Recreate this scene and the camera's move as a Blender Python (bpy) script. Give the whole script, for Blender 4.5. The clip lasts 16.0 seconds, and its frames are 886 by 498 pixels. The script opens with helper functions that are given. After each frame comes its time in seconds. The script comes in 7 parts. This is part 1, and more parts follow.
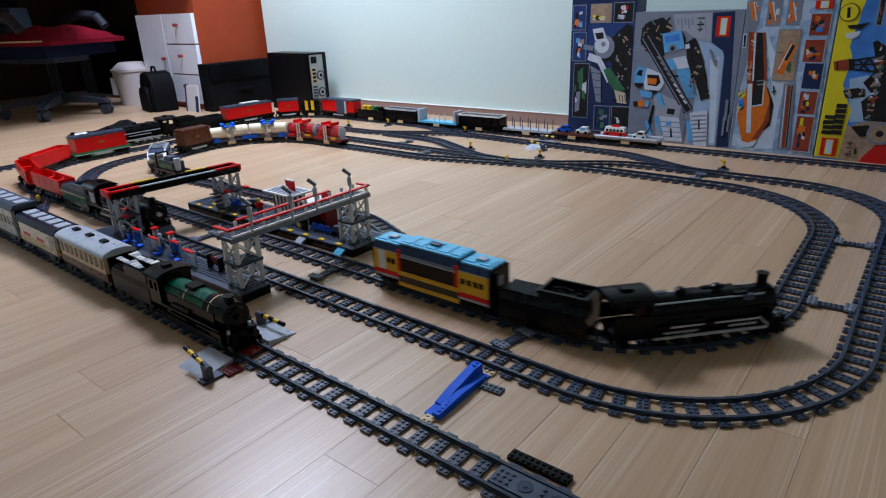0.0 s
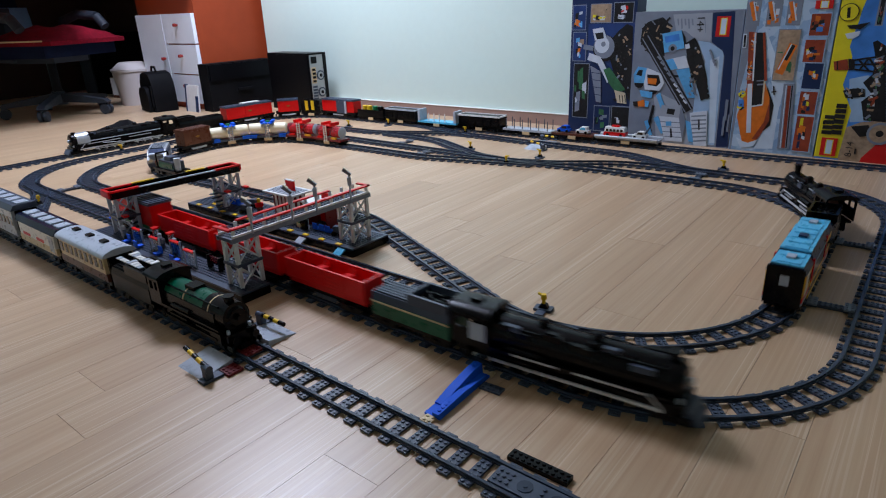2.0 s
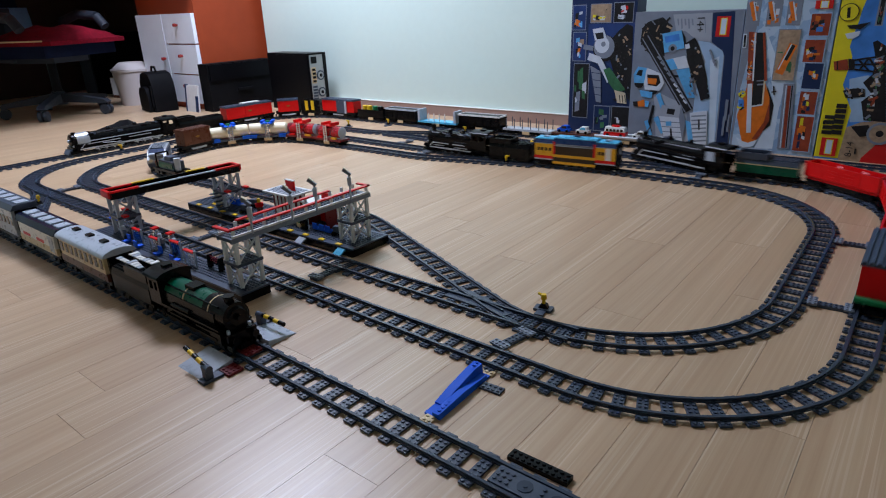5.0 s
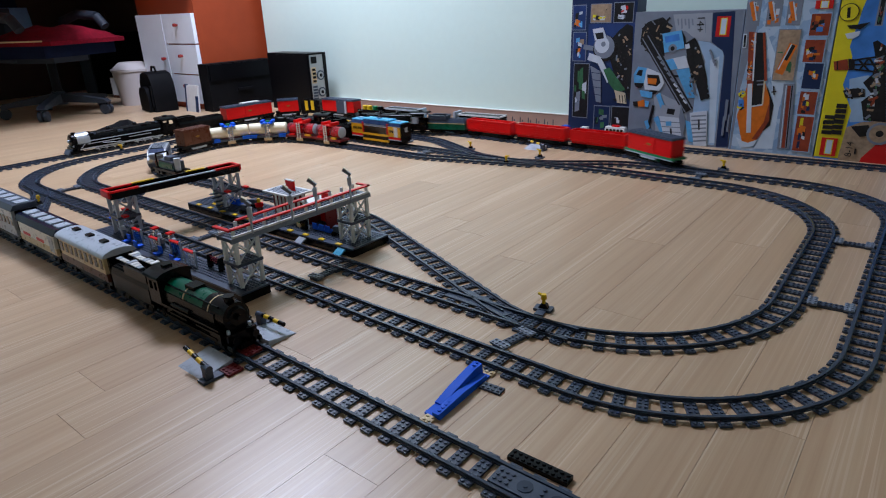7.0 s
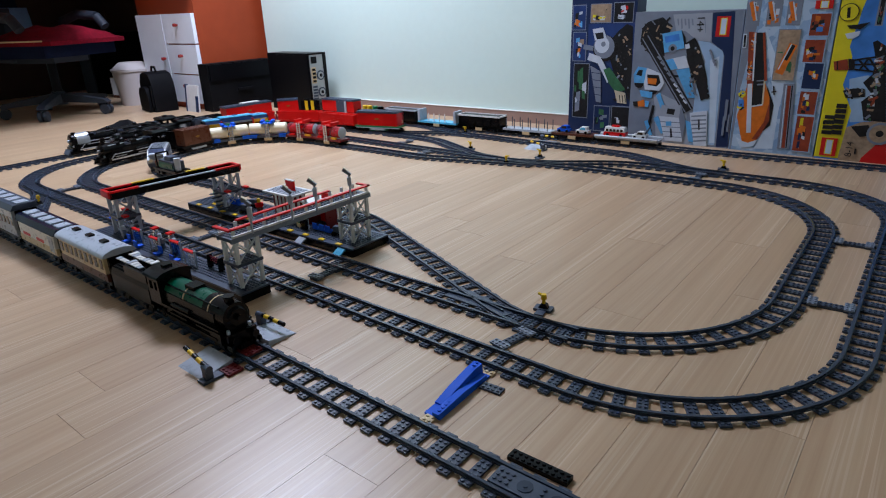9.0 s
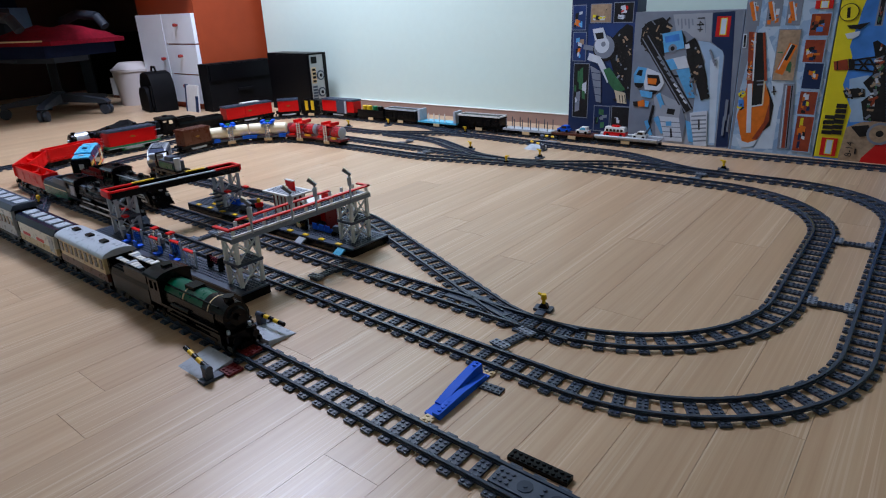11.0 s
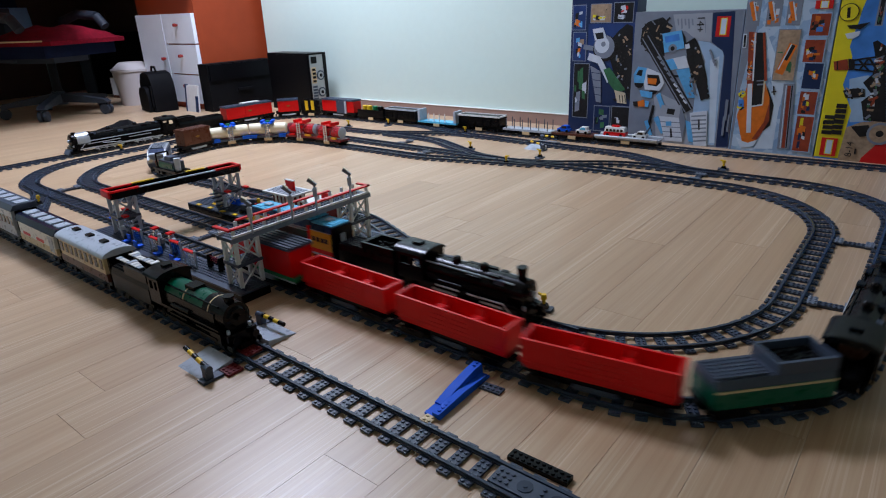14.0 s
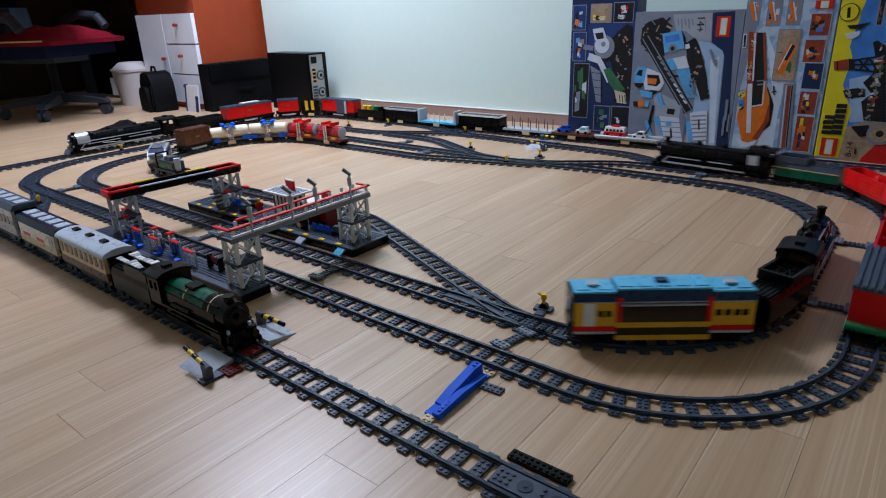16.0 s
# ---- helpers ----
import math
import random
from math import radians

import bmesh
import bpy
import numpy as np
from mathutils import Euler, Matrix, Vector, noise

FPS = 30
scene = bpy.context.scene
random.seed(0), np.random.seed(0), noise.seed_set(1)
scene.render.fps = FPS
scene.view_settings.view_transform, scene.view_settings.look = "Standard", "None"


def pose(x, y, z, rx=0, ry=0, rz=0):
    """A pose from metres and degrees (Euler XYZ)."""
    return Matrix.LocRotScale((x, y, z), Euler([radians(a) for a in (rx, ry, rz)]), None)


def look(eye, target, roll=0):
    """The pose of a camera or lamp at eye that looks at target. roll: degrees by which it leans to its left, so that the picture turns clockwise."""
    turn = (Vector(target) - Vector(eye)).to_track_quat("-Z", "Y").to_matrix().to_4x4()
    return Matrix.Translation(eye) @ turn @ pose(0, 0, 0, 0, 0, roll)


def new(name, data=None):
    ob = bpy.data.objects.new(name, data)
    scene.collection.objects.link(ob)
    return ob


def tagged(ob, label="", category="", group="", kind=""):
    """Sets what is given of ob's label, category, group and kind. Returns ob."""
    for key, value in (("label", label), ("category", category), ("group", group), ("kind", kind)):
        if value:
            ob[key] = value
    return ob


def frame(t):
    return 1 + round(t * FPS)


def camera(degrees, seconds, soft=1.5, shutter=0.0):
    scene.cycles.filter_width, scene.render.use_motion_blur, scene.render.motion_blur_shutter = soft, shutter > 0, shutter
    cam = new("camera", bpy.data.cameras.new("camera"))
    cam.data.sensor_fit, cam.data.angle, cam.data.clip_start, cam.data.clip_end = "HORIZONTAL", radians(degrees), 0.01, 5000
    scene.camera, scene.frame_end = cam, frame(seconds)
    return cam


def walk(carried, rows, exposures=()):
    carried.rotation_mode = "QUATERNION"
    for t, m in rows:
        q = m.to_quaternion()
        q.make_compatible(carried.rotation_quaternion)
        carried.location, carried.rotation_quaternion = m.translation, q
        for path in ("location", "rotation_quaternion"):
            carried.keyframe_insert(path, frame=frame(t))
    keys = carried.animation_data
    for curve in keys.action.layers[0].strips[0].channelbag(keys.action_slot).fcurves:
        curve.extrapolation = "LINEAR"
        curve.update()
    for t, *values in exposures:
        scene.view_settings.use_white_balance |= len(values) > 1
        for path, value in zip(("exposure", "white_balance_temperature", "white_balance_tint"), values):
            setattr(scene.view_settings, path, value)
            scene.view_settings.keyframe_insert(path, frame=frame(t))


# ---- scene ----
cam = camera(71.12, 16.0, soft=1.1, shutter=0.6)
YAW, TILT = radians(39.145), radians(-21.291)
EYE = Vector((0.0, 0.0, 0.513))
AIM = Vector((-math.sin(YAW) * math.cos(TILT), math.cos(YAW) * math.cos(TILT), math.sin(TILT)))
HELD = look(EYE, EYE + AIM, -2.246)
walk(cam, [(0.0, HELD), (16.0, HELD)])

# ---- light ----
world = bpy.data.worlds.new("world")
scene.world = world
world.use_nodes = True
sky = world.node_tree.nodes.new("ShaderNodeTexSky")
sky.sky_type = "NISHITA"
sky.sun_disc = False
sky.sun_elevation, sky.sun_rotation = radians(35), radians(100)
world.node_tree.links.new(sky.outputs[0], world.node_tree.nodes["Background"].inputs[0])
world.node_tree.nodes["Background"].inputs[1].default_value = 0.1
scene.view_settings.exposure = 0.0

# east and south walls are unseen, set well back to bounce less light
ROOM = dict(x0=-5.6, x1=2.4, y0=-3.0, y1=2.70, z1=2.40)


def area_lamp(name, m, sx, sy, power, colour):
    d = bpy.data.lights.new(name, "AREA")
    d.shape, d.size, d.size_y, d.energy, d.color = "RECTANGLE", sx, sy, power, colour
    ob = new(name, d)
    ob.matrix_world = m
    return ob


# daylight through the window over the desk side, and the ceiling fitting
area_lamp("window_light", look((-5.50, 0.1, 1.55), (0.0, 0.9, 0.3)), 2.0, 1.3, 13, (0.62, 0.80, 1.0))
area_lamp("ceiling_light_glow", look((-2.50, 1.58, 2.33), (-2.50, 1.5801, 0.0)), 0.75, 0.75, 98, (0.715, 0.80, 1.07))


# ---- materials ----
def nodes_of(m):
    m.use_nodes = True
    t = m.node_tree
    return t, t.nodes, t.links, t.nodes["Principled BSDF"]


def plain(name, col, rough=0.35, metal=0.0, grain=60.0, vary=0.10, bump=0.05, spec=0.5, coat=0.0):
    """A solid surface with fine wear: a grain and a coarser stain vary tone and gloss."""
    m = bpy.data.materials.new(name)
    t, n, l, b = nodes_of(m)
    tc = n.new("ShaderNodeTexCoord")
    a = n.new("ShaderNodeTexNoise")
    a.inputs["Scale"].default_value, a.inputs["Detail"].default_value = grain, 4
    c = n.new("ShaderNodeTexNoise")
    c.inputs["Scale"].default_value, c.inputs["Detail"].default_value = grain * 0.13, 3
    l.new(tc.outputs["Object"], a.inputs["Vector"])
    l.new(tc.outputs["Object"], c.inputs["Vector"])
    add = n.new("ShaderNodeMath")
    add.operation = "ADD"
    l.new(a.outputs["Fac"], add.inputs[0])
    l.new(c.outputs["Fac"], add.inputs[1])
    half = n.new("ShaderNodeMapRange")
    half.inputs["From Min"].default_value, half.inputs["From Max"].default_value = 0.6, 1.4
    l.new(add.outputs[0], half.inputs["Value"])
    mix = n.new("ShaderNodeMix")
    mix.data_type = "RGBA"
    mix.inputs["A"].default_value = (*[x * (1 - vary) for x in col], 1)
    mix.inputs["B"].default_value = (*[min(1, x * (1 + vary)) for x in col], 1)
    l.new(half.outputs[0], mix.inputs["Factor"])
    l.new(mix.outputs["Result"], b.inputs["Base Color"])
    r = n.new("ShaderNodeMapRange")
    r.inputs["To Min"].default_value, r.inputs["To Max"].default_value = rough * 0.8, min(1, rough * 1.25)
    l.new(a.outputs["Fac"], r.inputs["Value"])
    l.new(r.outputs[0], b.inputs["Roughness"])
    b.inputs["Metallic"].default_value = metal
    b.inputs["Specular IOR Level"].default_value = spec
    b.inputs["Coat Weight"].default_value = coat
    if bump:
        bp = n.new("ShaderNodeBump")
        bp.inputs["Strength"].default_value, bp.inputs["Distance"].default_value = bump, 0.001
        l.new(a.outputs["Fac"], bp.inputs["Height"])
        l.new(bp.outputs[0], b.inputs["Normal"])
    return m


def brick_plastic(name, col, rough=0.28, vary=0.07):
    return plain(name, col, rough, grain=90, vary=vary, bump=0.03, spec=0.30)


def clear_plastic(name, col, rough=0.05):
    m = bpy.data.materials.new(name)
    t, n, l, b = nodes_of(m)
    b.inputs["Base Color"].default_value = (*col, 1)
    b.inputs["Roughness"].default_value = rough
    b.inputs["Transmission Weight"].default_value = 0.85
    b.inputs["IOR"].default_value = 1.3
    return m


def plank_wood(name):
    m = bpy.data.materials.new(name)
    t, n, l, b = nodes_of(m)
    tc, info = n.new("ShaderNodeTexCoord"), n.new("ShaderNodeObjectInfo")
    shift = n.new("ShaderNodeVectorMath")
    shift.operation = "MULTIPLY_ADD"
    l.new(info.outputs["Random"], shift.inputs[0])
    shift.inputs[1].default_value = (7.0, 31.0, 3.0)
    l.new(tc.outputs["Object"], shift.inputs[2])
    mp = n.new("ShaderNodeMapping")
    mp.inputs["Scale"].default_value = (120, 1.7, 120)
    l.new(shift.outputs[0], mp.inputs["Vector"])
    fine = n.new("ShaderNodeTexNoise")
    fine.inputs["Scale"].default_value, fine.inputs["Detail"].default_value, fine.inputs["Roughness"].default_value = 1.0, 6, 0.65
    l.new(mp.outputs[0], fine.inputs["Vector"])
    mp2 = n.new("ShaderNodeMapping")
    mp2.inputs["Scale"].default_value = (16, 0.9, 16)
    l.new(shift.outputs[0], mp2.inputs["Vector"])
    broad = n.new("ShaderNodeTexNoise")
    broad.inputs["Scale"].default_value, broad.inputs["Detail"].default_value, broad.inputs["Distortion"].default_value = 1.0, 3, 0.6
    l.new(mp2.outputs[0], broad.inputs["Vector"])
    ramp = n.new("ShaderNodeValToRGB")
    ramp.color_ramp.elements[0].position, ramp.color_ramp.elements[0].color = 0.26, (0.400, 0.245, 0.135, 1)
    ramp.color_ramp.elements[1].position, ramp.color_ramp.elements[1].color = 0.72, (0.575, 0.400, 0.245, 1)
    blend = n.new("ShaderNodeMath")
    blend.operation = "MULTIPLY_ADD"
    l.new(fine.outputs["Fac"], blend.inputs[0])
    blend.inputs[1].default_value = 0.6
    half = n.new("ShaderNodeMath")
    half.operation = "MULTIPLY"
    half.inputs[1].default_value = 0.4
    l.new(broad.outputs["Fac"], half.inputs[0])
    l.new(half.outputs[0], blend.inputs[2])
    l.new(blend.outputs[0], ramp.inputs[0])
    hsv = n.new("ShaderNodeHueSaturation")
    tone = n.new("ShaderNodeMapRange")
    tone.inputs["To Min"].default_value, tone.inputs["To Max"].default_value = 0.95, 1.05
    l.new(info.outputs["Random"], tone.inputs["Value"])
    l.new(tone.outputs[0], hsv.inputs["Value"])
    # limed pores: thin pale lines in groups along the grain
    mp3 = n.new("ShaderNodeMapping")
    mp3.inputs["Scale"].default_value = (300, 1.8, 300)
    l.new(shift.outputs[0], mp3.inputs["Vector"])
    pore = n.new("ShaderNodeTexNoise")
    pore.inputs["Scale"].default_value, pore.inputs["Detail"].default_value = 1.0, 2
    l.new(mp3.outputs[0], pore.inputs["Vector"])
    line = n.new("ShaderNodeMapRange")
    line.inputs["From Min"].default_value, line.inputs["From Max"].default_value = 0.54, 0.62
    l.new(pore.outputs["Fac"], line.inputs["Value"])
    mask = n.new("ShaderNodeMapRange")
    mask.inputs["From Min"].default_value, mask.inputs["From Max"].default_value = 0.42, 0.56
    mask.inputs["To Max"].default_value = 0.42
    l.new(broad.outputs["Fac"], mask.inputs["Value"])
    both = n.new("ShaderNodeMath")
    both.operation = "MULTIPLY"
    l.new(line.outputs[0], both.inputs[0])
    l.new(mask.outputs[0], both.inputs[1])
    limed = n.new("ShaderNodeMix")
    limed.data_type = "RGBA"
    limed.inputs["B"].default_value = (0.70, 0.56, 0.40, 1)
    l.new(both.outputs[0], limed.inputs["Factor"])
    l.new(ramp.outputs[0], limed.inputs["A"])
    l.new(limed.outputs["Result"], hsv.inputs["Color"])
    l.new(hsv.outputs[0], b.inputs["Base Color"])
    rr = n.new("ShaderNodeMapRange")
    rr.inputs["To Min"].default_value, rr.inputs["To Max"].default_value = 0.29, 0.42
    l.new(fine.outputs["Fac"], rr.inputs["Value"])
    l.new(rr.outputs[0], b.inputs["Roughness"])
    bp = n.new("ShaderNodeBump")
    bp.inputs["Strength"].default_value, bp.inputs["Distance"].default_value = 0.12, 0.0006
    l.new(fine.outputs["Fac"], bp.inputs["Height"])
    l.new(bp.outputs[0], b.inputs["Normal"])
    return m


WOOD = plank_wood("light_oak_laminate")
JOINT = plain("floor_underlay", (0.30, 0.20, 0.12), 0.8)
WALL = plain("pale_green_wallpaper", (0.655, 0.79, 0.71), 0.7, grain=220, vary=0.02, bump=0.25)
CEIL = plain("ceiling_paper", (0.80, 0.80, 0.78), 0.8, grain=150, vary=0.02)
SKIRT = plain("brown_skirting", (0.33, 0.215, 0.175), 0.45, grain=30)
CAP = plain("skirting_cap", (0.74, 0.72, 0.66), 0.5, grain=30)
DARK_GREY = brick_plastic("dark_bluish_grey_plastic", (0.052, 0.068, 0.100), 0.34)
RAIL = brick_plastic("dark_grey_rail_plastic", (0.040, 0.052, 0.077), 0.18)
LIGHT_GREY = brick_plastic("light_bluish_grey_plastic", (0.42, 0.46, 0.52))
CLIP = brick_plastic("bluish_grey_clip_plastic", (0.20, 0.23, 0.28))
MID_GREY = brick_plastic("mid_grey_plastic", (0.17, 0.19, 0.22))
BLACK = plain("black_plastic", (0.0040, 0.0040, 0.0045), 0.22, grain=90, vary=0.25, bump=0.03, spec=0.15)
WHITE = brick_plastic("white_plastic", (0.78, 0.77, 0.74))
RED = plain("red_plastic", (0.70, 0.006, 0.007), 0.30, grain=90, vary=0.07, bump=0.03, spec=0.22)
DARK_RED = brick_plastic("dark_red_plastic", (0.16, 0.012, 0.014))
GREEN = brick_plastic("dark_green_plastic", (0.0, 0.095, 0.050))
MID_GREEN = brick_plastic("green_plastic", (0.01, 0.20, 0.07))
YELLOW = brick_plastic("yellow_plastic", (0.80, 0.50, 0.02))
GOLD_YELLOW = brick_plastic("orange_yellow_plastic", (0.78, 0.41, 0.02))
BLUE = brick_plastic("blue_plastic", (0.0, 0.10, 0.66), 0.65)
AZURE = brick_plastic("azure_plastic", (0.10, 0.48, 0.72))
DARK_BLUE = brick_plastic("dark_blue_plastic", (0.012, 0.03, 0.085))
NAVY_ROOF = brick_plastic("navy_roof_plastic", (0.006, 0.010, 0.032), 0.16)
TAN = brick_plastic("tan_plastic", (0.62, 0.47, 0.27))
BROWN = brick_plastic("reddish_brown_plastic", (0.11, 0.035, 0.018))
ROD = plain("pale_rod_plastic", (0.52, 0.54, 0.57), 0.3, metal=0.25, grain=90)
SILVER = plain("silver_plastic", (0.45, 0.48, 0.52), 0.3, metal=0.55, grain=90)
EMBLEM = brick_plastic("dull_gold_print", (0.30, 0.16, 0.02))
CREAM = brick_plastic("cream_plastic", (0.78, 0.70, 0.50))
SMOKED = brick_plastic("smoked_window_plastic", (0.035, 0.022, 0.012), 0.08)
CLEAR = clear_plastic("clear_plastic", (0.92, 0.95, 0.98))
CLEAR_RED = clear_plastic("clear_red_plastic", (0.8, 0.15, 0.2))
CLEAR_BLUE = clear_plastic("clear_blue_plastic", (0.15, 0.35, 0.85))


# ---- builders ----
class Solid:
    """Collects boxes, rods and rings in one bmesh."""

    def __init__(self):
        self.bm = bmesh.new()

    def box(self, x0, x1, y0, y1, z0, z1, taper=0.0, m=None):
        v = [self.bm.verts.new(c) for c in (
            (x0, y0, z0), (x1, y0, z0), (x1, y1, z0), (x0, y1, z0),
            (x0 + taper, y0 + taper, z1), (x1 - taper, y0 + taper, z1), (x1 - taper, y1 - taper, z1), (x0 + taper, y1 - taper, z1))]
        for f in ((3, 2, 1, 0), (4, 5, 6, 7), (0, 1, 5, 4), (1, 2, 6, 5), (2, 3, 7, 6), (3, 0, 4, 7)):
            self.bm.faces.new([v[i] for i in f])
        if m is not None:
            for q in v:
                q.co = m @ q.co
        return self

    def rod(self, a, b, r, r2=None, seg=12, caps=True):
        a, b = Vector(a), Vector(b)
        r2 = r if r2 is None else r2
        q = (b - a).to_track_quat("Z", "Y")
        rings = []
        for c, rad in ((a, r), (b, r2)):
            rings.append([self.bm.verts.new(c + q @ Vector((rad * math.cos(2 * math.pi * i / seg), rad * math.sin(2 * math.pi * i / seg), 0))) for i in range(seg)])
        for i in range(seg):
            j = (i + 1) % seg
            self.bm.faces.new((rings[0][i], rings[0][j], rings[1][j], rings[1][i]))
        if caps:
            self.bm.faces.new(rings[0][::-1])
            self.bm.faces.new(rings[1])
        return self

    def prism(self, outline, y0, y1, axis="y"):
        """An outline of (x, z) pushed from y0 to y1, or of (y, z) pushed along x."""
        put = (lambda u, w, k: (u, k, w)) if axis == "y" else ((lambda u, w, k: (k, u, w)) if axis == "x" else (lambda u, w, k: (u, w, k)))
        a = [self.bm.verts.new(put(u, w, y0)) for u, w in outline]
        b = [self.bm.verts.new(put(u, w, y1)) for u, w in outline]
        self.bm.faces.new(a)
        self.bm.faces.new(b[::-1])
        n = len(a)
        for i in range(n):
            j = (i + 1) % n
            self.bm.faces.new((a[i], b[i], b[j], a[j]))
        return self

    def studs(self, x0, x1, y0, y1, z, pitch=0.008, seg=8):
        nx, ny = max(1, int((x1 - x0) / pitch + 0.3)), max(1, int((y1 - y0) / pitch + 0.3))
        for i in range(nx):
            for j in range(ny):
                x = (x0 + x1) / 2 + (i - (nx - 1) / 2) * pitch
                y = (y0 + y1) / 2 + (j - (ny - 1) / 2) * pitch
                self.rod((x, y, z), (x, y, z + 0.0017), 0.0024, seg=seg)
        return self

    def ball(self, c, r, sx=1.0, sy=1.0, sz=1.0, seg=12):
        g = bmesh.ops.create_uvsphere(self.bm, u_segments=seg, v_segments=max(6, seg // 2), radius=r)
        for v in g["verts"]:
            v.co = Vector((v.co.x * sx + c[0], v.co.y * sy + c[1], v.co.z * sz + c[2]))
        return self

    def soften(self, w=0.0006, seg=1):
        edges = [e for e in self.bm.edges if len(e.link_faces) == 2 and e.calc_face_angle(0) > 0.9]
        bmesh.ops.bevel(self.bm, geom=edges, offset=w, offset_type="OFFSET", segments=seg, profile=0.5, affect="EDGES", clamp_overlap=True)
        return self

    def mesh(self, name, material, smooth=False):
        bmesh.ops.recalc_face_normals(self.bm, faces=self.bm.faces[:])
        me = bpy.data.meshes.new(name)
        self.bm.to_mesh(me)
        self.bm.free()
        me.materials.append(material)
        if smooth:
            me.shade_smooth()
            me.set_sharp_from_angle(angle=radians(38))
        return me


def part(name, solid, material, parent, label="", smooth=True):
    ob = new(name, solid.mesh(name, material, smooth) if isinstance(solid, Solid) else solid)
    ob.parent = parent
    if label:
        ob["label"] = label
    return ob


def thing(name, m, label, category, group="", kind=""):
    ob = new(name)
    ob.empty_display_size = 0.02
    ob.matrix_world = m
    return tagged(ob, label, category, group, kind)


class Line:
    """A track's centre line: straights joined by arcs at the corners."""

    def __init__(self, corners, radius=0.32, closed=False, step=0.004):
        pts = [Vector(c) for c in corners]
        n = len(pts)
        out = []
        ends = range(n) if closed else range(1, n - 1)
        if not closed:
            out.append(pts[0])
        for i in ends:
            p, a, b = pts[i], pts[i - 1], pts[(i + 1) % n]
            u, w = (a - p).normalized(), (b - p).normalized()
            ang = math.acos(max(-1, min(1, u.dot(w))))
            r = radius
            cut = r / math.tan(ang / 2)
            cut = min(cut, 0.49 * (a - p).length, 0.49 * (b - p).length)
            r = cut * math.tan(ang / 2)
            c = p + (u + w).normalized() * (r / math.sin(ang / 2))
            s, e = p + u * cut - c, p + w * cut - c
            a0 = math.atan2(s.y, s.x)
            da = (math.atan2(e.y, e.x) - a0 + math.pi) % (2 * math.pi) - math.pi
            k = max(2, int(abs(da) * r / step))
            out += [c + Vector((r * math.cos(a0 + da * j / k), r * math.sin(a0 + da * j / k))) for j in range(k + 1)]
        out.append(out[0].copy() if closed else pts[-1])
        self.p = out
        self.s = [0.0]
        for q0, q1 in zip(out, out[1:]):
            self.s.append(self.s[-1] + (q1 - q0).length)
        self.length, self.closed = self.s[-1], closed
        self.sa = np.array(self.s)

    def at(self, s):
        if self.closed:
            s %= self.length
        i = int(np.clip(np.searchsorted(self.sa, s, "right") - 1, 0, len(self.p) - 2))
        while self.s[i + 1] - self.s[i] < 1e-9 and i > 0:
            i -= 1
        f = (s - self.s[i]) / max(1e-9, self.s[i + 1] - self.s[i])
        return self.p[i].lerp(self.p[i + 1], f)

    def way(self, s):
        return (self.at(s + 0.004) - self.at(s - 0.004)).normalized()

    def near(self, x, y):
        """The distance along the line of the place nearest to (x, y)."""
        q, best = Vector((x, y)), (9e9, 0.0)
        for i, (a, b) in enumerate(zip(self.p, self.p[1:])):
            d = b - a
            f = max(0.0, min(1.0, (q - a).dot(d) / max(1e-12, d.length_squared)))
            best = min(best, ((a + d * f - q).length, self.s[i] + f * d.length))
        return best[1]

    def ride(self, s, wheelbase, z=0.0):
        """The pose of a vehicle whose two trucks run on the line."""
        a, b = self.at(s - wheelbase / 2), self.at(s + wheelbase / 2)
        d = b - a
        return pose((a.x + b.x) / 2, (a.y + b.y) / 2, z, 0, 0, math.degrees(math.atan2(d.y, d.x)))


# ---- the lines of track ----
FRONT = Line([(-4.6, 0.500), (-1.6, 0.490), (-0.20, 0.475)])
OUTER = Line([(-0.022, 0.684), (-0.032, 1.972), (-0.60, 1.972), (-0.84, 2.09), (-1.62, 2.12), (-1.95, 1.97), (-2.62, 1.94), (-2.62, 0.710)], closed=True)
INNER = Line([(-0.146, 0.815), (-0.160, 1.844), (-0.80, 1.844), (-1.15, 1.805), (-2.455, 1.815), (-2.455, 0.830)], closed=True)
SIDING = Line([(-0.40, 0.818), (-0.52, 0.818), (-1.137, 1.085), (-2.36, 1.035), (-2.36, 1.69), (-1.45, 1.70), (-1.05, 1.80)])
WALLSIDE = Line([(-2.735, -1.2), (-2.76, 2.19), (-1.9, 2.205), (0.9, 2.32)])
LINKS = [
    Line([(-2.02, 2.20), (-1.88, 2.20), (-1.62, 2.115), (-1.52, 2.11)]),
    Line([(-1.90, 1.97), (-1.62, 1.97), (-1.30, 1.815), (-1.22, 1.81)]),
    Line([(-0.50, 1.972), (-0.80, 1.960), (-1.02, 1.835), (-1.12, 1.815)]),
    Line([(-2.36, 0.712), (-2.22, 0.70), (-1.92, 0.56), (-1.80, 0.52)]),
]


# ---- the room ----
R0, R1, Q0, Q1, TOP = ROOM["x0"], ROOM["x1"], ROOM["y0"], ROOM["y1"], ROOM["z1"]


def setting(name, solid, material, label, category, smooth=False):
    ob = new(name, solid.mesh(name, material, smooth))
    return tagged(ob, label, category, kind="structure")


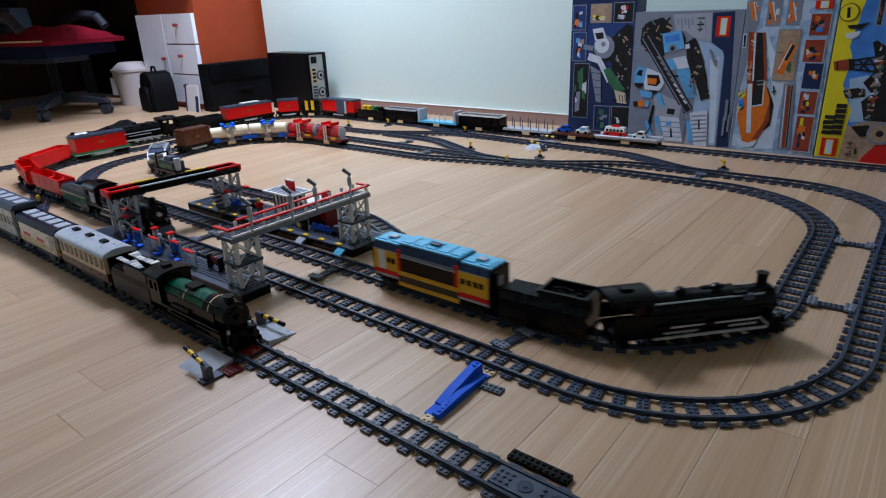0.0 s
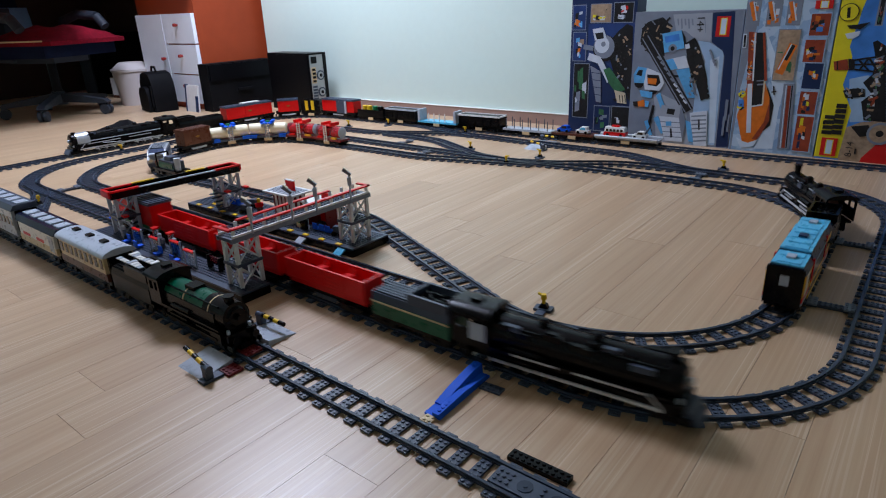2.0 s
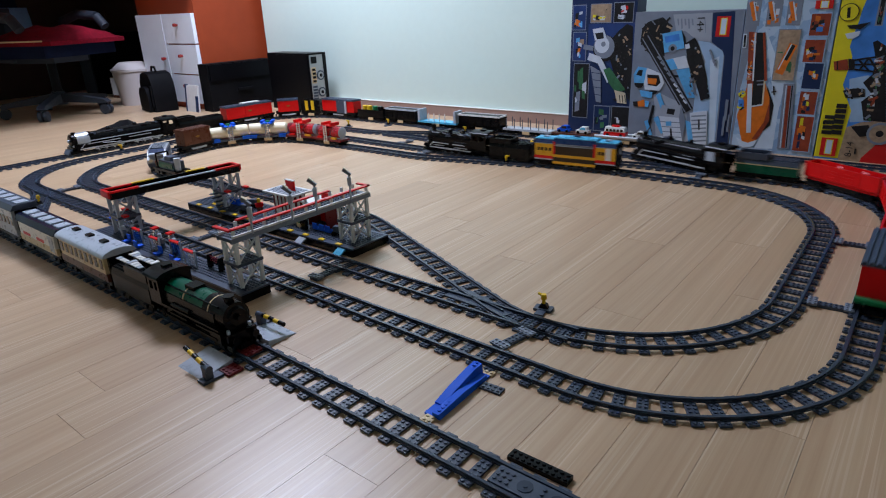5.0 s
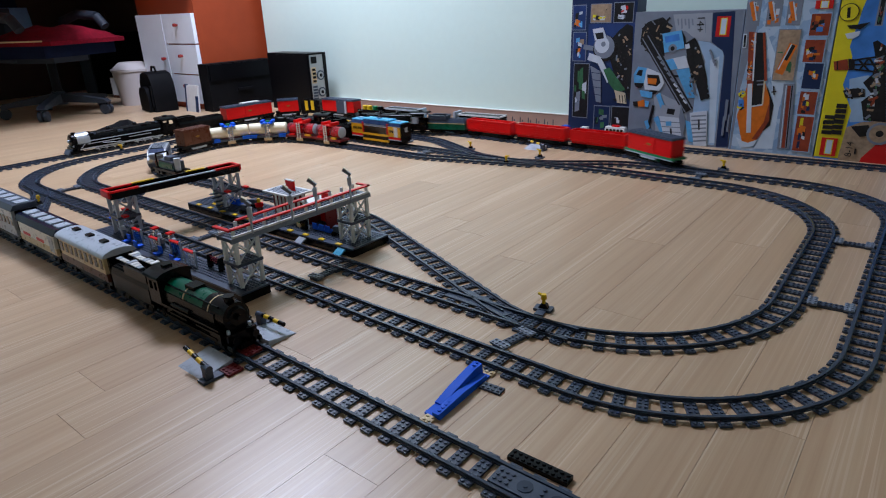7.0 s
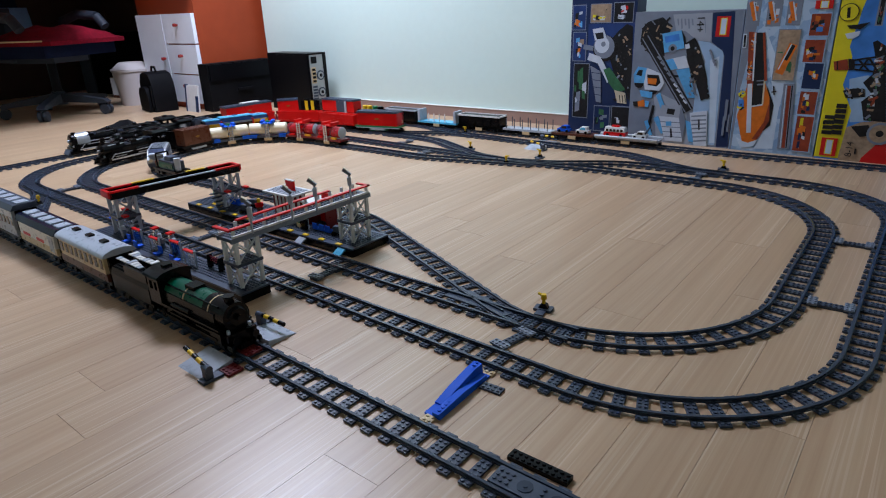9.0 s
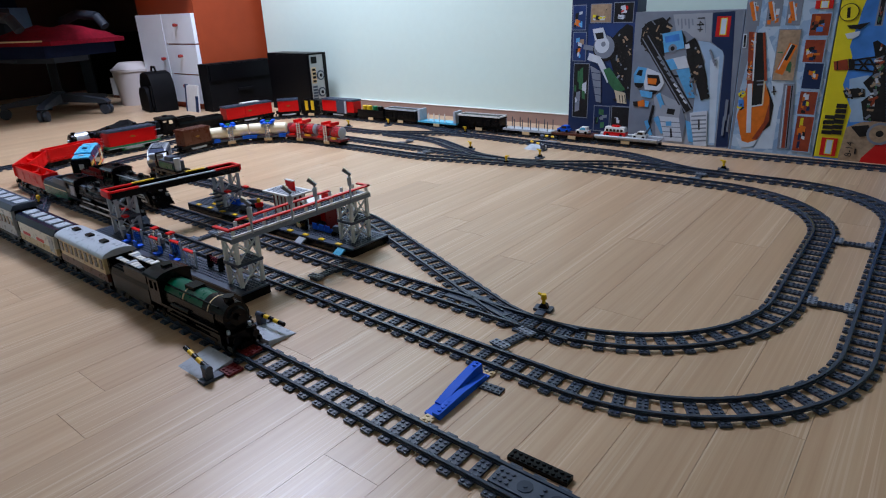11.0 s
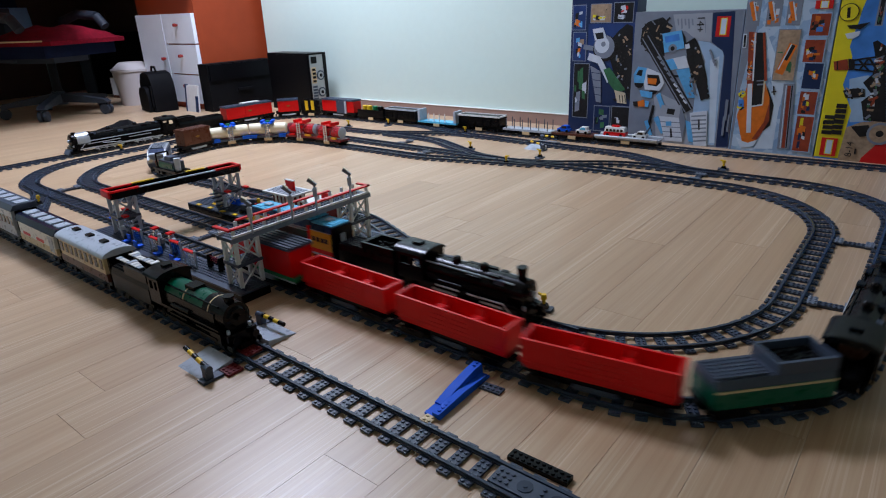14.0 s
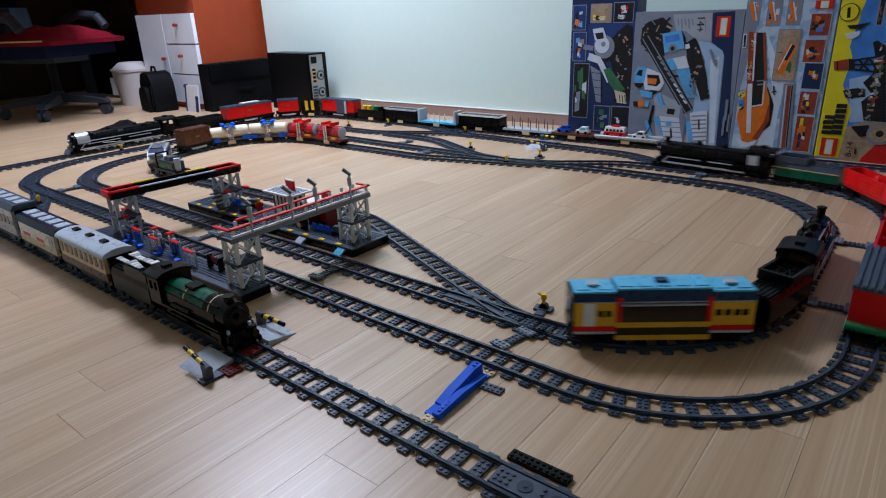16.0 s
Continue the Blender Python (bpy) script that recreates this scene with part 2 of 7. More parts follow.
setting("floor", Solid().box(R0, R1, Q0, Q1 + 0.3, -0.05, -0.0012), JOINT, "light oak laminate plank floor, satin and slightly worn", "floor")
setting("ceiling", Solid().box(R0, R1, Q0, Q1 + 0.3, TOP, TOP + 0.1), CEIL, "plain white papered ceiling", "ceiling")
wall_back = setting("wall_north", Solid().box(-2.335, 2.4, 0, 0.12, 0, TOP), WALL, "pale green-white papered wall behind the boxes", "wall")
wall_back.matrix_world = pose(-1.0, 2.522, 0, 0, 0, 1.5)
setting("wall_east", Solid().box(R1, R1 + 0.12, Q0, Q1 + 0.3, 0, TOP), WALL, "pale papered side wall", "wall")
setting("wall_south", Solid().box(R0, R1, Q0 - 0.12, Q0, 0, TOP), WALL, "pale papered wall behind", "wall")
w = Solid()
w.box(R0 - 0.12, R0, Q0, -0.95, 0, TOP).box(R0 - 0.12, R0, 1.15, Q1 + 0.3, 0, TOP).box(R0 - 0.12, R0, -0.95, 1.15, 0, 0.9).box(R0 - 0.12, R0, -0.95, 1.15, 2.2, TOP)
setting("wall_west", w, WALL, "pale papered wall with a window over the desk", "wall")
setting("wall_north_far", Solid().box(R0, -3.345, 2.6, 2.72, 0, TOP), WALL, "pale papered wall behind the desk", "wall")
base = setting("baseboard", Solid().box(-2.335, 2.4, -0.010, 0, 0.0, 0.0485), SKIRT, "brown skirting board with a pale cap along the wall", "baseboard")
base.matrix_world = pose(-1.0, 2.522, 0, 0, 0, 1.5)
part("cap", Solid().box(-2.335, 2.4, -0.012, 0, 0.0487, 0.0515).soften(0.0008), CAP, base, "pale cap strip")
frame_1 = setting("window_1", Solid().box(R0 - 0.09, R0 - 0.04, -0.95, -0.90, 0.9, 2.2).box(R0 - 0.09, R0 - 0.04, 1.10, 1.15, 0.9, 2.2).box(R0 - 0.09, R0 - 0.04, -0.90, 1.10, 0.9, 0.95).box(R0 - 0.09, R0 - 0.04, -0.90, 1.10, 2.15, 2.2).box(R0 - 0.09, R0 - 0.04, 0.075, 0.125, 0.95, 2.15), WHITE, "white framed window over the desk side", "window")


# ---- rolling stock ----
RAILTOP = 0.0106
WHEEL = Solid().rod((0, -0.0030, 0), (0, 0.0030, 0), 0.0085, seg=14).rod((0, 0.003, 0), (0, 0.0045, 0), 0.0040, 0.0030, seg=8).mesh("wheel", BLACK, True)
DRIVER = Solid().rod((0, -0.0030, 0), (0, 0.0030, 0), 0.0150, seg=20).rod((0, 0.003, 0), (0, 0.0048, 0), 0.0125, 0.0118, seg=16).rod((0.006, 0.0048, 0), (0.006, 0.0066, 0), 0.0022, seg=7).mesh("driving_wheel", BLACK, True)
TRUCK = Solid().box(-0.024, 0.024, -0.012, 0.012, 0.012, 0.021).box(-0.026, 0.026, -0.0285, -0.0235, 0.013, 0.023, 0.001).box(-0.026, 0.026, 0.0235, 0.0285, 0.013, 0.023, 0.001).box(-0.007, 0.007, -0.0305, -0.0225, 0.015, 0.021).box(-0.007, 0.007, 0.0225, 0.0305, 0.015, 0.021).mesh("truck", BLACK)


def wheels(parent, xs, mesh, name, r, dy=0.0205):
    for x in xs:
        for sy in (-1, 1):
            w = part(name, mesh, BLACK, parent)
            w.matrix_local = pose(x, sy * dy, RAILTOP + r, 0, 0, 0 if sy > 0 else 180)


def trucks(v, spread):
    for sx in (-1, 1):
        b = part("truck", TRUCK, BLACK, v)
        b.location = (sx * spread / 2, 0, 0)
        wheels(b, (-0.015, 0.015), WHEEL, "wheel", 0.0085)


def coupling(v, L):
    for sx in (-1, 1):
        a, b = sorted((sx * (L / 2 - 0.004), sx * (L / 2 + 0.005)))
        part("coupler", Solid().box(a, b, -0.007, 0.007, 0.016, 0.023).soften(), BLACK, v)


def slim(v, share):
    """Narrows the parts made so far."""
    for ob in v.children_recursive:
        ob.data.transform(Matrix.Diagonal((1, share, 1, 1)))


def gondola(label, L=0.217, material=None):
    mt = material or RED
    v = thing("gondola_wagon", pose(0, 0, 0), label, "toy wagon", "moving freight wagons")
    part("underframe", Solid().box(-L / 2, L / 2, -0.026, 0.026, 0.0225, 0.0275).box(-L * 0.22, L * 0.22, -0.022, 0.022, 0.015, 0.0225), BLACK, v)
    part("step", Solid().box(-0.03, 0.03, -0.030, -0.027, 0.014, 0.022), DARK_GREY, v, "dark grey step")
    part("load_floor", Solid().box(-L / 2 + 0.004, L / 2 - 0.004, -0.026, 0.026, 0.0275, 0.0345), mt, v)
    h = 0.076
    for sy in (-1, 1):
        y0, y1 = sorted((sy * 0.0275, sy * 0.032))
        s = Solid().box(-L / 2, L / 2, y0, y1, 0.037, h)
        q0, q1 = sorted((sy * 0.032, sy * 0.0335))
        s.box(-L / 2, L / 2, q0, q1, h - 0.005, h).box(-L / 2, L / 2, q0, q1, 0.037, 0.041)
        for k in range(2):
            for z in (0.045, 0.053, 0.061):
                s.box(-L * 0.17 + k * L * 0.2, -L * 0.02 + k * L * 0.2, q0, q1 + 0.0 * sy, z, z + 0.0035)
        for k in range(5):
            x = -L / 2 + 0.003 + k * (L - 0.006) / 4
            s.box(x - 0.0028, x + 0.0028, q0, q1, 0.038, h - 0.005)
        part("side_wall", s.soften(0.0004), mt, v)
    for sx in (-1, 1):
        a, b = sorted((sx * L / 2, sx * (L / 2 - 0.0045)))
        part("end_wall", Solid().box(a, b, -0.0275, 0.0275, 0.034, h).box(a, b, -0.0275, 0.0275, h, h + 0.0004).soften(0.0004), mt, v)
    for x in (-L / 6, L / 6):
        part("brace", Solid().prism([(-0.0275, h - 0.005), (-0.0275, 0.0345), (0.0275, 0.0345), (0.0275, h - 0.005), (0.020, h - 0.014), (-0.020, h - 0.014)], x - 0.008, x + 0.008, "x"), mt, v)
    slim(v, 0.72)
    trucks(v, L - 0.07)
    coupling(v, L)
    return v


def boxcar(label, L=0.224, body=None, roofm=None, base=None, bands=()):
    v = thing("box_wagon", pose(0, 0, 0), label, "toy wagon", "moving freight wagons")
    part("underframe", Solid().box(-L / 2, L / 2, -0.031, 0.031, 0.0305, 0.0375).box(-L * 0.2, L * 0.2, -0.020, 0.020, 0.014, 0.0305).soften(), base or MID_GREEN, v, "green chassis" if base is None else "")
    for y in (-0.031, 0.031):
        part("sill", Solid().box(-L / 2 + 0.004, L / 2 - 0.004, y - 0.0012, y + 0.0012, 0.0275, 0.0305), LIGHT_GREY if base is None else BLACK, v, "pale sill strip")
    for y in (-0.0285, 0.0285):
        part("tank", Solid().box(-0.035, 0.035, y - 0.0035, y + 0.0035, 0.019, 0.0260).soften(0.001), LIGHT_GREY, v, "light grey underfloor tank")
    h = 0.092
    b = Solid().box(-L / 2 + 0.014, L / 2 - 0.014, -0.029, 0.029, 0.0375, h)
    for sx in (-1, 1):
        a, c = sorted((sx * (L / 2 - 0.018), sx * (L / 2 - 0.013)))
        b.box(a, c, -0.030, 0.030, 0.0375, h)
    part("body", b.soften(0.0005), body or RED, v)
    for sy in (-1, 1):
        y0, y1 = sorted((sy * 0.029, sy * 0.0308))
        d = part("sliding_door", Solid().box(-0.026, 0.026, y0, y1, 0.039, h - 0.003).box(-0.026, 0.026, y0, y1 + sy * 0.0006, 0.060, 0.063).soften(0.0003), body or RED, v)
        e0, e1 = sorted((sy * 0.0308, sy * 0.0314))
        part("emblem", Solid().prism([(-0.010, 0.068), (0, 0.072), (0.010, 0.068), (0.010, 0.066), (0, 0.062), (-0.010, 0.066)], e0, e1), EMBLEM, d, "dull gold oval emblem")
    top = part("roof", Solid().box(-L / 2 + 0.011, L / 2 - 0.011, -0.0325, 0.0325, h, h + 0.005).soften(0.0005), roofm or DARK_GREY, v, "ribbed roof")
    for k in range(6):
        y = -0.027 + k * 0.0108
        part("roof_rib", Solid().box(-L / 2 + 0.011, L / 2 - 0.011, y - 0.003, y + 0.003, h + 0.005, h + 0.0078), roofm or DARK_GREY, top)
    slim(v, 0.93)
    trucks(v, L - 0.07)
    coupling(v, L)
    return v


def tender(label, L, low, rim, stripe=None, glints=False):
    v = thing("tender", pose(0, 0, 0), label, "toy tender")
    part("underframe", Solid().box(-L / 2, L / 2, -0.027, 0.027, 0.021, 0.028).soften(), BLACK, v)
    part("body", Solid().box(-L / 2 + 0.003, L / 2 - 0.003, -0.029, 0.029, 0.028, 0.056).soften(0.0004), low, v)
    part("upper_body", Solid().prism([(-0.029, 0.056), (0.029, 0.056), (0.025, 0.068), (-0.025, 0.068)], -L / 2 + 0.003, L / 2 - 0.003, "x").soften(0.0004), rim if low is GREEN else low, v)
    part("rear_deck", Solid().box(-L / 2 + 0.006, L / 2 - 0.092, -0.022, 0.022, 0.068, 0.071).studs(-L / 2 + 0.006, L / 2 - 0.094, -0.02, 0.02, 0.071), DARK_GREY if low is GREEN else low, v)
    s = Solid()
    x0, x1 = L / 2 - 0.088, L / 2 - 0.004
    for sy in (-1, 1):
        y0, y1 = sorted((sy * 0.0285, sy * 0.0235))
        s.box(x0, x1, y0, y1, 0.068, 0.086)
    s.box(x0, x0 + 0.005, -0.0235, 0.0235, 0.068, 0.086).box(x1 - 0.005, x1, -0.0235, 0.0235, 0.068, 0.086)
    part("bunker_wall", s.soften(0.0005), rim, v)
    c = Solid().box(x0 + 0.005, x1 - 0.005, -0.0235, 0.0235, 0.068, 0.074)
    rng = random.Random(3)
    for k in range(26):
        x, y = rng.uniform(x0 + 0.012, x1 - 0.012), rng.uniform(-0.017, 0.017)
        c.rod((x, y, 0.073), (x, y, 0.073 + rng.uniform(0.003, 0.009)), 0.005, 0.002, 6)
    part("coal", c, BLACK, v, "black coal load")
    if stripe:
        for sy in (-1, 1):
            y0, y1 = sorted((sy * 0.029, sy * 0.0302))
            part("stripe", Solid().box(-L / 2 + 0.003, L / 2 - 0.003, y0, y1, 0.0520, 0.0548), stripe, v, "pale line")
    if glints:
        for k in range(4):
            part("sloped_tile", Solid().prism([(-0.0310, 0.066), (-0.0285, 0.0735), (-0.0270, 0.0735), (-0.0285, 0.066)], -0.034 + k * 0.020, -0.022 + k * 0.020, "x"), BLACK, v, "shiny black sloped tile")
    trucks(v, L - 0.06)
    coupling(v, L)
    return v


def steam_loco(label, L, boiler, cabm, trim, r=0.0245, cabside=None, sheath=False, plough=True, stack=0.020, smooth_roof=False, topm=None, jacket=0.0, cab_len=0.062, box=0.020):
    v = thing("steam_locomotive", pose(0, 0, 0), label, "toy locomotive")
    cx0, cx1 = -L / 2, -L / 2 + cab_len
    bx0, bx1 = cx1, L / 2 - 0.050
    zc = 0.062
    part("frame", Solid().box(-L / 2, L / 2 - 0.022, -0.016, 0.016, 0.020, 0.037).box(-L / 2, L / 2 - 0.03, -0.027, 0.027, 0.037, 0.0415).soften(), BLACK, v)
    s = Solid().rod((bx0, 0, zc), (bx1, 0, zc), r, seg=20)
    part("boiler", s, boiler, v)
    for k in ((1, 3) if boiler is GREEN else range(4)):
        x = bx0 + (k + 0.6) * (bx1 - bx0) / 4.3
        part("boiler_band", Solid().rod((x, 0, zc), (x + 0.003, 0, zc), r + 0.0011, seg=20), TAN if boiler is GREEN else BLACK, v)
    rng = random.Random(int(L * 1000))
    for k in range(14 if boiler is BLACK else 0):
        x, a = rng.uniform(bx0 + 0.01, bx1 - 0.01), rng.choice((-1, 1)) * rng.uniform(0.5, 1.1)
        y, z = r * math.sin(a), zc + r * math.cos(a)
        d = rng.uniform(0.006, 0.016)
        part("boiler_fitting", Solid().box(x - d, x + d, y - 0.004, y + 0.004, z - 0.004, z + 0.0045).soften(0.0005), rng.choice((BLACK, BLACK, DARK_GREY)), v)
    for sy in (-1, 1):
        part("air_tank", Solid().rod((bx0 + 0.03, sy * 0.0265, 0.0505), (bx0 + 0.085, sy * 0.0265, 0.0505), 0.0042, seg=10), BLACK, v)
    if sheath:
        part("boiler_jacket", Solid().box(bx0, bx1 - 0.006, -r - 0.002, r + 0.002, 0.0415, zc + jacket).soften(), topm or boiler, v)
    part("smokebox", Solid().rod((bx1 + 0.020 - box, 0, zc), (bx1 + 0.020, 0, zc), r + 0.0008, seg=20).rod((bx1 + 0.020, 0, zc), (bx1 + 0.025, 0, zc), r - 0.005, r - 0.009, seg=16), BLACK, v)
    part("headlight", Solid().rod((bx1 + 0.022, 0, zc), (bx1 + 0.032, 0, zc), 0.0050, 0.0055, 12), BLACK if boiler is GREEN else SILVER, v, "small headlight")
    part("chimney", Solid().rod((bx1 + 0.006, 0, zc + r - 0.003), (bx1 + 0.006, 0, zc + r + stack), 0.0075, 0.0085, 14).rod((bx1 + 0.006, 0, zc + r + stack), (bx1 + 0.006, 0, zc + r + stack + 0.002), 0.0100, 0.0095, 14), BLACK, v)
    if boiler is GREEN:
        x = bx0 + (bx1 - bx0) * 0.42
        part("sand_box", Solid().box(x - 0.014, x + 0.014, -0.011, 0.011, zc + r - 0.004, zc + r + 0.004).soften(0.001), BLACK, v, "low black sand box")
    for x in (bx0 + (bx1 - bx0) * 0.30, bx0 + (bx1 - bx0) * 0.62) if boiler is not GREEN else ():
        part("dome", Solid().rod((x, 0, zc + r - 0.003), (x, 0, zc + r + 0.007), 0.0090, 0.0082, 14).rod((x, 0, zc + r + 0.007), (x, 0, zc + r + 0.010), 0.0082, 0.0045, 14), BLACK, v)
    part("pipe", Solid().rod((bx0, -r * 0.75, zc + r * 0.72), (bx1, -r * 0.75, zc + r * 0.72), 0.0016, seg=6).rod((bx0, r * 0.75, zc + r * 0.72), (bx1, r * 0.75, zc + r * 0.72), 0.0016, seg=6), trim, v)
    for sy in (-1, 1):
        y0, y1 = sorted((sy * 0.0225, sy * 0.0315))
        part("running_board", Solid().box(bx0 - 0.004, bx1 + 0.012, y0, y1, 0.0430, 0.0465).soften(0.0004), BLACK, v)
        z0 = RAILTOP + 0.015
        y0, y1 = sorted((sy * 0.0275, sy * 0.0300))
        rod = part("connecting_rod", Solid().box(bx0 + 0.004, bx1 - 0.030, y0, y1, z0 - 0.002, z0 + 0.002).box(bx0 + 0.05, bx1 + 0.004, y0 + sy * 0.0026, y1 + sy * 0.0026, z0 - 0.0005, z0 + 0.004).soften(0.0003), BLACK if boiler is GREEN else ROD, v, "side rod")
        part("valve_gear", Solid().box(bx1 - 0.06, bx1 + 0.004, y0, y1, z0 + 0.008, z0 + 0.0115), SILVER if trim is SILVER else BLACK, v)
        part("valve_gear", Solid().box(bx0 + 0.02, bx0 + 0.075, y0, y1, z0 + 0.0065, z0 + 0.010), SILVER if trim is SILVER else BLACK, v)
        if boiler is not GREEN:
            # pale strips paint in the shine along the running board, with silver piping
            q0, q1 = sorted((sy * 0.0316, sy * 0.0332))
            span = bx1 - bx0
            for f0, f1 in ((0.16, 0.44), (0.54, 0.92)):
                part("pipe_and_glint_strip", Solid().box(bx0 + f0 * span, bx0 + f1 * span, q0, q1, 0.0435, 0.0462).soften(0.0004), ROD, v, "pale strip for side piping and painted running board glint")
            part("pipe_and_glint_strip", Solid().box(-0.012, 0.012, q0, q1, -0.0012, 0.0012, m=pose(bx0 + 0.97 * span, 0, 0.0395, 0, 42, 0)), ROD, v, "pale strip for side piping and painted running board glint")
        y0, y1 = sorted((sy * 0.0190, sy * 0.0315))
        part("cylinder", Solid().box(bx1 - 0.014, bx1 + 0.016, y0, y1, 0.0225, 0.0400).soften(0.0025, 2), BLACK, v)
    n = max(3, int((bx1 - bx0 - 0.03) / 0.033))
    wheels(v, [bx0 + 0.012 + k * 0.033 for k in range(n)], DRIVER, "driving_wheel", 0.0150)
    front = part("truck", TRUCK, BLACK, v)
    front.location = (L / 2 - 0.036, 0, 0)
    wheels(front, (-0.013, 0.013), WHEEL, "wheel", 0.0085)
    wheels(v, (-L / 2 + 0.022,), WHEEL, "wheel", 0.0085)
    # cab: open sides with window posts, and a curved roof
    s = Solid()
    for sy in (-1, 1):
        y0, y1 = sorted((sy * 0.0315, sy * 0.0285))
        s.box(cx0, cx1, y0, y1, 0.0415, 0.068)
        for x in (cx0, cx0 + cab_len * 0.45, cx1 - 0.006):
            s.box(x, x + 0.006, y0, y1, 0.068, 0.086)
        s.box(cx0, cx1, y0, y1, 0.084, 0.091)
    s.box(cx1 - 0.004, cx1, -0.0285, 0.0285, 0.0415, 0.091)
    part("cab", s.soften(0.0004), cabm, v)
    if cabside:
        for sy in (-1, 1):
            y0, y1 = sorted((sy * 0.0315, sy * 0.0328))
            part("cab_panel", Solid().box(cx0 + 0.5 * cab_len, cx0 + 0.94 * cab_len, y0, y1, 0.052, 0.080).soften(0.0003), cabside, v, "pale grey cab panel")
    arc = [(0.0345 * math.cos(a), 0.091 + 0.011 * math.sin(a)) for a in [math.pi * k / 10 for k in range(11)]]
    part("cab_roof", Solid().prism(arc, cx0 - 0.008, cx1 + 0.003, "x"), BLACK if not smooth_roof else topm, v, "shiny black cab roof")
    part("roof_vent", Solid().box(cx0 + 0.3 * cab_len, cx0 + 0.6 * cab_len, -0.008, 0.008, 0.100, 0.106).soften(), BLACK, v)
    part("backhead", Solid().rod((cx1 - 0.012, 0, 0.062), (cx1 - 0.004, 0, 0.062), 0.018, seg=14), BROWN, v, "brown boiler backhead")
    # pilot
    x = L / 2 - 0.024
    part("pilot_deck", Solid().box(x - 0.020, x + 0.004, -0.0265, 0.0265, 0.034, 0.0385).box(x - 0.002, x + 0.004, -0.0265, 0.0265, 0.0265, 0.034).soften(0.0004), BLACK, v)
    if plough:
        part("pilot", Solid().prism([(x + 0.002, 0.030), (x + 0.002, 0.013), (x + 0.024, 0.013), (x + 0.012, 0.030)], -0.0235, 0.0235).soften(0.0008), BLACK if boiler is GREEN else DARK_GREY, v, "sloped pilot")
    else:
        for sy in (-1, 1):
            part("buffer", Solid().rod((x + 0.004, sy * 0.018, 0.030), (x + 0.012, sy * 0.018, 0.030), 0.0035, seg=8).rod((x + 0.012, sy * 0.018, 0.030), (x + 0.014, sy * 0.018, 0.030), 0.0065, seg=12), BLACK, v)
    for sy in (-1, 1):
        part("marker_lamp", Solid().rod((x - 0.004, sy * 0.020, 0.0385), (x - 0.004, sy * 0.020, 0.045), 0.003, seg=8), LIGHT_GREY, v)
    return v


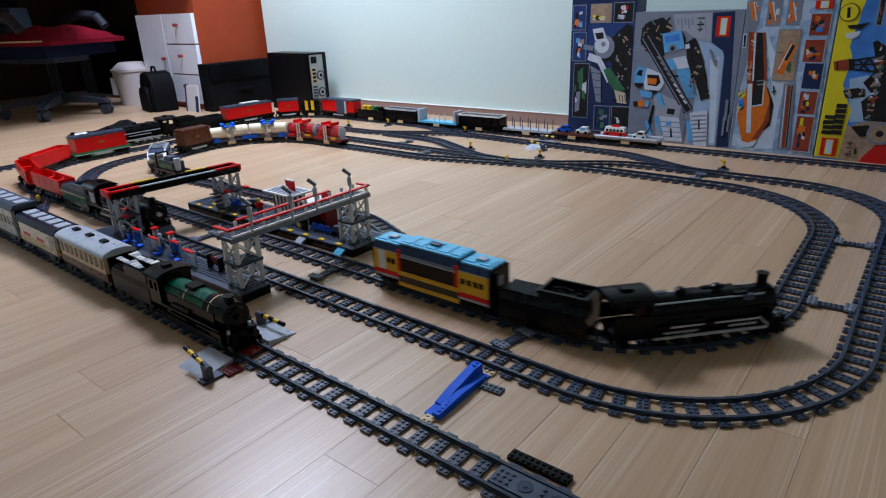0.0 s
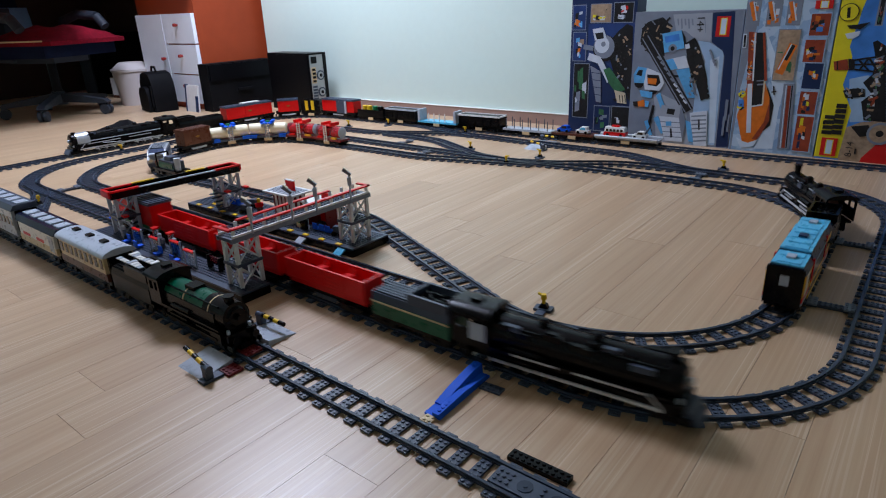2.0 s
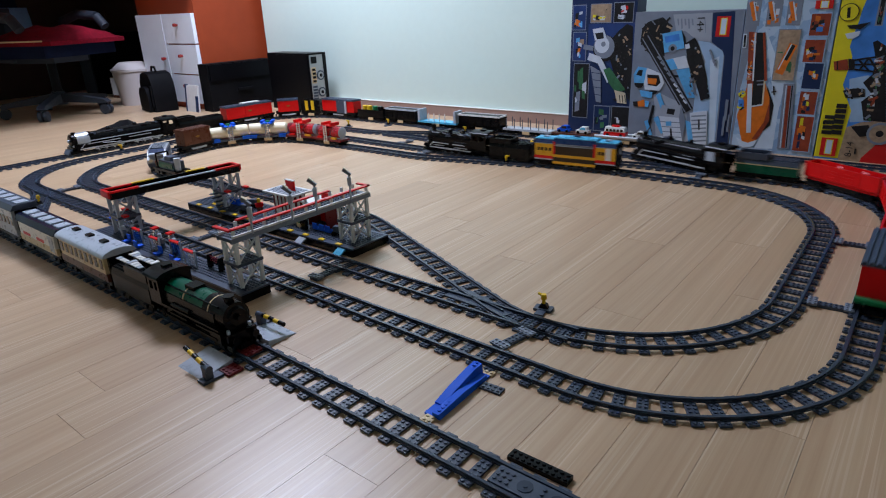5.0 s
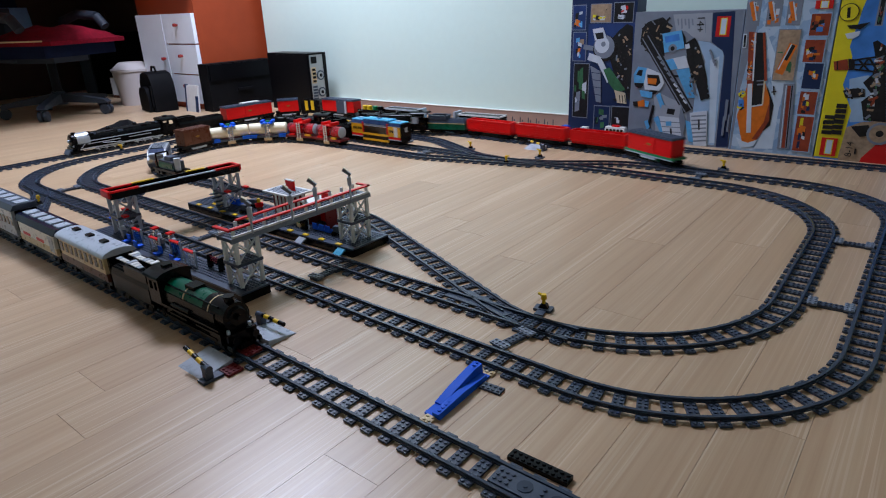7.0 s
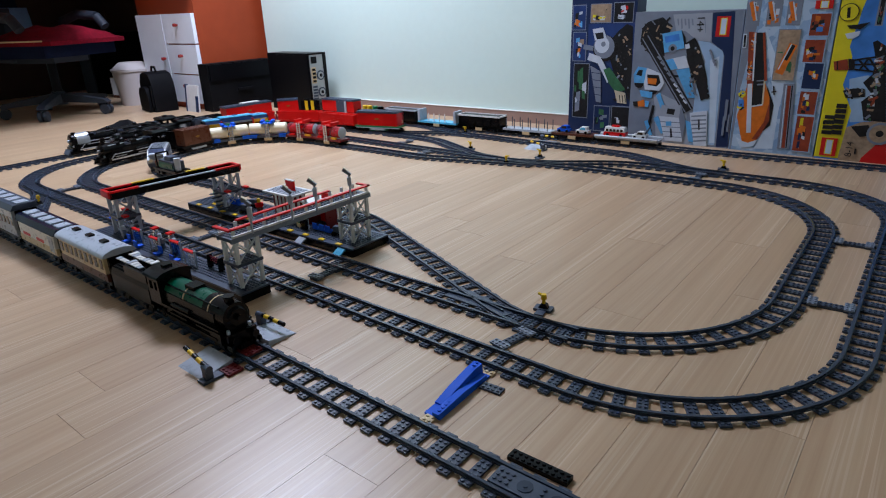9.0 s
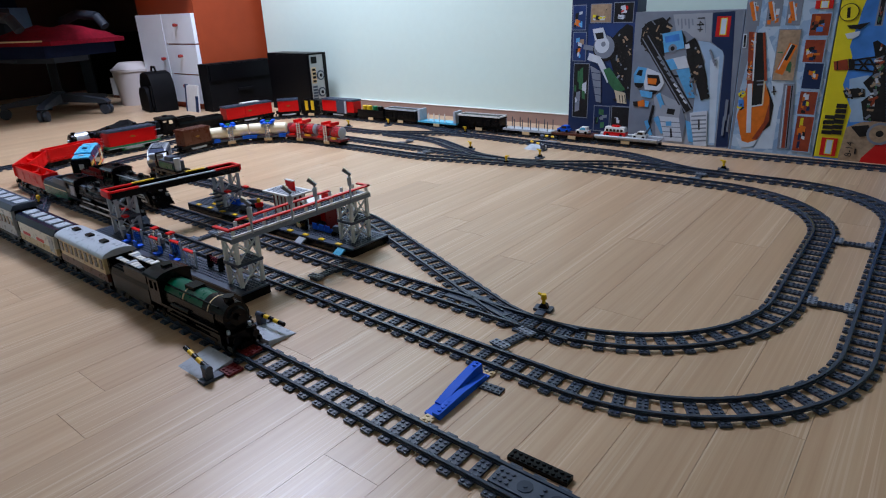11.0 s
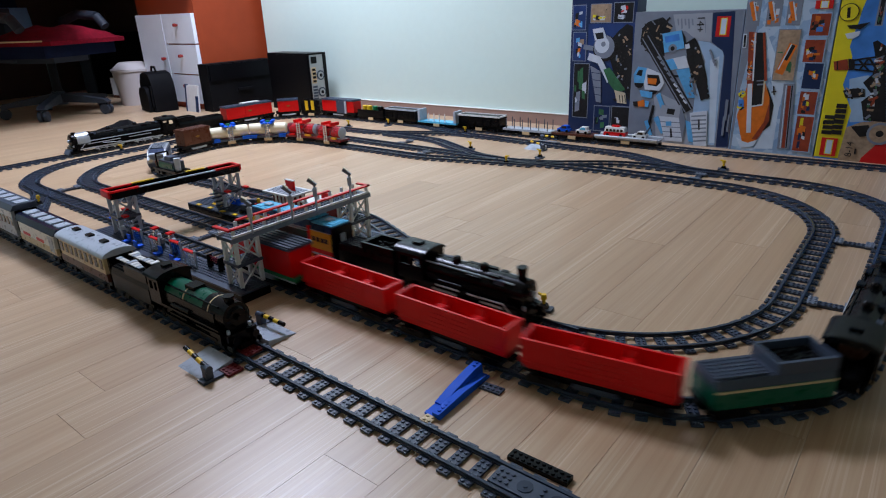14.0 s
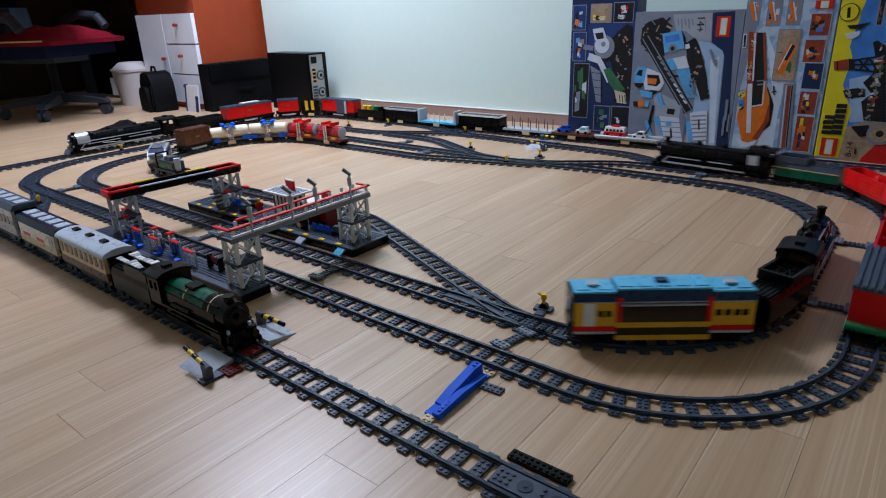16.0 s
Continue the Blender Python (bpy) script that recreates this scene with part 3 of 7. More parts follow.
def passenger_car(label, L=0.276):
    v = thing("passenger_carriage", pose(0, 0, 0), label, "toy carriage")
    part("underframe", Solid().box(-L / 2 + 0.002, L / 2 - 0.002, -0.026, 0.026, 0.022, 0.030).box(-L * 0.28, L * 0.28, -0.026, 0.026, 0.0155, 0.022), BLACK, v)
    mid = L * 0.26
    h0, h1 = 0.030, 0.083
    # ends of the body carry a grey sill, a red band and yellow walls with small windows
    for sx in (-1, 1):
        a, b = sorted((sx * mid, sx * (L / 2 - 0.002)))
        part("sill", Solid().box(a, b, -0.0305, 0.0305, h0, h0 + 0.004).soften(0.0003), LIGHT_GREY, v)
        part("red_band", Solid().box(a, b, -0.0300, 0.0300, h0 + 0.004, h0 + 0.0135).soften(0.0003), RED, v, "red waist band")
        part("body", Solid().box(a, b, -0.0300, 0.0300, h0 + 0.0135, h1).soften(0.0003), GOLD_YELLOW, v)
        for sy in (-1, 1):
            y0, y1 = sorted((sy * 0.0300, sy * 0.0309))
            if sx < 0:
                part("door", Solid().box(a + 0.014, a + 0.032, y0, y1, h0 + 0.014, h1 - 0.001), WHITE, v, "white door")
                xs = (a + 0.040, a + 0.052)
            else:
                xs = (a + 0.010, a + 0.024, a + 0.038, a + 0.050)
            for x in xs:
                part("window", Solid().box(x - 0.0045, x + 0.0045, y0, y1, h0 + 0.030, h0 + 0.040), SMOKED, v, "small dark window")
    part("lower_panel", Solid().box(-mid, mid, -0.0312, 0.0312, 0.019, 0.0275).soften(0.0004), GOLD_YELLOW, v)
    part("lower_window", Solid().box(-mid, mid, -0.0306, 0.0306, 0.0275, 0.041), SMOKED, v, "dark smoked window strip")
    part("middle_panel", Solid().box(-mid, mid, -0.0312, 0.0312, 0.041, 0.0500).soften(0.0004), GOLD_YELLOW, v)
    part("upper_window", Solid().box(-mid + 0.007, mid - 0.007, -0.0308, 0.0308, 0.0500, 0.0775), SMOKED, v, "large smoked saloon window")
    for sx in (-1, 1):
        a, b = sorted((sx * mid, sx * (mid - 0.007)))
        part("window_post", Solid().box(a, b, -0.0316, 0.0316, 0.0500, 0.0915).soften(0.0003), RED, v, "red window post")
    part("grey_band", Solid().box(-L / 2 + 0.002, L / 2 - 0.002, -0.0302, 0.0302, h1, h1 + 0.0022), LIGHT_GREY, v)
    part("upper_grey_band", Solid().box(-mid + 0.007, mid - 0.007, -0.0312, 0.0312, 0.0775, 0.0800), LIGHT_GREY, v)
    for a, b, z in ((-L / 2, -mid, 0.0), (-mid, mid, 0.005), (mid, L / 2, 0.0)):
        part("cornice", Solid().prism([(-0.0308, h1 + 0.0022), (0.0308, h1 + 0.0022), (0.0245, h1 + 0.0135 + z), (-0.0245, h1 + 0.0135 + z)], a + 0.001, b - 0.001, "x"), DARK_BLUE, v, "dark blue sloped cornice")
        s = Solid().box(a + 0.001, b - 0.001, -0.0245, 0.0245, h1 + 0.0135 + z, h1 + 0.0165 + z)
        n = max(2, int((b - a) / 0.028))
        for k in range(n):
            x = a + (k + 0.5) * (b - a) / n
            s.box(x - 0.010, x + 0.010, -0.018, 0.018, h1 + 0.0165 + z, h1 + 0.0180 + z)
        part("roof", s.soften(0.0004), AZURE, v, "azure panelled roof")
        x = (a + b) / 2
        part("roof_hatch", Solid().box(x - 0.009, x + 0.009, -0.007, 0.007, h1 + 0.0180 + z, h1 + 0.0215 + z).soften(0.0008), LIGHT_GREY if z == 0 else DARK_BLUE, v)
    for sx in (-1, 1):
        a, b = sorted((sx * (L / 2 - 0.002), sx * (L / 2 + 0.003)))
        e = part("end_gangway", Solid().box(a, b, -0.0285, 0.0285, 0.026, 0.094).soften(0.0005), BLACK, v, "black corridor end")
        c, d = sorted((sx * (L / 2 + 0.003), sx * (L / 2 + 0.004)))
        part("end_window", Solid().box(c, d, -0.007, 0.007, 0.062, 0.080), LIGHT_GREY, e)
    trucks(v, L - 0.085)
    coupling(v, L)
    return v


MOVERS = []


def moving_trains():
    # freight train of the outer loop: distance of each middle from the train's rear
    for mid, base, v in (
            (1.338, 0.19, steam_loco("black steam locomotive with grey pilot and cab panel", 0.362, BLACK, BLACK, BLACK, r=0.0265, cabside=LIGHT_GREY, stack=0.010)),
            (1.060, 0.11, tender("dark green tender with a pale line and coal", 0.172, GREEN, DARK_GREY, stripe=TAN)),
            (0.846, 0.147, gondola("empty red open gondola wagon with black trucks")),
            (0.604, 0.147, gondola("empty red open gondola wagon with black trucks")),
            (0.361, 0.147, gondola("empty red open gondola wagon with black trucks")),
            (0.126, 0.152, boxcar("red box wagon with grey ribbed roof and green chassis"))):
        MOVERS.append((v, OUTER, mid, base, FREIGHT_RUN))
    for mid, base, v in (
            (0.622, 0.17, steam_loco("all-black steam locomotive with tall chimney and buffers", 0.300, BLACK, BLACK, SILVER, r=0.0235, plough=False, stack=0.019, sheath=True)),
            (0.380, 0.10, tender("black coal tender with shiny sloped tiles", 0.160, BLACK, BLACK, glints=True)),
            (0.146, 0.19, passenger_car("yellow and red double-deck carriage with azure roof"))):
        MOVERS.append((v, INNER, mid, base, PASSENGER_RUN))


# seconds and the distance of the train's rear along its loop
FREIGHT_RUN = [(0.0, 4.618), (2.0, 5.908), (3.5, 6.886), (4.2, 7.348), (6.5, 8.838), (7.0, 9.173), (7.5, 9.499), (8.5, 10.114), (9.0, 10.428), (12.5, 12.702), (14.5, 14.004), (16.0, 14.995)]
PASSENGER_RUN = [(0, 5.714), (1.5, 6.303), (3.0, 6.915), (4.0, 7.323), (5.2, 7.84), (6.5, 8.402), (7.0, 8.621), (7.5, 8.82), (9.0, 9.395), (10.5, 9.968), (12.0, 10.55), (13.0, 10.968), (13.5, 11.181), (14.5, 11.591), (15.5, 11.994), (16.0, 12.195)]
moving_trains()


def along(run, t):
    return float(np.interp(t, [a for a, _ in run], [b for _, b in run]))


# ---- parked trains ----
def put(v, line, s, base):
    v.matrix_world = line.ride(s, base)
    return v


def coach(label, L, side, roofm, band=None, hatches=0, panels=None, h=0.082, rounded=True, windows=True):
    """A carriage with a curved or flat roof, window rows and roof fittings."""
    v = thing("carriage", pose(0, 0, 0), label, "toy carriage", "parked passenger carriages")
    part("underframe", Solid().box(-L / 2, L / 2, -0.027, 0.027, 0.022, 0.030).box(-L * 0.2, L * 0.2, -0.024, 0.024, 0.014, 0.022), BLACK, v)
    part("lower_side", Solid().box(-L / 2 + 0.006, L / 2 - 0.006, -0.0305, 0.0305, 0.030, 0.046).soften(0.0004), band or side, v)
    part("upper_side", Solid().box(-L / 2 + 0.010, L / 2 - 0.010, -0.0300, 0.0300, 0.046, h).soften(0.0004), side, v)
    n = int(L / 0.024)
    for sy in (-1, 1):
        y0, y1 = sorted((sy * 0.0300, sy * 0.0311))
        if not windows:
            for x in (-0.060, 0.020):
                part("side_mark", Solid().box(x - 0.020, x + 0.020, y0, y1, 0.048, 0.055), RED, v, "red side mark")
            part("side_door", Solid().box(L / 2 - 0.040, L / 2 - 0.018, y0, y1, 0.036, h - 0.006), LIGHT_GREY, v, "pale grey door")
        for k in range(n if windows else 0):
            x = -L / 2 + 0.022 + k * (L - 0.044) / (n - 1)
            part("window", Solid().box(x - 0.006, x + 0.006, y0, y1, 0.055, 0.075), SMOKED, v, "dark window")
    if rounded:
        arc = [(0.034 * math.cos(a), h + 0.014 * math.sin(a)) for a in [math.pi * k / 10 for k in range(11)]]
        part("roof", Solid().prism(arc, -L / 2, L / 2, "x"), roofm, v)
    else:
        part("roof", Solid().prism([(-0.033, h), (0.033, h), (0.024, h + 0.013), (-0.024, h + 0.013)], -L / 2, L / 2, "x").soften(0.0006), roofm, v)
    for k in range(hatches):
        x = -L / 2 + (k + 0.6) * L / hatches * 0.85
        part("roof_hatch", Solid().box(x - 0.010, x + 0.010, -0.006, 0.006, h + 0.012, h + 0.0175).soften(0.001), BLACK, v, "black roof hatch")
    if panels:
        for k in range(5):
            x = -L / 2 + (k + 0.5) * L / 5
            part("roof_panel", Solid().box(x - L / 14, x + L / 14, -0.014, 0.014, h + 0.0125, h + 0.0155).soften(0.0006), panels, v, "pale grey roof panel")
    for sx in (-1, 1):
        a, b = sorted((sx * (L / 2 - 0.006), sx * (L / 2 + 0.002)))
        part("vestibule", Solid().box(a, b, -0.024, 0.024, 0.030, h - 0.002).soften(0.0005), BLACK, v)
    trucks(v, L - 0.075)
    coupling(v, L)
    return v


def flatcar(label, L, deck, name="flat_wagon", z=0.032):
    v = thing(name, pose(0, 0, 0), label, "toy wagon", "parked freight wagons")
    part("deck", Solid().box(-L / 2, L / 2, -0.028, 0.028, 0.024, z).soften(0.0004), deck, v)
    part("underframe", Solid().box(-L * 0.22, L * 0.22, -0.020, 0.020, 0.014, 0.024), BLACK, v)
    part("step", Solid().box(-0.016, 0.016, -0.031, -0.028, 0.012, 0.024), TAN, v, "tan step plate")
    trucks(v, L - 0.07)
    coupling(v, L)
    return v


def hopper(label, L, material, rim):
    v = flatcar(label, L, material, "hopper_wagon")
    part("body", Solid().box(-L / 2 + 0.006, L / 2 - 0.006, -0.030, 0.030, 0.032, 0.070, 0.0).soften(0.0006), material, v)
    s = Solid().box(-L / 2 + 0.004, L / 2 - 0.004, -0.0315, -0.027, 0.070, 0.076).box(-L / 2 + 0.004, L / 2 - 0.004, 0.027, 0.0315, 0.070, 0.076)
    s.box(-L / 2 + 0.004, -L / 2 + 0.010, -0.027, 0.027, 0.070, 0.076).box(L / 2 - 0.010, L / 2 - 0.004, -0.027, 0.027, 0.070, 0.076)
    part("rim", s, rim, v, "light rim")
    part("load", Solid().box(-L / 2 + 0.010, L / 2 - 0.010, -0.027, 0.027, 0.070, 0.073), BLACK, v)
    for k in range(6):
        x = -L / 2 + 0.015 + k * (L - 0.03) / 5
        part("rib", Solid().box(x - 0.002, x + 0.002, -0.0318, -0.030, 0.034, 0.070), material, v)
    return v


def toy_car(x, y, z, rz, material, label, glass=None):
    v = thing("toy_car", pose(x, y, z, 0, 0, rz), label, "toy car", "toy vehicles on the flat wagons")
    part("body", Solid().box(-0.026, 0.026, -0.014, 0.014, 0.004, 0.014).soften(0.002, 2), material, v)
    part("cabin", Solid().prism([(-0.020, 0.014), (0.014, 0.014), (0.007, 0.026), (-0.016, 0.026)], -0.0125, 0.0125).soften(0.0008), material, v)
    part("windscreen", Solid().prism([(0.0145, 0.0150), (0.0153, 0.0150), (0.0085, 0.0250), (0.0075, 0.0250)], -0.011, 0.011), glass or SMOKED, v)
    for sy in (-1, 1):
        y0, y1 = sorted((sy * 0.0125, sy * 0.0132))
        part("side_window", Solid().prism([(-0.014, 0.0155), (0.010, 0.0155), (0.005, 0.0240), (-0.012, 0.0240)], y0, y1), glass or SMOKED, v)
    for wx in (-0.016, 0.016):
        for sy in (-1, 1):
            part("tyre", Solid().rod((wx, sy * 0.011, 0.0055), (wx, sy * 0.016, 0.0055), 0.0055, seg=12), BLACK, v)
    return v


def parked_front():
    at = lambda x: FRONT.near(x, 0.485)
    put(steam_loco("dark green steam locomotive with pale boiler bands, parked", 0.252, GREEN, BLACK, BLACK, r=0.0235, sheath=True, plough=False, stack=0.008, topm=BLACK, jacket=0.006, cab_len=0.038, box=0.062), FRONT, at(-0.922), 0.13)
    t = put(tender("black tender with white printed top, behind the green engine", 0.152, BLACK, BLACK), FRONT, at(-1.132), 0.08)
    rng = random.Random(8)
    for k in range(14):
        x, y = -0.052 + (k // 2) * 0.0135, -0.012 + (k % 2) * 0.024
        part("white_tile", Solid().box(x - 0.005, x + 0.005, y - 0.008, y + 0.006 + rng.uniform(-0.006, 0.004), 0.0860, 0.0880), WHITE if k % 3 else LIGHT_GREY, t, "small white top tile")
    put(coach("tan carriage with light grey curved roof and black hatches", 0.232, TAN, LIGHT_GREY, BROWN, hatches=3), FRONT, at(-1.335), 0.15)
    put(coach("cream carriage with black roof and pale roof panels", 0.225, WHITE, NAVY_ROOF, TAN, panels=LIGHT_GREY, rounded=False, h=0.078, windows=False), FRONT, at(-1.578), 0.15)
    c = put(coach("pale grey high-roofed carriage with stepped top", 0.235, LIGHT_GREY, DARK_GREY, LIGHT_GREY, panels=LIGHT_GREY, rounded=False, h=0.094), FRONT, at(-1.822), 0.15)
    put(coach("pale grey high-roofed carriage with stepped top", 0.235, LIGHT_GREY, DARK_GREY, LIGHT_GREY, panels=LIGHT_GREY, rounded=False, h=0.094), FRONT, at(-2.070), 0.15)


parked_front()


def parked_wallside():
    D = WALLSIDE
    # the long engine faces the open end of the line, so it runs backwards along it
    def back(v, s, base):
        v.matrix_world = D.ride(s, base) @ pose(0, 0, 0, 0, 0, 180)
        return v
    g = back(steam_loco("long black steam locomotive with silver-grey smokebox, parked", 0.470, BLACK, BLACK, BLACK, r=0.0262, plough=True, stack=0.004), 2.420, 0.20)
    part("front_shroud", Solid().rod((0.140, 0, 0.064), (0.190, 0, 0.064), 0.0285, 0.0275, seg=20).box(0.140, 0.190, -0.0285, 0.0285, 0.050, 0.064).soften(0.0008), SILVER, g, "silver-grey smokebox")
    for sy in (-1, 1):
        y0, y1 = sorted((sy * 0.0315, sy * 0.0335))
        part("handrail", Solid().box(-0.16, 0.15, y0, y1, 0.0545, 0.0575), LIGHT_GREY, g, "light grey side rail")
        for a, c in ((-0.155, -0.035), (0.010, 0.130)):
            part("coupling_rod", Solid().box(a, c, y0 - 0.001, y1 + 0.001, 0.0185, 0.0215).soften(0.0004), SILVER, g, "silver coupling rod")
            for k in range(4):
                x = a + 0.012 + k * (c - a - 0.024) / 3
                part("crank", Solid().box(x - 0.0022, x + 0.0022, y0, y1 + sy * 0.0012, 0.0120, 0.0280, m=pose(x, 0, 0.02, 0, 25, 0) @ pose(-x, 0, -0.02)).soften(0.0004), SILVER, g, "silver crank")
        part("piston_rod", Solid().rod((0.020, sy * 0.0335, 0.033), (0.095, sy * 0.0335, 0.040), 0.0016, seg=6), SILVER, g, "silver piston rod")
    back(tender("long black tender with coal, parked", 0.235, BLACK, BLACK), 2.790, 0.15)
    red = lambda label, L, **k: boxcar(label, L, body=RED, base=BLACK, **k)
    v = put(red("red box wagon with grey roof hatch, parked", 0.285, roofm=DARK_GREY), D, 3.060, 0.19)
    part("roof_plate", Solid().box(-0.03, 0.07, -0.015, 0.015, 0.1018, 0.1060).soften(0.0006), WHITE, v, "white roof plate")
    v = put(red("red box wagon with dark roof, parked", 0.130, roofm=DARK_GREY), D, 3.285, 0.08)
    v = put(flatcar("short black wagon with yellow upright stripes", 0.105, BLACK), D, 3.412, 0.05)
    part("body", Solid().box(-0.05, 0.05, -0.029, 0.029, 0.032, 0.090).soften(0.0005), BLACK, v)
    for x in (-0.020, 0.012):
        part("yellow_stripe", Solid().box(x - 0.008, x + 0.008, -0.031, -0.029, 0.040, 0.088), YELLOW, v, "yellow upright stripe")
    v = put(red("red and grey box wagon with silver door panel", 0.245, roofm=DARK_GREY), D, 3.598, 0.16)
    part("door_panel", Solid().box(-0.004, 0.052, -0.0330, -0.0308, 0.032, 0.092), DARK_GREY, v, "dark grey door panel")
    part("door_strip", Solid().box(0.052, 0.064, -0.0335, -0.0290, 0.032, 0.092), LIGHT_GREY, v, "pale door strip")
    v = put(flatcar("black well wagon carrying coloured drums", 0.175, BLACK), D, 3.825, 0.10)
    part("side_board", Solid().box(-0.085, 0.085, -0.030, -0.026, 0.032, 0.060), BLACK, v)
    part("side_board", Solid().box(-0.085, 0.085, 0.026, 0.030, 0.032, 0.060), BLACK, v)
    for x, mt in ((-0.060, YELLOW), (-0.030, YELLOW), (0.008, MID_GREEN), (0.045, BLACK)):
        d = D.ride(3.825, 0.10) @ pose(x, 0, 0.032)
        t = thing("drum", d, "small plastic drum standing in the well wagon", "toy drum", "drums in the well wagon")
        part("shell", Solid().rod((0, 0, 0), (0, 0, 0.042), 0.0135, seg=16), mt, t)
        part("lid", Solid().rod((0, 0, 0.042), (0, 0, 0.044), 0.0110, 0.0100, seg=16), mt, t)
    put(hopper("black hopper wagon with light rim, parked", 0.195, BLACK, LIGHT_GREY), D, 4.017, 0.12)
    v = put(flatcar("light blue flat wagon with grey bulkheads and stakes", 0.215, AZURE), D, 4.230, 0.14)
    for x in (-0.100, 0.100):
        part("bulkhead", Solid().prism([(x - 0.006, 0.032), (x + 0.006, 0.032), (x + 0.004, 0.082), (x - 0.008, 0.082)], -0.027, 0.027).soften(0.0005), LIGHT_GREY, v, "grey end bulkhead")
    for x in (-0.045, -0.015, 0.015, 0.045):
        part("stake", Solid().rod((x, -0.025, 0.032), (x, -0.025, 0.068), 0.0022, seg=8), WHITE, v, "white stake")
    put(hopper("black hopper wagon with white rim, parked", 0.222, BLACK, WHITE), D, 4.458, 0.14)
    v = put(flatcar("light grey flat wagon with dark stakes", 0.222, LIGHT_GREY), D, 4.688, 0.14)
    for k in range(6):
        for y in (-0.025, 0.025):
            x = -0.095 + k * 0.038
            part("stake", Solid().rod((x, y, 0.032), (x, y, 0.072), 0.0018, seg=7), DARK_GREY, v, "dark grey stake")
    v = put(flatcar("reddish brown flat wagon carrying two toy cars", 0.172, BROWN), D, 4.892, 0.10)
    m = D.ride(4.892, 0.10)
    a, b = m @ Vector((-0.045, 0, 0.0322)), m @ Vector((0.035, 0, 0.0322))
    toy_car(a.x, a.y, a.z, 182, BLUE, "blue toy car on the brown flat wagon")
    toy_car(b.x, b.y, b.z, 182, WHITE, "white toy car with blue glass on a wagon", AZURE)
    v = put(flatcar("silver car-carrier wagon with tubular side rails", 0.240, SILVER), D, 5.108, 0.15)
    for y in (-0.030, 0.030):
        part("side_tube", Solid().rod((-0.12, y, 0.034), (0.12, y, 0.034), 0.0055, seg=10), SILVER, v, "silver side tube")
    m = D.ride(5.108, 0.15)
    a, b = m @ Vector((-0.050, 0, 0.0322)), m @ Vector((0.045, 0, 0.0322))
    w = thing("toy_van", pose(a.x, a.y, a.z, 0, 0, 2), "white and red toy van with roof light bar", "toy van", "toy vehicles on the flat wagons")
    part("lower_body", Solid().box(-0.042, 0.042, -0.016, 0.016, 0.004, 0.018).soften(0.001), RED, w, "red lower body")
    part("upper_body", Solid().box(-0.040, 0.040, -0.0155, 0.0155, 0.018, 0.036, 0.003).soften(0.001), WHITE, w)
    part("light_bar", Solid().box(-0.014, 0.014, -0.008, 0.008, 0.036, 0.0415).soften(0.001), RED, w, "red light bar")
    for k in range(5):
        x = -0.028 + k * 0.014
        part("window", Solid().box(x - 0.0045, x + 0.0045, -0.0166, -0.0150, 0.020, 0.029), SMOKED, w)
    for x in (-0.026, 0.026):
        for y in (-0.014, 0.014):
            part("tyre", Solid().rod((x, y - 0.003, 0.006), (x, y + 0.003, 0.006), 0.006, seg=12), BLACK, w)
    t = toy_car(b.x, b.y, b.z, 182, WHITE, "white toy tow truck with grey crane arm")
    part("crane_arm", Solid().rod((-0.016, 0, 0.014), (-0.036, 0, 0.046), 0.0028, seg=8).rod((-0.036, 0, 0.046), (-0.040, 0, 0.030), 0.0018, seg=6), DARK_GREY, t, "dark grey crane arm")


parked_wallside()


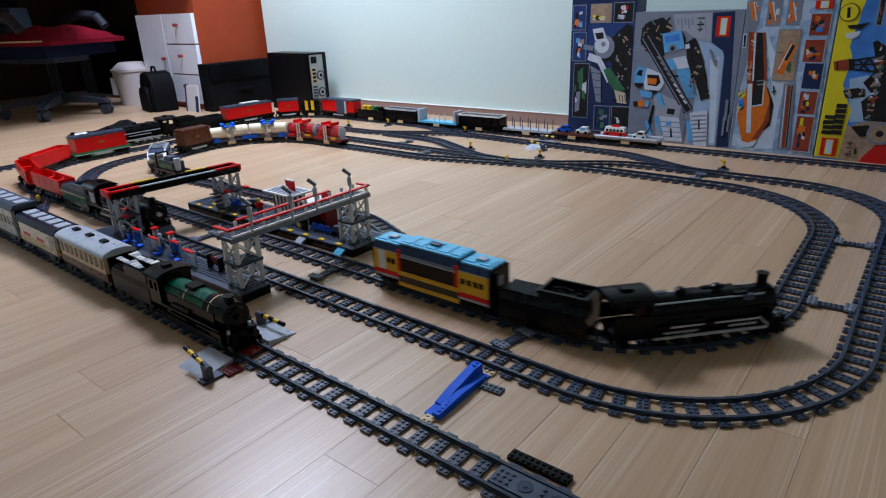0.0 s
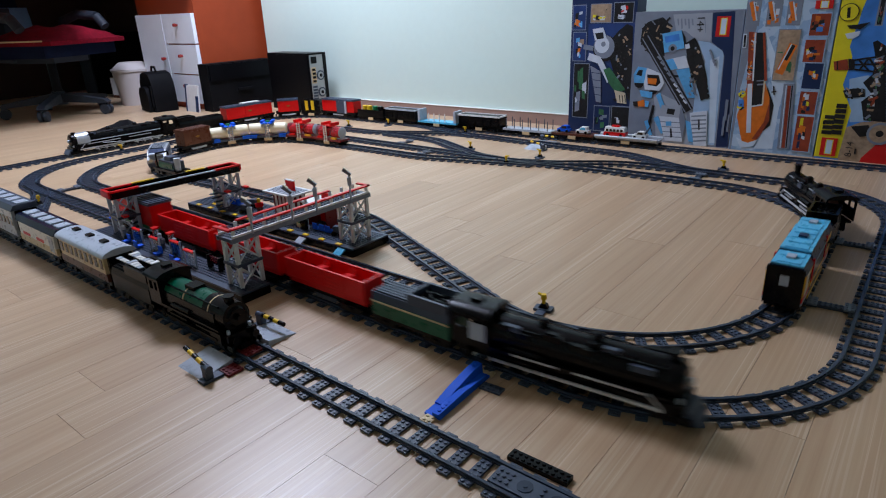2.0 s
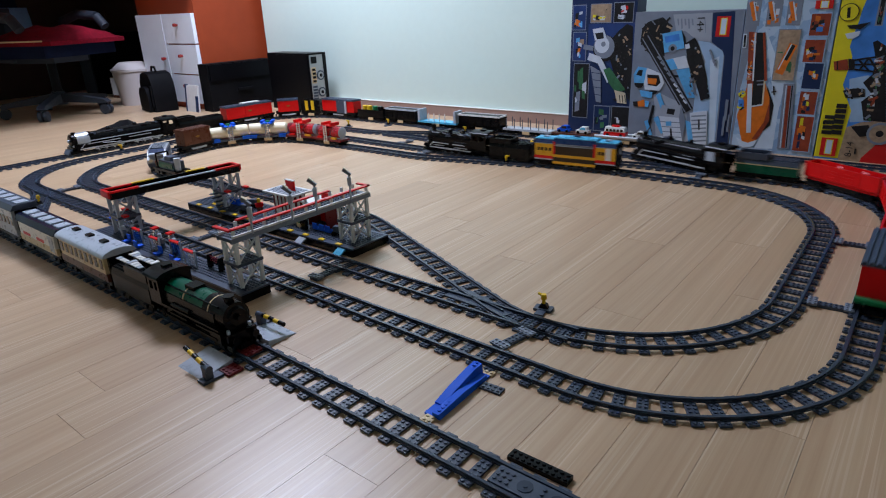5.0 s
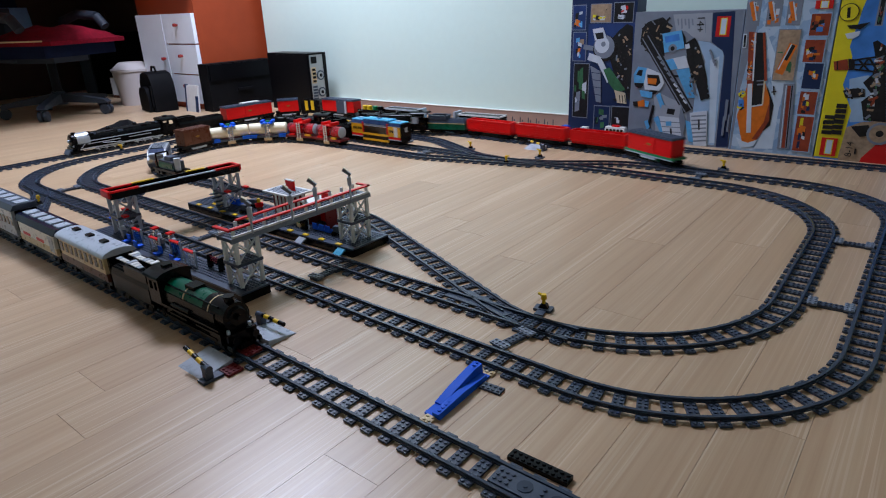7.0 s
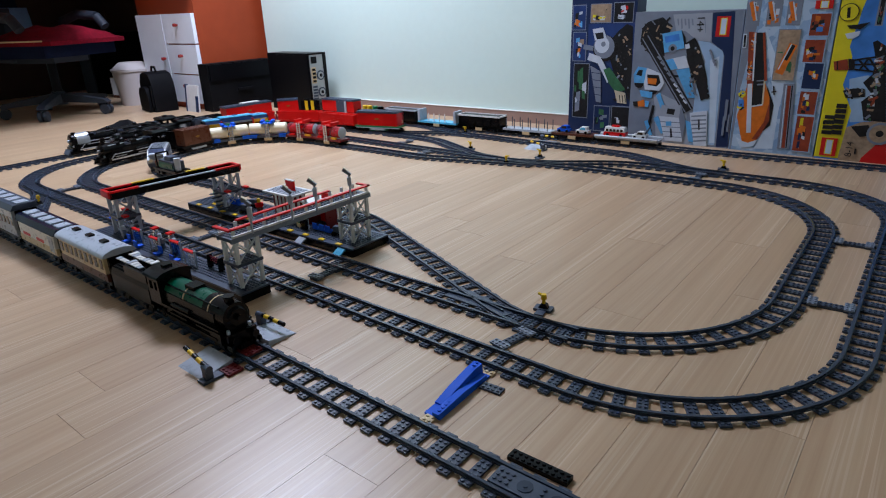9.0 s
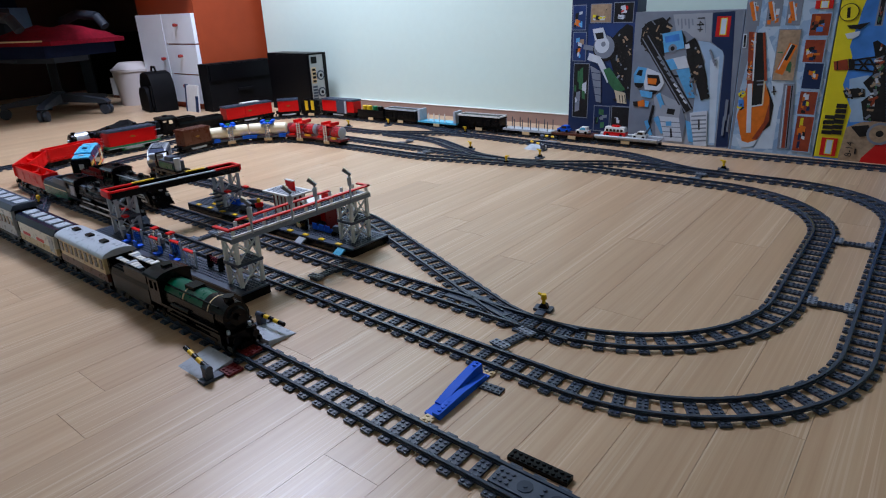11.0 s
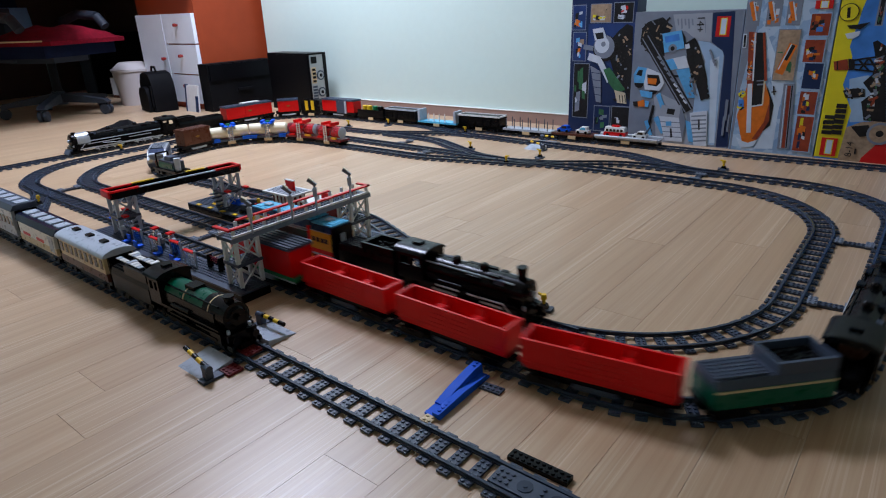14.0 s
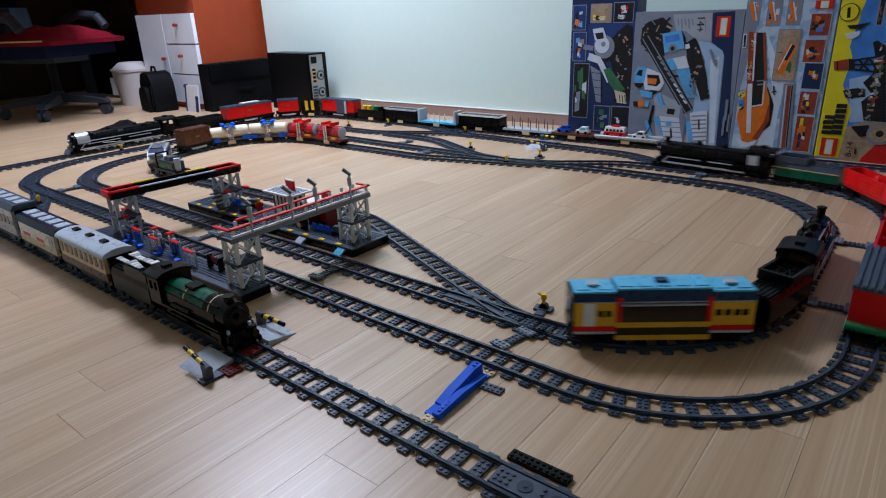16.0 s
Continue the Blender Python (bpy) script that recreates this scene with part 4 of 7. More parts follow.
def parked_siding():
    E = SIDING
    v = put(flatcar("silver and blue streamlined tram car on the siding", 0.165, DARK_GREY, "tram_car"), E, 1.895, 0.10)
    part("body", Solid().prism([(-0.086, 0.026), (-0.088, 0.046), (-0.070, 0.060), (-0.050, 0.074), (0.062, 0.078), (0.082, 0.060), (0.082, 0.026)], -0.031, 0.031).soften(0.004, 2), SILVER, v, "silver rounded body")
    part("bonnet", Solid().box(-0.088, -0.040, -0.024, 0.024, 0.058, 0.066).soften(0.003, 2), LIGHT_GREY, v, "light grey bonnet")
    part("windscreen", Solid().prism([(-0.068, 0.062), (-0.064, 0.062), (-0.046, 0.077), (-0.050, 0.077)], -0.026, 0.026), DARK_BLUE, v, "dark windscreen")
    for sy in (-1, 1):
        y0, y1 = sorted((sy * 0.031, sy * 0.0325))
        part("side_window", Solid().box(-0.044, 0.056, y0, y1, 0.054, 0.068), DARK_BLUE, v, "dark side window")
        part("side_skirt", Solid().box(-0.080, 0.076, y0, y1 + 0.001 * sy, 0.028, 0.040).soften(0.0006), MID_GREY, v, "grey side skirt")
        for k in range(4):
            part("pillar", Solid().box(-0.030 + k * 0.026, -0.025 + k * 0.026, y0, y1 + 0.0008 * sy, 0.052, 0.070), LIGHT_GREY, v)
    part("roof_plate", Solid().box(-0.046, 0.058, -0.022, 0.022, 0.076, 0.081).studs(-0.04, 0.05, -0.02, 0.02, 0.081), MID_GREY, v, "grey studded roof plate")
    for y in (-0.018, 0.018):
        part("lamp", Solid().rod((-0.086, y, 0.044), (-0.093, y, 0.044), 0.006, seg=10), CREAM, v)
    part("bumper", Solid().box(-0.096, -0.086, -0.028, 0.028, 0.022, 0.034).soften(0.002), DARK_GREY, v)
    v = put(flatcar("dark open-framed toy engine with green grille on siding", 0.150, BLACK, "tram_engine"), E, 1.700, 0.09)
    part("engine_block", Solid().box(-0.055, 0.040, -0.020, 0.020, 0.032, 0.060).box(-0.03, 0.01, -0.014, 0.014, 0.060, 0.074).soften(0.001), DARK_GREY, v)
    part("grille", Solid().box(-0.050, 0.038, -0.0225, -0.0200, 0.036, 0.054), GREEN, v, "dark green side grille")
    part("grille", Solid().box(-0.050, 0.038, 0.0200, 0.0225, 0.036, 0.054), GREEN, v, "dark green side grille")
    part("exhaust", Solid().rod((-0.062, 0.008, 0.032), (-0.062, 0.008, 0.074), 0.009, 0.011, 12), LIGHT_GREY, v)
    part("roll_bar", Solid().rod((0.050, -0.022, 0.032), (0.050, -0.022, 0.080), 0.003, seg=8).rod((0.050, 0.022, 0.032), (0.050, 0.022, 0.080), 0.003, seg=8).rod((0.050, -0.022, 0.080), (0.050, 0.022, 0.080), 0.003, seg=8), BLACK, v)
    part("tool_chest", Solid().box(0.046, 0.072, -0.018, 0.018, 0.032, 0.052).soften(0.001), BROWN, v)
    v = put(boxcar("reddish brown closed wagon with dark panels on the siding", 0.150, body=BROWN, roofm=BROWN, base=BLACK), E, 2.155, 0.09)
    for s, L in ((2.312, 0.160), (2.478, 0.160)):
        v = put(flatcar("cream tank wagon with blue ends and grey ladder", L, DARK_GREY, "tank_wagon"), E, s, 0.095)
        for sx in (-1, 1):
            a, b = sx * 0.010, sx * (L / 2 - 0.004)
            part("tank", Solid().rod((a, 0, 0.058), (b, 0, 0.058), 0.0235, seg=20).rod((b, 0, 0.058), (b + sx * 0.003, 0, 0.058), 0.0235, 0.019, 20), CREAM, v, "cream tank barrel")
            part("tank_cradle", Solid().box(min(b - sx * 0.03, b), max(b - sx * 0.03, b), -0.030, 0.030, 0.024, 0.037).soften(0.001), BLUE, v, "blue cradle")
        part("ladder", Solid().box(-0.0085, -0.0060, -0.0335, -0.031, 0.020, 0.090).box(0.0060, 0.0085, -0.0335, -0.031, 0.020, 0.090), LIGHT_GREY, v, "light grey ladder")
        for k in range(7):
            part("rung", Solid().box(-0.006, 0.006, -0.0332, -0.0315, 0.026 + k * 0.009, 0.0285 + k * 0.009), LIGHT_GREY, v)
        part("catwalk", Solid().box(-0.024, 0.024, -0.030, 0.030, 0.082, 0.085).box(-0.028, -0.016, -0.02, 0.02, 0.085, 0.094).box(0.016, 0.028, -0.02, 0.02, 0.085, 0.094), BLUE, v, "blue top catwalk")
        part("hatch", Solid().rod((0, 0, 0.085), (0, 0, 0.092), 0.010, 0.008, 12), MID_GREEN, v, "green hatch")
    for s, L in ((2.640, 0.155), (2.802, 0.155)):
        v = put(flatcar("clear tank wagon with pink load and red catwalk", L, DARK_RED, "tank_wagon"), E, s, 0.09)
        for sx in (-1, 1):
            c = sx * 0.040
            part("drum_shell", Solid().rod((c - 0.026, 0, 0.058), (c + 0.026, 0, 0.058), 0.0225, seg=18), CLEAR_RED, v, "clear reddish barrel")
            part("drum_load", Solid().rod((c - 0.020, 0, 0.052), (c + 0.020, 0, 0.052), 0.0150, seg=14), RED, v, "pink-red load")
            part("gold_fitting", Solid().box(c - 0.014, c + 0.014, -0.028, -0.018, 0.032, 0.040).soften(0.0015), GOLD_YELLOW if sx > 0 else RED, v)
            part("end_cap", Solid().rod((c + sx * 0.026, 0, 0.058), (c + sx * 0.031, 0, 0.058), 0.0225, 0.013, 18), LIGHT_GREY, v)
        part("ladder", Solid().box(-0.0085, -0.0060, -0.0335, -0.031, 0.020, 0.088).box(0.0060, 0.0085, -0.0335, -0.031, 0.020, 0.088), WHITE, v, "white ladder")
        for k in range(7):
            part("rung", Solid().box(-0.006, 0.006, -0.0332, -0.0315, 0.026 + k * 0.009, 0.0285 + k * 0.009), WHITE, v)
        part("catwalk", Solid().box(-0.026, 0.026, -0.022, 0.022, 0.082, 0.086).box(-0.030, -0.018, -0.022, 0.022, 0.086, 0.096).box(0.018, 0.030, -0.022, 0.022, 0.086, 0.096).soften(0.0008), RED, v, "red top catwalk")


parked_siding()


# ---- the station ----
def lattice_tower(parent, x0, x1, y0, y1, z0, z1, material, deckm):
    """Four corner posts with a deck half way and crossed braces."""
    zm = (z0 + z1) / 2
    for x in (x0, x1):
        for y in (y0, y1):
            part("post", Solid().box(x - 0.0035, x + 0.0035, y - 0.0035, y + 0.0035, z0, z1).soften(0.0004), material, parent)
    part("landing", Solid().box(x0 - 0.005, x1 + 0.005, y0 - 0.005, y1 + 0.005, zm - 0.003, zm + 0.003).studs(x0, x1, y0, y1, zm + 0.003).soften(0.0003), deckm, parent)
    for a, b in ((z0, zm - 0.003), (zm + 0.003, z1)):
        for y in (y0, y1):
            part("cross_brace", Solid().rod((x0, y, a), (x1, y, b), 0.0017, seg=6).rod((x1, y, a), (x0, y, b), 0.0017, seg=6), material, parent)
        for x in (x0, x1):
            part("cross_brace", Solid().rod((x, y0, a), (x, y1, b), 0.0017, seg=6).rod((x, y1, a), (x, y0, b), 0.0017, seg=6), material, parent)


def station_lamp(x, y, z, lean):
    t = thing("platform_lamp", pose(x, y, z, 0, 0, lean), "grey lamp with tilted head on the footbridge", "toy lamp", "lamps on the footbridge")
    part("stem", Solid().rod((0, 0, 0), (0, 0, 0.056), 0.0022, seg=8).box(-0.004, 0.004, -0.004, 0.004, 0.034, 0.052), LIGHT_GREY, t)
    part("head", Solid().box(-0.0040, 0.0040, -0.016, 0.005, -0.003, 0.003, m=pose(0, 0, 0.060, -38, 0, 0)).soften(0.0006), MID_GREY, t, "grey tilted head")
    part("lens", Solid().box(-0.0035, 0.0035, -0.018, -0.006, 0.0040, 0.0050, m=pose(0, 0, 0.060, -38, 0, 0)), CREAM, t)


def footbridge():
    v = thing("footbridge", pose(-1.024, 0.77, 0.0), "grey toy footbridge with white lattice towers and red handrails", "toy bridge")
    X0, X1 = -0.014, 0.030
    part("deck", Solid().box(X0, X1, -0.176, 0.192, 0.1170, 0.1235).studs(X0 + 0.006, X1 - 0.006, -0.17, 0.18, 0.1235).soften(0.0004), DARK_GREY, v)
    for x in (X0, X1):
        part("girder", Solid().box(x - 0.003, x + 0.003, -0.176, 0.192, 0.1145, 0.1240).soften(0.0004), CLIP, v)
        part("panel", Solid().box(x - 0.0022, x + 0.0022, -0.172, 0.188, 0.1240, 0.1280), WHITE, v)
        for k in range(11):
            y = -0.168 + k * 0.0350
            part("baluster", Solid().box(x - 0.002, x + 0.002, y - 0.003, y + 0.003, 0.1300, 0.1400), WHITE, v)
    for x, a, b in ((X1, -0.176, 0.192), (X0, -0.130, 0.110)):
        part("handrail", Solid().box(x - 0.004, x + 0.004, a, b, 0.1400, 0.1432).soften(0.0005), RED, v, "red handrail")
    for y, a, b in ((-0.176, X0 - 0.004, X1 + 0.004), (0.188, X0 + 0.01, X1 + 0.004)):
        part("end_rail", Solid().box(a, b, y - 0.004, y + 0.004, 0.1400, 0.1432).soften(0.0005), RED, v, "red end rail")
    lattice_tower(v, -0.010, 0.028, -0.166, -0.118, 0.020, 0.1145, WHITE, DARK_GREY)
    lattice_tower(v, -0.010, 0.030, 0.130, 0.180, 0.020, 0.1145, WHITE, DARK_GREY)
    for y, x in ((-0.130, X1), (-0.034, X1), (0.030, X1), (0.128, X1)):
        station_lamp(-1.024 + x + 0.0065, 0.77 + y, 0.1235, -51)


footbridge()


def gantry():
    v = thing("gantry_bridge", pose(-1.518, 0.782, 0.0, 0, 0, -5), "black toy gantry with red and yellow edging on grey towers", "toy bridge")
    for x in (-0.021, 0.021):
        part("beam", Solid().box(x - 0.004, x + 0.004, -0.170, 0.170, 0.114, 0.130).soften(0.0005), BLACK, v)
        part("top_tile", Solid().box(x - 0.004, x + 0.004, -0.100, 0.100, 0.130, 0.1325), LIGHT_GREY if x > 0 else BLACK, v)
        for a, b in ((-0.170, -0.100), (0.100, 0.170)):
            part("red_tile", Solid().box(x - 0.0045, x + 0.0045, a, b, 0.130, 0.1338).soften(0.0004), RED, v, "red edging")
    for a, b in ((-0.100, -0.045), (0.040, 0.092)):
        part("yellow_tile", Solid().box(-0.0255, -0.0165, a, b, 0.1325, 0.1350).soften(0.0004), YELLOW, v, "yellow edging")
    for y in (-0.170, 0.170):
        part("end_beam", Solid().box(-0.025, 0.025, y - 0.004, y + 0.004, 0.118, 0.1338).soften(0.0005), RED, v, "red end beam")
    part("deck", Solid().box(-0.017, 0.017, -0.166, 0.166, 0.115, 0.119).studs(-0.014, 0.014, -0.16, 0.16, 0.119), BLACK, v)
    lattice_tower(v, -0.024, 0.022, -0.160, -0.115, 0.020, 0.112, LIGHT_GREY, DARK_GREY)
    lattice_tower(v, -0.022, 0.024, 0.112, 0.160, 0.020, 0.112, LIGHT_GREY, DARK_GREY)
    for y in (-0.118, 0.105):
        for k in range(5):
            part("stair_tread", Solid().box(-0.012 + k * 0.0085, -0.003 + k * 0.0085, y - 0.016, y + 0.016, 0.060 - k * 0.009, 0.0635 - k * 0.009), DARK_GREY, v)
    for x, y in ((0.030, -0.150), (-0.03, -0.128), (0.032, 0.118), (0.032, 0.172)):
        part("red_cap", Solid().box(x - 0.004, x + 0.014, y - 0.006, y + 0.006, 0.0700, 0.0745), RED, v, "red tile")


gantry()


def platform(name, x0, x1, y0, y1, label, tiles):
    t = thing("station_platform", pose((x0 + x1) / 2, (y0 + y1) / 2, 0), label, "toy platform", "station platforms")
    a, b = (x1 - x0) / 2, (y1 - y0) / 2
    part("base", Solid().box(-a, a, -b, b, 0.0, 0.0165).soften(0.0005), BLACK, t)
    part("deck", Solid().box(-a, a, -b, b, 0.0165, 0.0200).studs(-a + 0.004, a - 0.004, -b + 0.012, b - 0.004, 0.0200, seg=6), DARK_GREY, t, "dark grey studded deck")
    for k in range(tiles):
        x = -a + 0.05 + k * (2 * a - 0.1) / max(1, tiles - 1)
        part("edge_tile", Solid().box(x - 0.008, x + 0.008, -b + 0.001, -b + 0.011, 0.0200, 0.0224).soften(0.0004), YELLOW, t, "yellow edge tile")
    for k in range(3 if tiles else 0):
        x = a - 0.035 - k * 0.135
        part("ramp", Solid().prism([(-b, 0.012), (-b, 0.016), (-b - 0.024, 0.003), (-b - 0.026, 0.0)], x - 0.012, x + 0.012, "x"), LIGHT_GREY if k else AZURE, t, "grey sloped ramp")
    return t


platform("near", -1.625, -0.972, 0.584, 0.650, "dark grey studded toy platform between the tracks", 0)
platform("far", -1.640, -0.966, 0.868, 0.985, "black studded toy platform with yellow edge tiles", 11)


def bench(x, y, z, rz, material, label):
    t = thing("bench_seat", pose(x, y, z, 0, 0, rz), label, "toy seat", "platform seats")
    part("seat", Solid().box(-0.008, 0.008, -0.008, 0.008, 0.004, 0.0075).soften(0.0006), material, t)
    part("backrest", Solid().box(-0.008, 0.008, 0.006, 0.0085, 0.0075, 0.020).soften(0.0006), material, t)
    part("foot", Solid().box(-0.003, 0.003, -0.003, 0.003, 0.0, 0.004), material, t)


def figure(x, y, z, rz, body, legs, head=None):
    """A toy figure, one plain mesh."""
    s = Solid().box(-0.0075, -0.0005, -0.004, 0.004, 0.0, 0.013).box(0.0005, 0.0075, -0.004, 0.004, 0.0, 0.013)
    s.prism([(-0.008, 0.013), (0.008, 0.013), (0.0055, 0.026), (-0.0055, 0.026)], -0.004, 0.004)
    s.box(-0.0105, -0.0070, -0.003, 0.004, 0.014, 0.024).box(0.0070, 0.0105, -0.003, 0.004, 0.014, 0.024)
    s.rod((0, 0, 0.0265), (0, 0, 0.0350), 0.0048, seg=12).rod((0, 0, 0.035), (0, 0, 0.037), 0.0048, 0.0030, seg=12)
    me = s.mesh("toy_figure", body, True)
    ob = new("toy_figure", me)
    me.materials.append(legs)
    me.materials.append(head or YELLOW)
    for f in me.polygons:
        z_mid = f.center.z
        f.material_index = 1 if z_mid < 0.013 else (2 if z_mid > 0.0262 else 0)
    ob.matrix_world = pose(x, y, z, 0, 0, rz)
    tagged(ob, "small plastic toy figure standing on the platform", "toy figure", "platform figures")


DECK = 0.0200


def station_clutter():
    rng = random.Random(11)
    # near platform: a glazed shelter with blue seats, red tiles and clear panes
    for k, x in enumerate((-1.455, -1.395, -1.310, -1.235)):
        bench(x, 0.602, DECK, 180 if k % 2 else 0, BLUE, "small blue seat on the near platform")
    for k, (x, y) in enumerate(((-1.430, 0.620), (-1.335, 0.612), (-1.270, 0.625), (-1.190, 0.612))):
        t = thing("glazed_panel", pose(x, y, DECK), "clear glazed shelter panel with red top tile", "toy shelter", "shelter panels")
        part("pane", Solid().box(-0.020, 0.020, -0.0015, 0.0015, 0.0, 0.032), CLEAR if k % 2 else CLEAR_BLUE, t, "clear pane")
        part("post", Solid().rod((-0.021, 0, 0), (-0.021, 0, 0.038), 0.0024, seg=8), LIGHT_GREY, t)
        part("post", Solid().rod((0.021, 0, 0), (0.021, 0, 0.038), 0.0024, seg=8), LIGHT_GREY, t)
        part("top_tile", Solid().box(-0.018, 0.018, -0.004, 0.004, 0.0320, 0.0352).soften(0.0004), RED, t, "red top tile")
    for x, y, mt in ((-1.365, 0.632, CLEAR), (-1.300, 0.634, CLEAR)):
        t = thing("clear_column", pose(x, y, DECK), "clear round column with red cap", "toy column", "clear columns")
        part("shaft", Solid().rod((0, 0, 0), (0, 0, 0.044), 0.0065, seg=12), mt, t)
        part("cap", Solid().box(-0.0075, 0.0075, -0.0075, 0.0075, 0.044, 0.0475).soften(0.0006), RED, t, "red cap")
    for x, y in ((-1.480, 0.612), (-1.345, 0.630), (-1.285, 0.632)):
        figure(x, y, DECK, rng.uniform(0, 360), MID_GREY, DARK_GREY, LIGHT_GREY)
    t = thing("ticket_barrier", pose(-1.125, 0.630, DECK), "black and clear toy ticket barrier on the platform", "toy barrier")
    part("frame", Solid().box(-0.022, -0.018, -0.006, 0.006, 0, 0.030).box(0.018, 0.022, -0.006, 0.006, 0, 0.030).box(-0.018, 0.018, -0.002, 0.002, 0.012, 0.015), BLACK, t)
    part("gate", Solid().box(-0.016, 0.016, -0.001, 0.001, 0.016, 0.028), CLEAR_RED, t)
    # far platform: red and white kiosk with pale roof, seats, figures
    k = thing("kiosk", pose(-1.275, 0.948, DECK), "red and white striped toy kiosk with white roof sign", "toy kiosk")
    part("wall", Solid().box(-0.034, 0.034, -0.024, 0.024, 0, 0.066).soften(0.0005), DARK_RED, k)
    for i in range(4):
        x = -0.022 + i * 0.0148
        part("white_stripe", Solid().box(x - 0.0036, x + 0.0036, -0.0255, -0.024, 0.002, 0.064), WHITE, k, "white stripe")
    for i in range(3):
        y = -0.016 + i * 0.016
        part("white_stripe", Solid().box(0.034, 0.0355, y - 0.0036, y + 0.0036, 0.002, 0.064), WHITE, k, "white stripe")
    part("roof", Solid().box(-0.060, 0.052, -0.036, 0.036, 0.066, 0.0705).soften(0.0005), WHITE, k, "white roof edge")
    part("roof_plate", Solid().box(-0.052, 0.044, -0.028, 0.028, 0.0705, 0.0720).studs(-0.048, 0.04, -0.024, 0.024, 0.0720, seg=6), LIGHT_GREY, k, "pale grey roof plate")
    part("roof_sign", Solid().box(-0.004, 0.026, -0.003, 0.003, 0.072, 0.098).soften(0.0005), RED, k, "red roof sign")
    part("sign_trim", Solid().box(-0.006, 0.028, -0.0035, 0.0035, 0.098, 0.1005), WHITE, k)
    s = thing("shelter", pose(-1.150, 0.948, DECK), "red toy shelter with white flat roof on platform", "toy shelter")
    part("back_wall", Solid().box(-0.034, 0.034, 0.018, 0.023, 0, 0.060).soften(0.0004), RED, s)
    part("side_wall", Solid().box(-0.034, -0.030, -0.018, 0.018, 0, 0.060), DARK_RED, s)
    part("side_wall", Solid().box(0.030, 0.034, -0.018, 0.018, 0, 0.060), DARK_RED, s)
    part("roof", Solid().box(-0.045, 0.042, -0.030, 0.028, 0.060, 0.0640).soften(0.0004), WHITE, s)
    part("roof_sign", Solid().box(0.006, 0.032, -0.003, 0.003, 0.064, 0.086).soften(0.0005), RED, s, "red roof sign")
    for x in (-1.135, -1.112, -1.090):
        bench(x, 0.915, DECK, 180, BLUE, "bright blue seat by the red shelter")
    for x in (-1.500, -1.472):
        bench(x, 0.930, DECK, 90, BLUE, "blue seat under the gantry")
    for x, y, b, g in ((-1.190, 0.905, MID_GREEN, TAN), (-1.165, 0.900, BLACK, BLACK), (-1.560, 0.925, WHITE, LIGHT_GREY), (-1.385, 0.930, RED, BROWN), (-1.060, 0.960, YELLOW, BLACK)):
        figure(x, y, DECK, rng.uniform(0, 360), b, g)
    for x, y in ((-1.430, 0.945), (-1.060, 0.915), (-1.405, 0.900)):
        t = thing("luggage_cart", pose(x, y, DECK, 0, 0, 20), "black toy luggage cart on the platform", "toy cart", "luggage carts")
        part("bed", Solid().box(-0.014, 0.014, -0.008, 0.008, 0.006, 0.010).soften(0.0004), BLACK, t)
        part("crate", Solid().box(-0.010, 0.008, -0.007, 0.007, 0.010, 0.024).soften(0.0006), DARK_GREY, t)
        for wx in (-0.009, 0.009):
            part("tyre", Solid().rod((wx, -0.010, 0.0055), (wx, 0.010, 0.0055), 0.0055, seg=10), BLACK, t)
    t = thing("plate", pose(-1.540, 0.905, DECK), "yellow toy plate on the black platform", "toy plate")
    part("tile", Solid().box(-0.020, 0.020, -0.010, 0.010, 0, 0.0032).studs(-0.02, 0.02, -0.01, 0.01, 0.0032), YELLOW, t)
    part("bracket", Solid().box(-0.020, -0.012, -0.004, 0.004, 0.0032, 0.007), YELLOW, t)


station_clutter()


# ---- by the track ----
def barrier_arm(parent, x, y, z, rz, L, lift):
    a = part("arm_post", Solid().box(-0.006, 0.006, -0.006, 0.006, 0, 0.016).rod((-0.008, 0, 0.016), (0.008, 0, 0.016), 0.006, seg=10), DARK_GREY, parent)
    a.matrix_local = pose(x, y, z, 0, 0, rz)
    n = 5
    for k in range(n):
        s = part("arm_band", Solid().rod((k * L / n, 0, 0), ((k + 1) * L / n, 0, 0), 0.0040, seg=10), BLACK if k % 2 == 0 else YELLOW, a, "black band" if k % 2 == 0 else "yellow band")
        s.matrix_local = pose(0, 0, 0.018, 0, -lift, 0)


def level_crossing(x, y, rz, label, red_inner=True):
    t = thing("level_crossing", pose(x, y, 0, 0, 0, rz), label, "toy crossing", "level crossings")
    for sy in (-1, 1):
        y0, y1 = sorted((sy * 0.034, sy * 0.090))
        zin, zout = (0.0105, 0.0012)
        o = [(sy * 0.034, 0.0), (sy * 0.034, zin), (sy * 0.088, zout), (sy * 0.090, 0.0)]
        part("ramp", Solid().prism(o, -0.034, 0.034, "x"), LIGHT_GREY, t, "pale grey road ramp")
    if red_inner:
        part("track_infill", Solid().box(-0.030, 0.044, -0.0150, 0.0150, 0.006, 0.0095).studs(-0.03, 0.044, -0.014, 0.014, 0.0095), DARK_RED, t, "dark red infill plate")
        part("side_plate", Solid().box(0.036, 0.062, -0.060, -0.034, 0.0, 0.0045).studs(0.036, 0.062, -0.06, -0.034, 0.0045), DARK_RED, t, "dark red studded plate")
    part("post_plate", Solid().box(0.034, 0.052, -0.096, -0.062, 0.0, 0.0045), DARK_GREY, t)
    part("post_plate", Solid().box(-0.052, -0.034, 0.062, 0.096, 0.0, 0.0045), DARK_GREY, t)
    barrier_arm(t, 0.042, -0.082, 0.0045, 176, 0.066, 8)
    barrier_arm(t, -0.040, 0.072, 0.0045, 2, 0.064, -2)
    return t


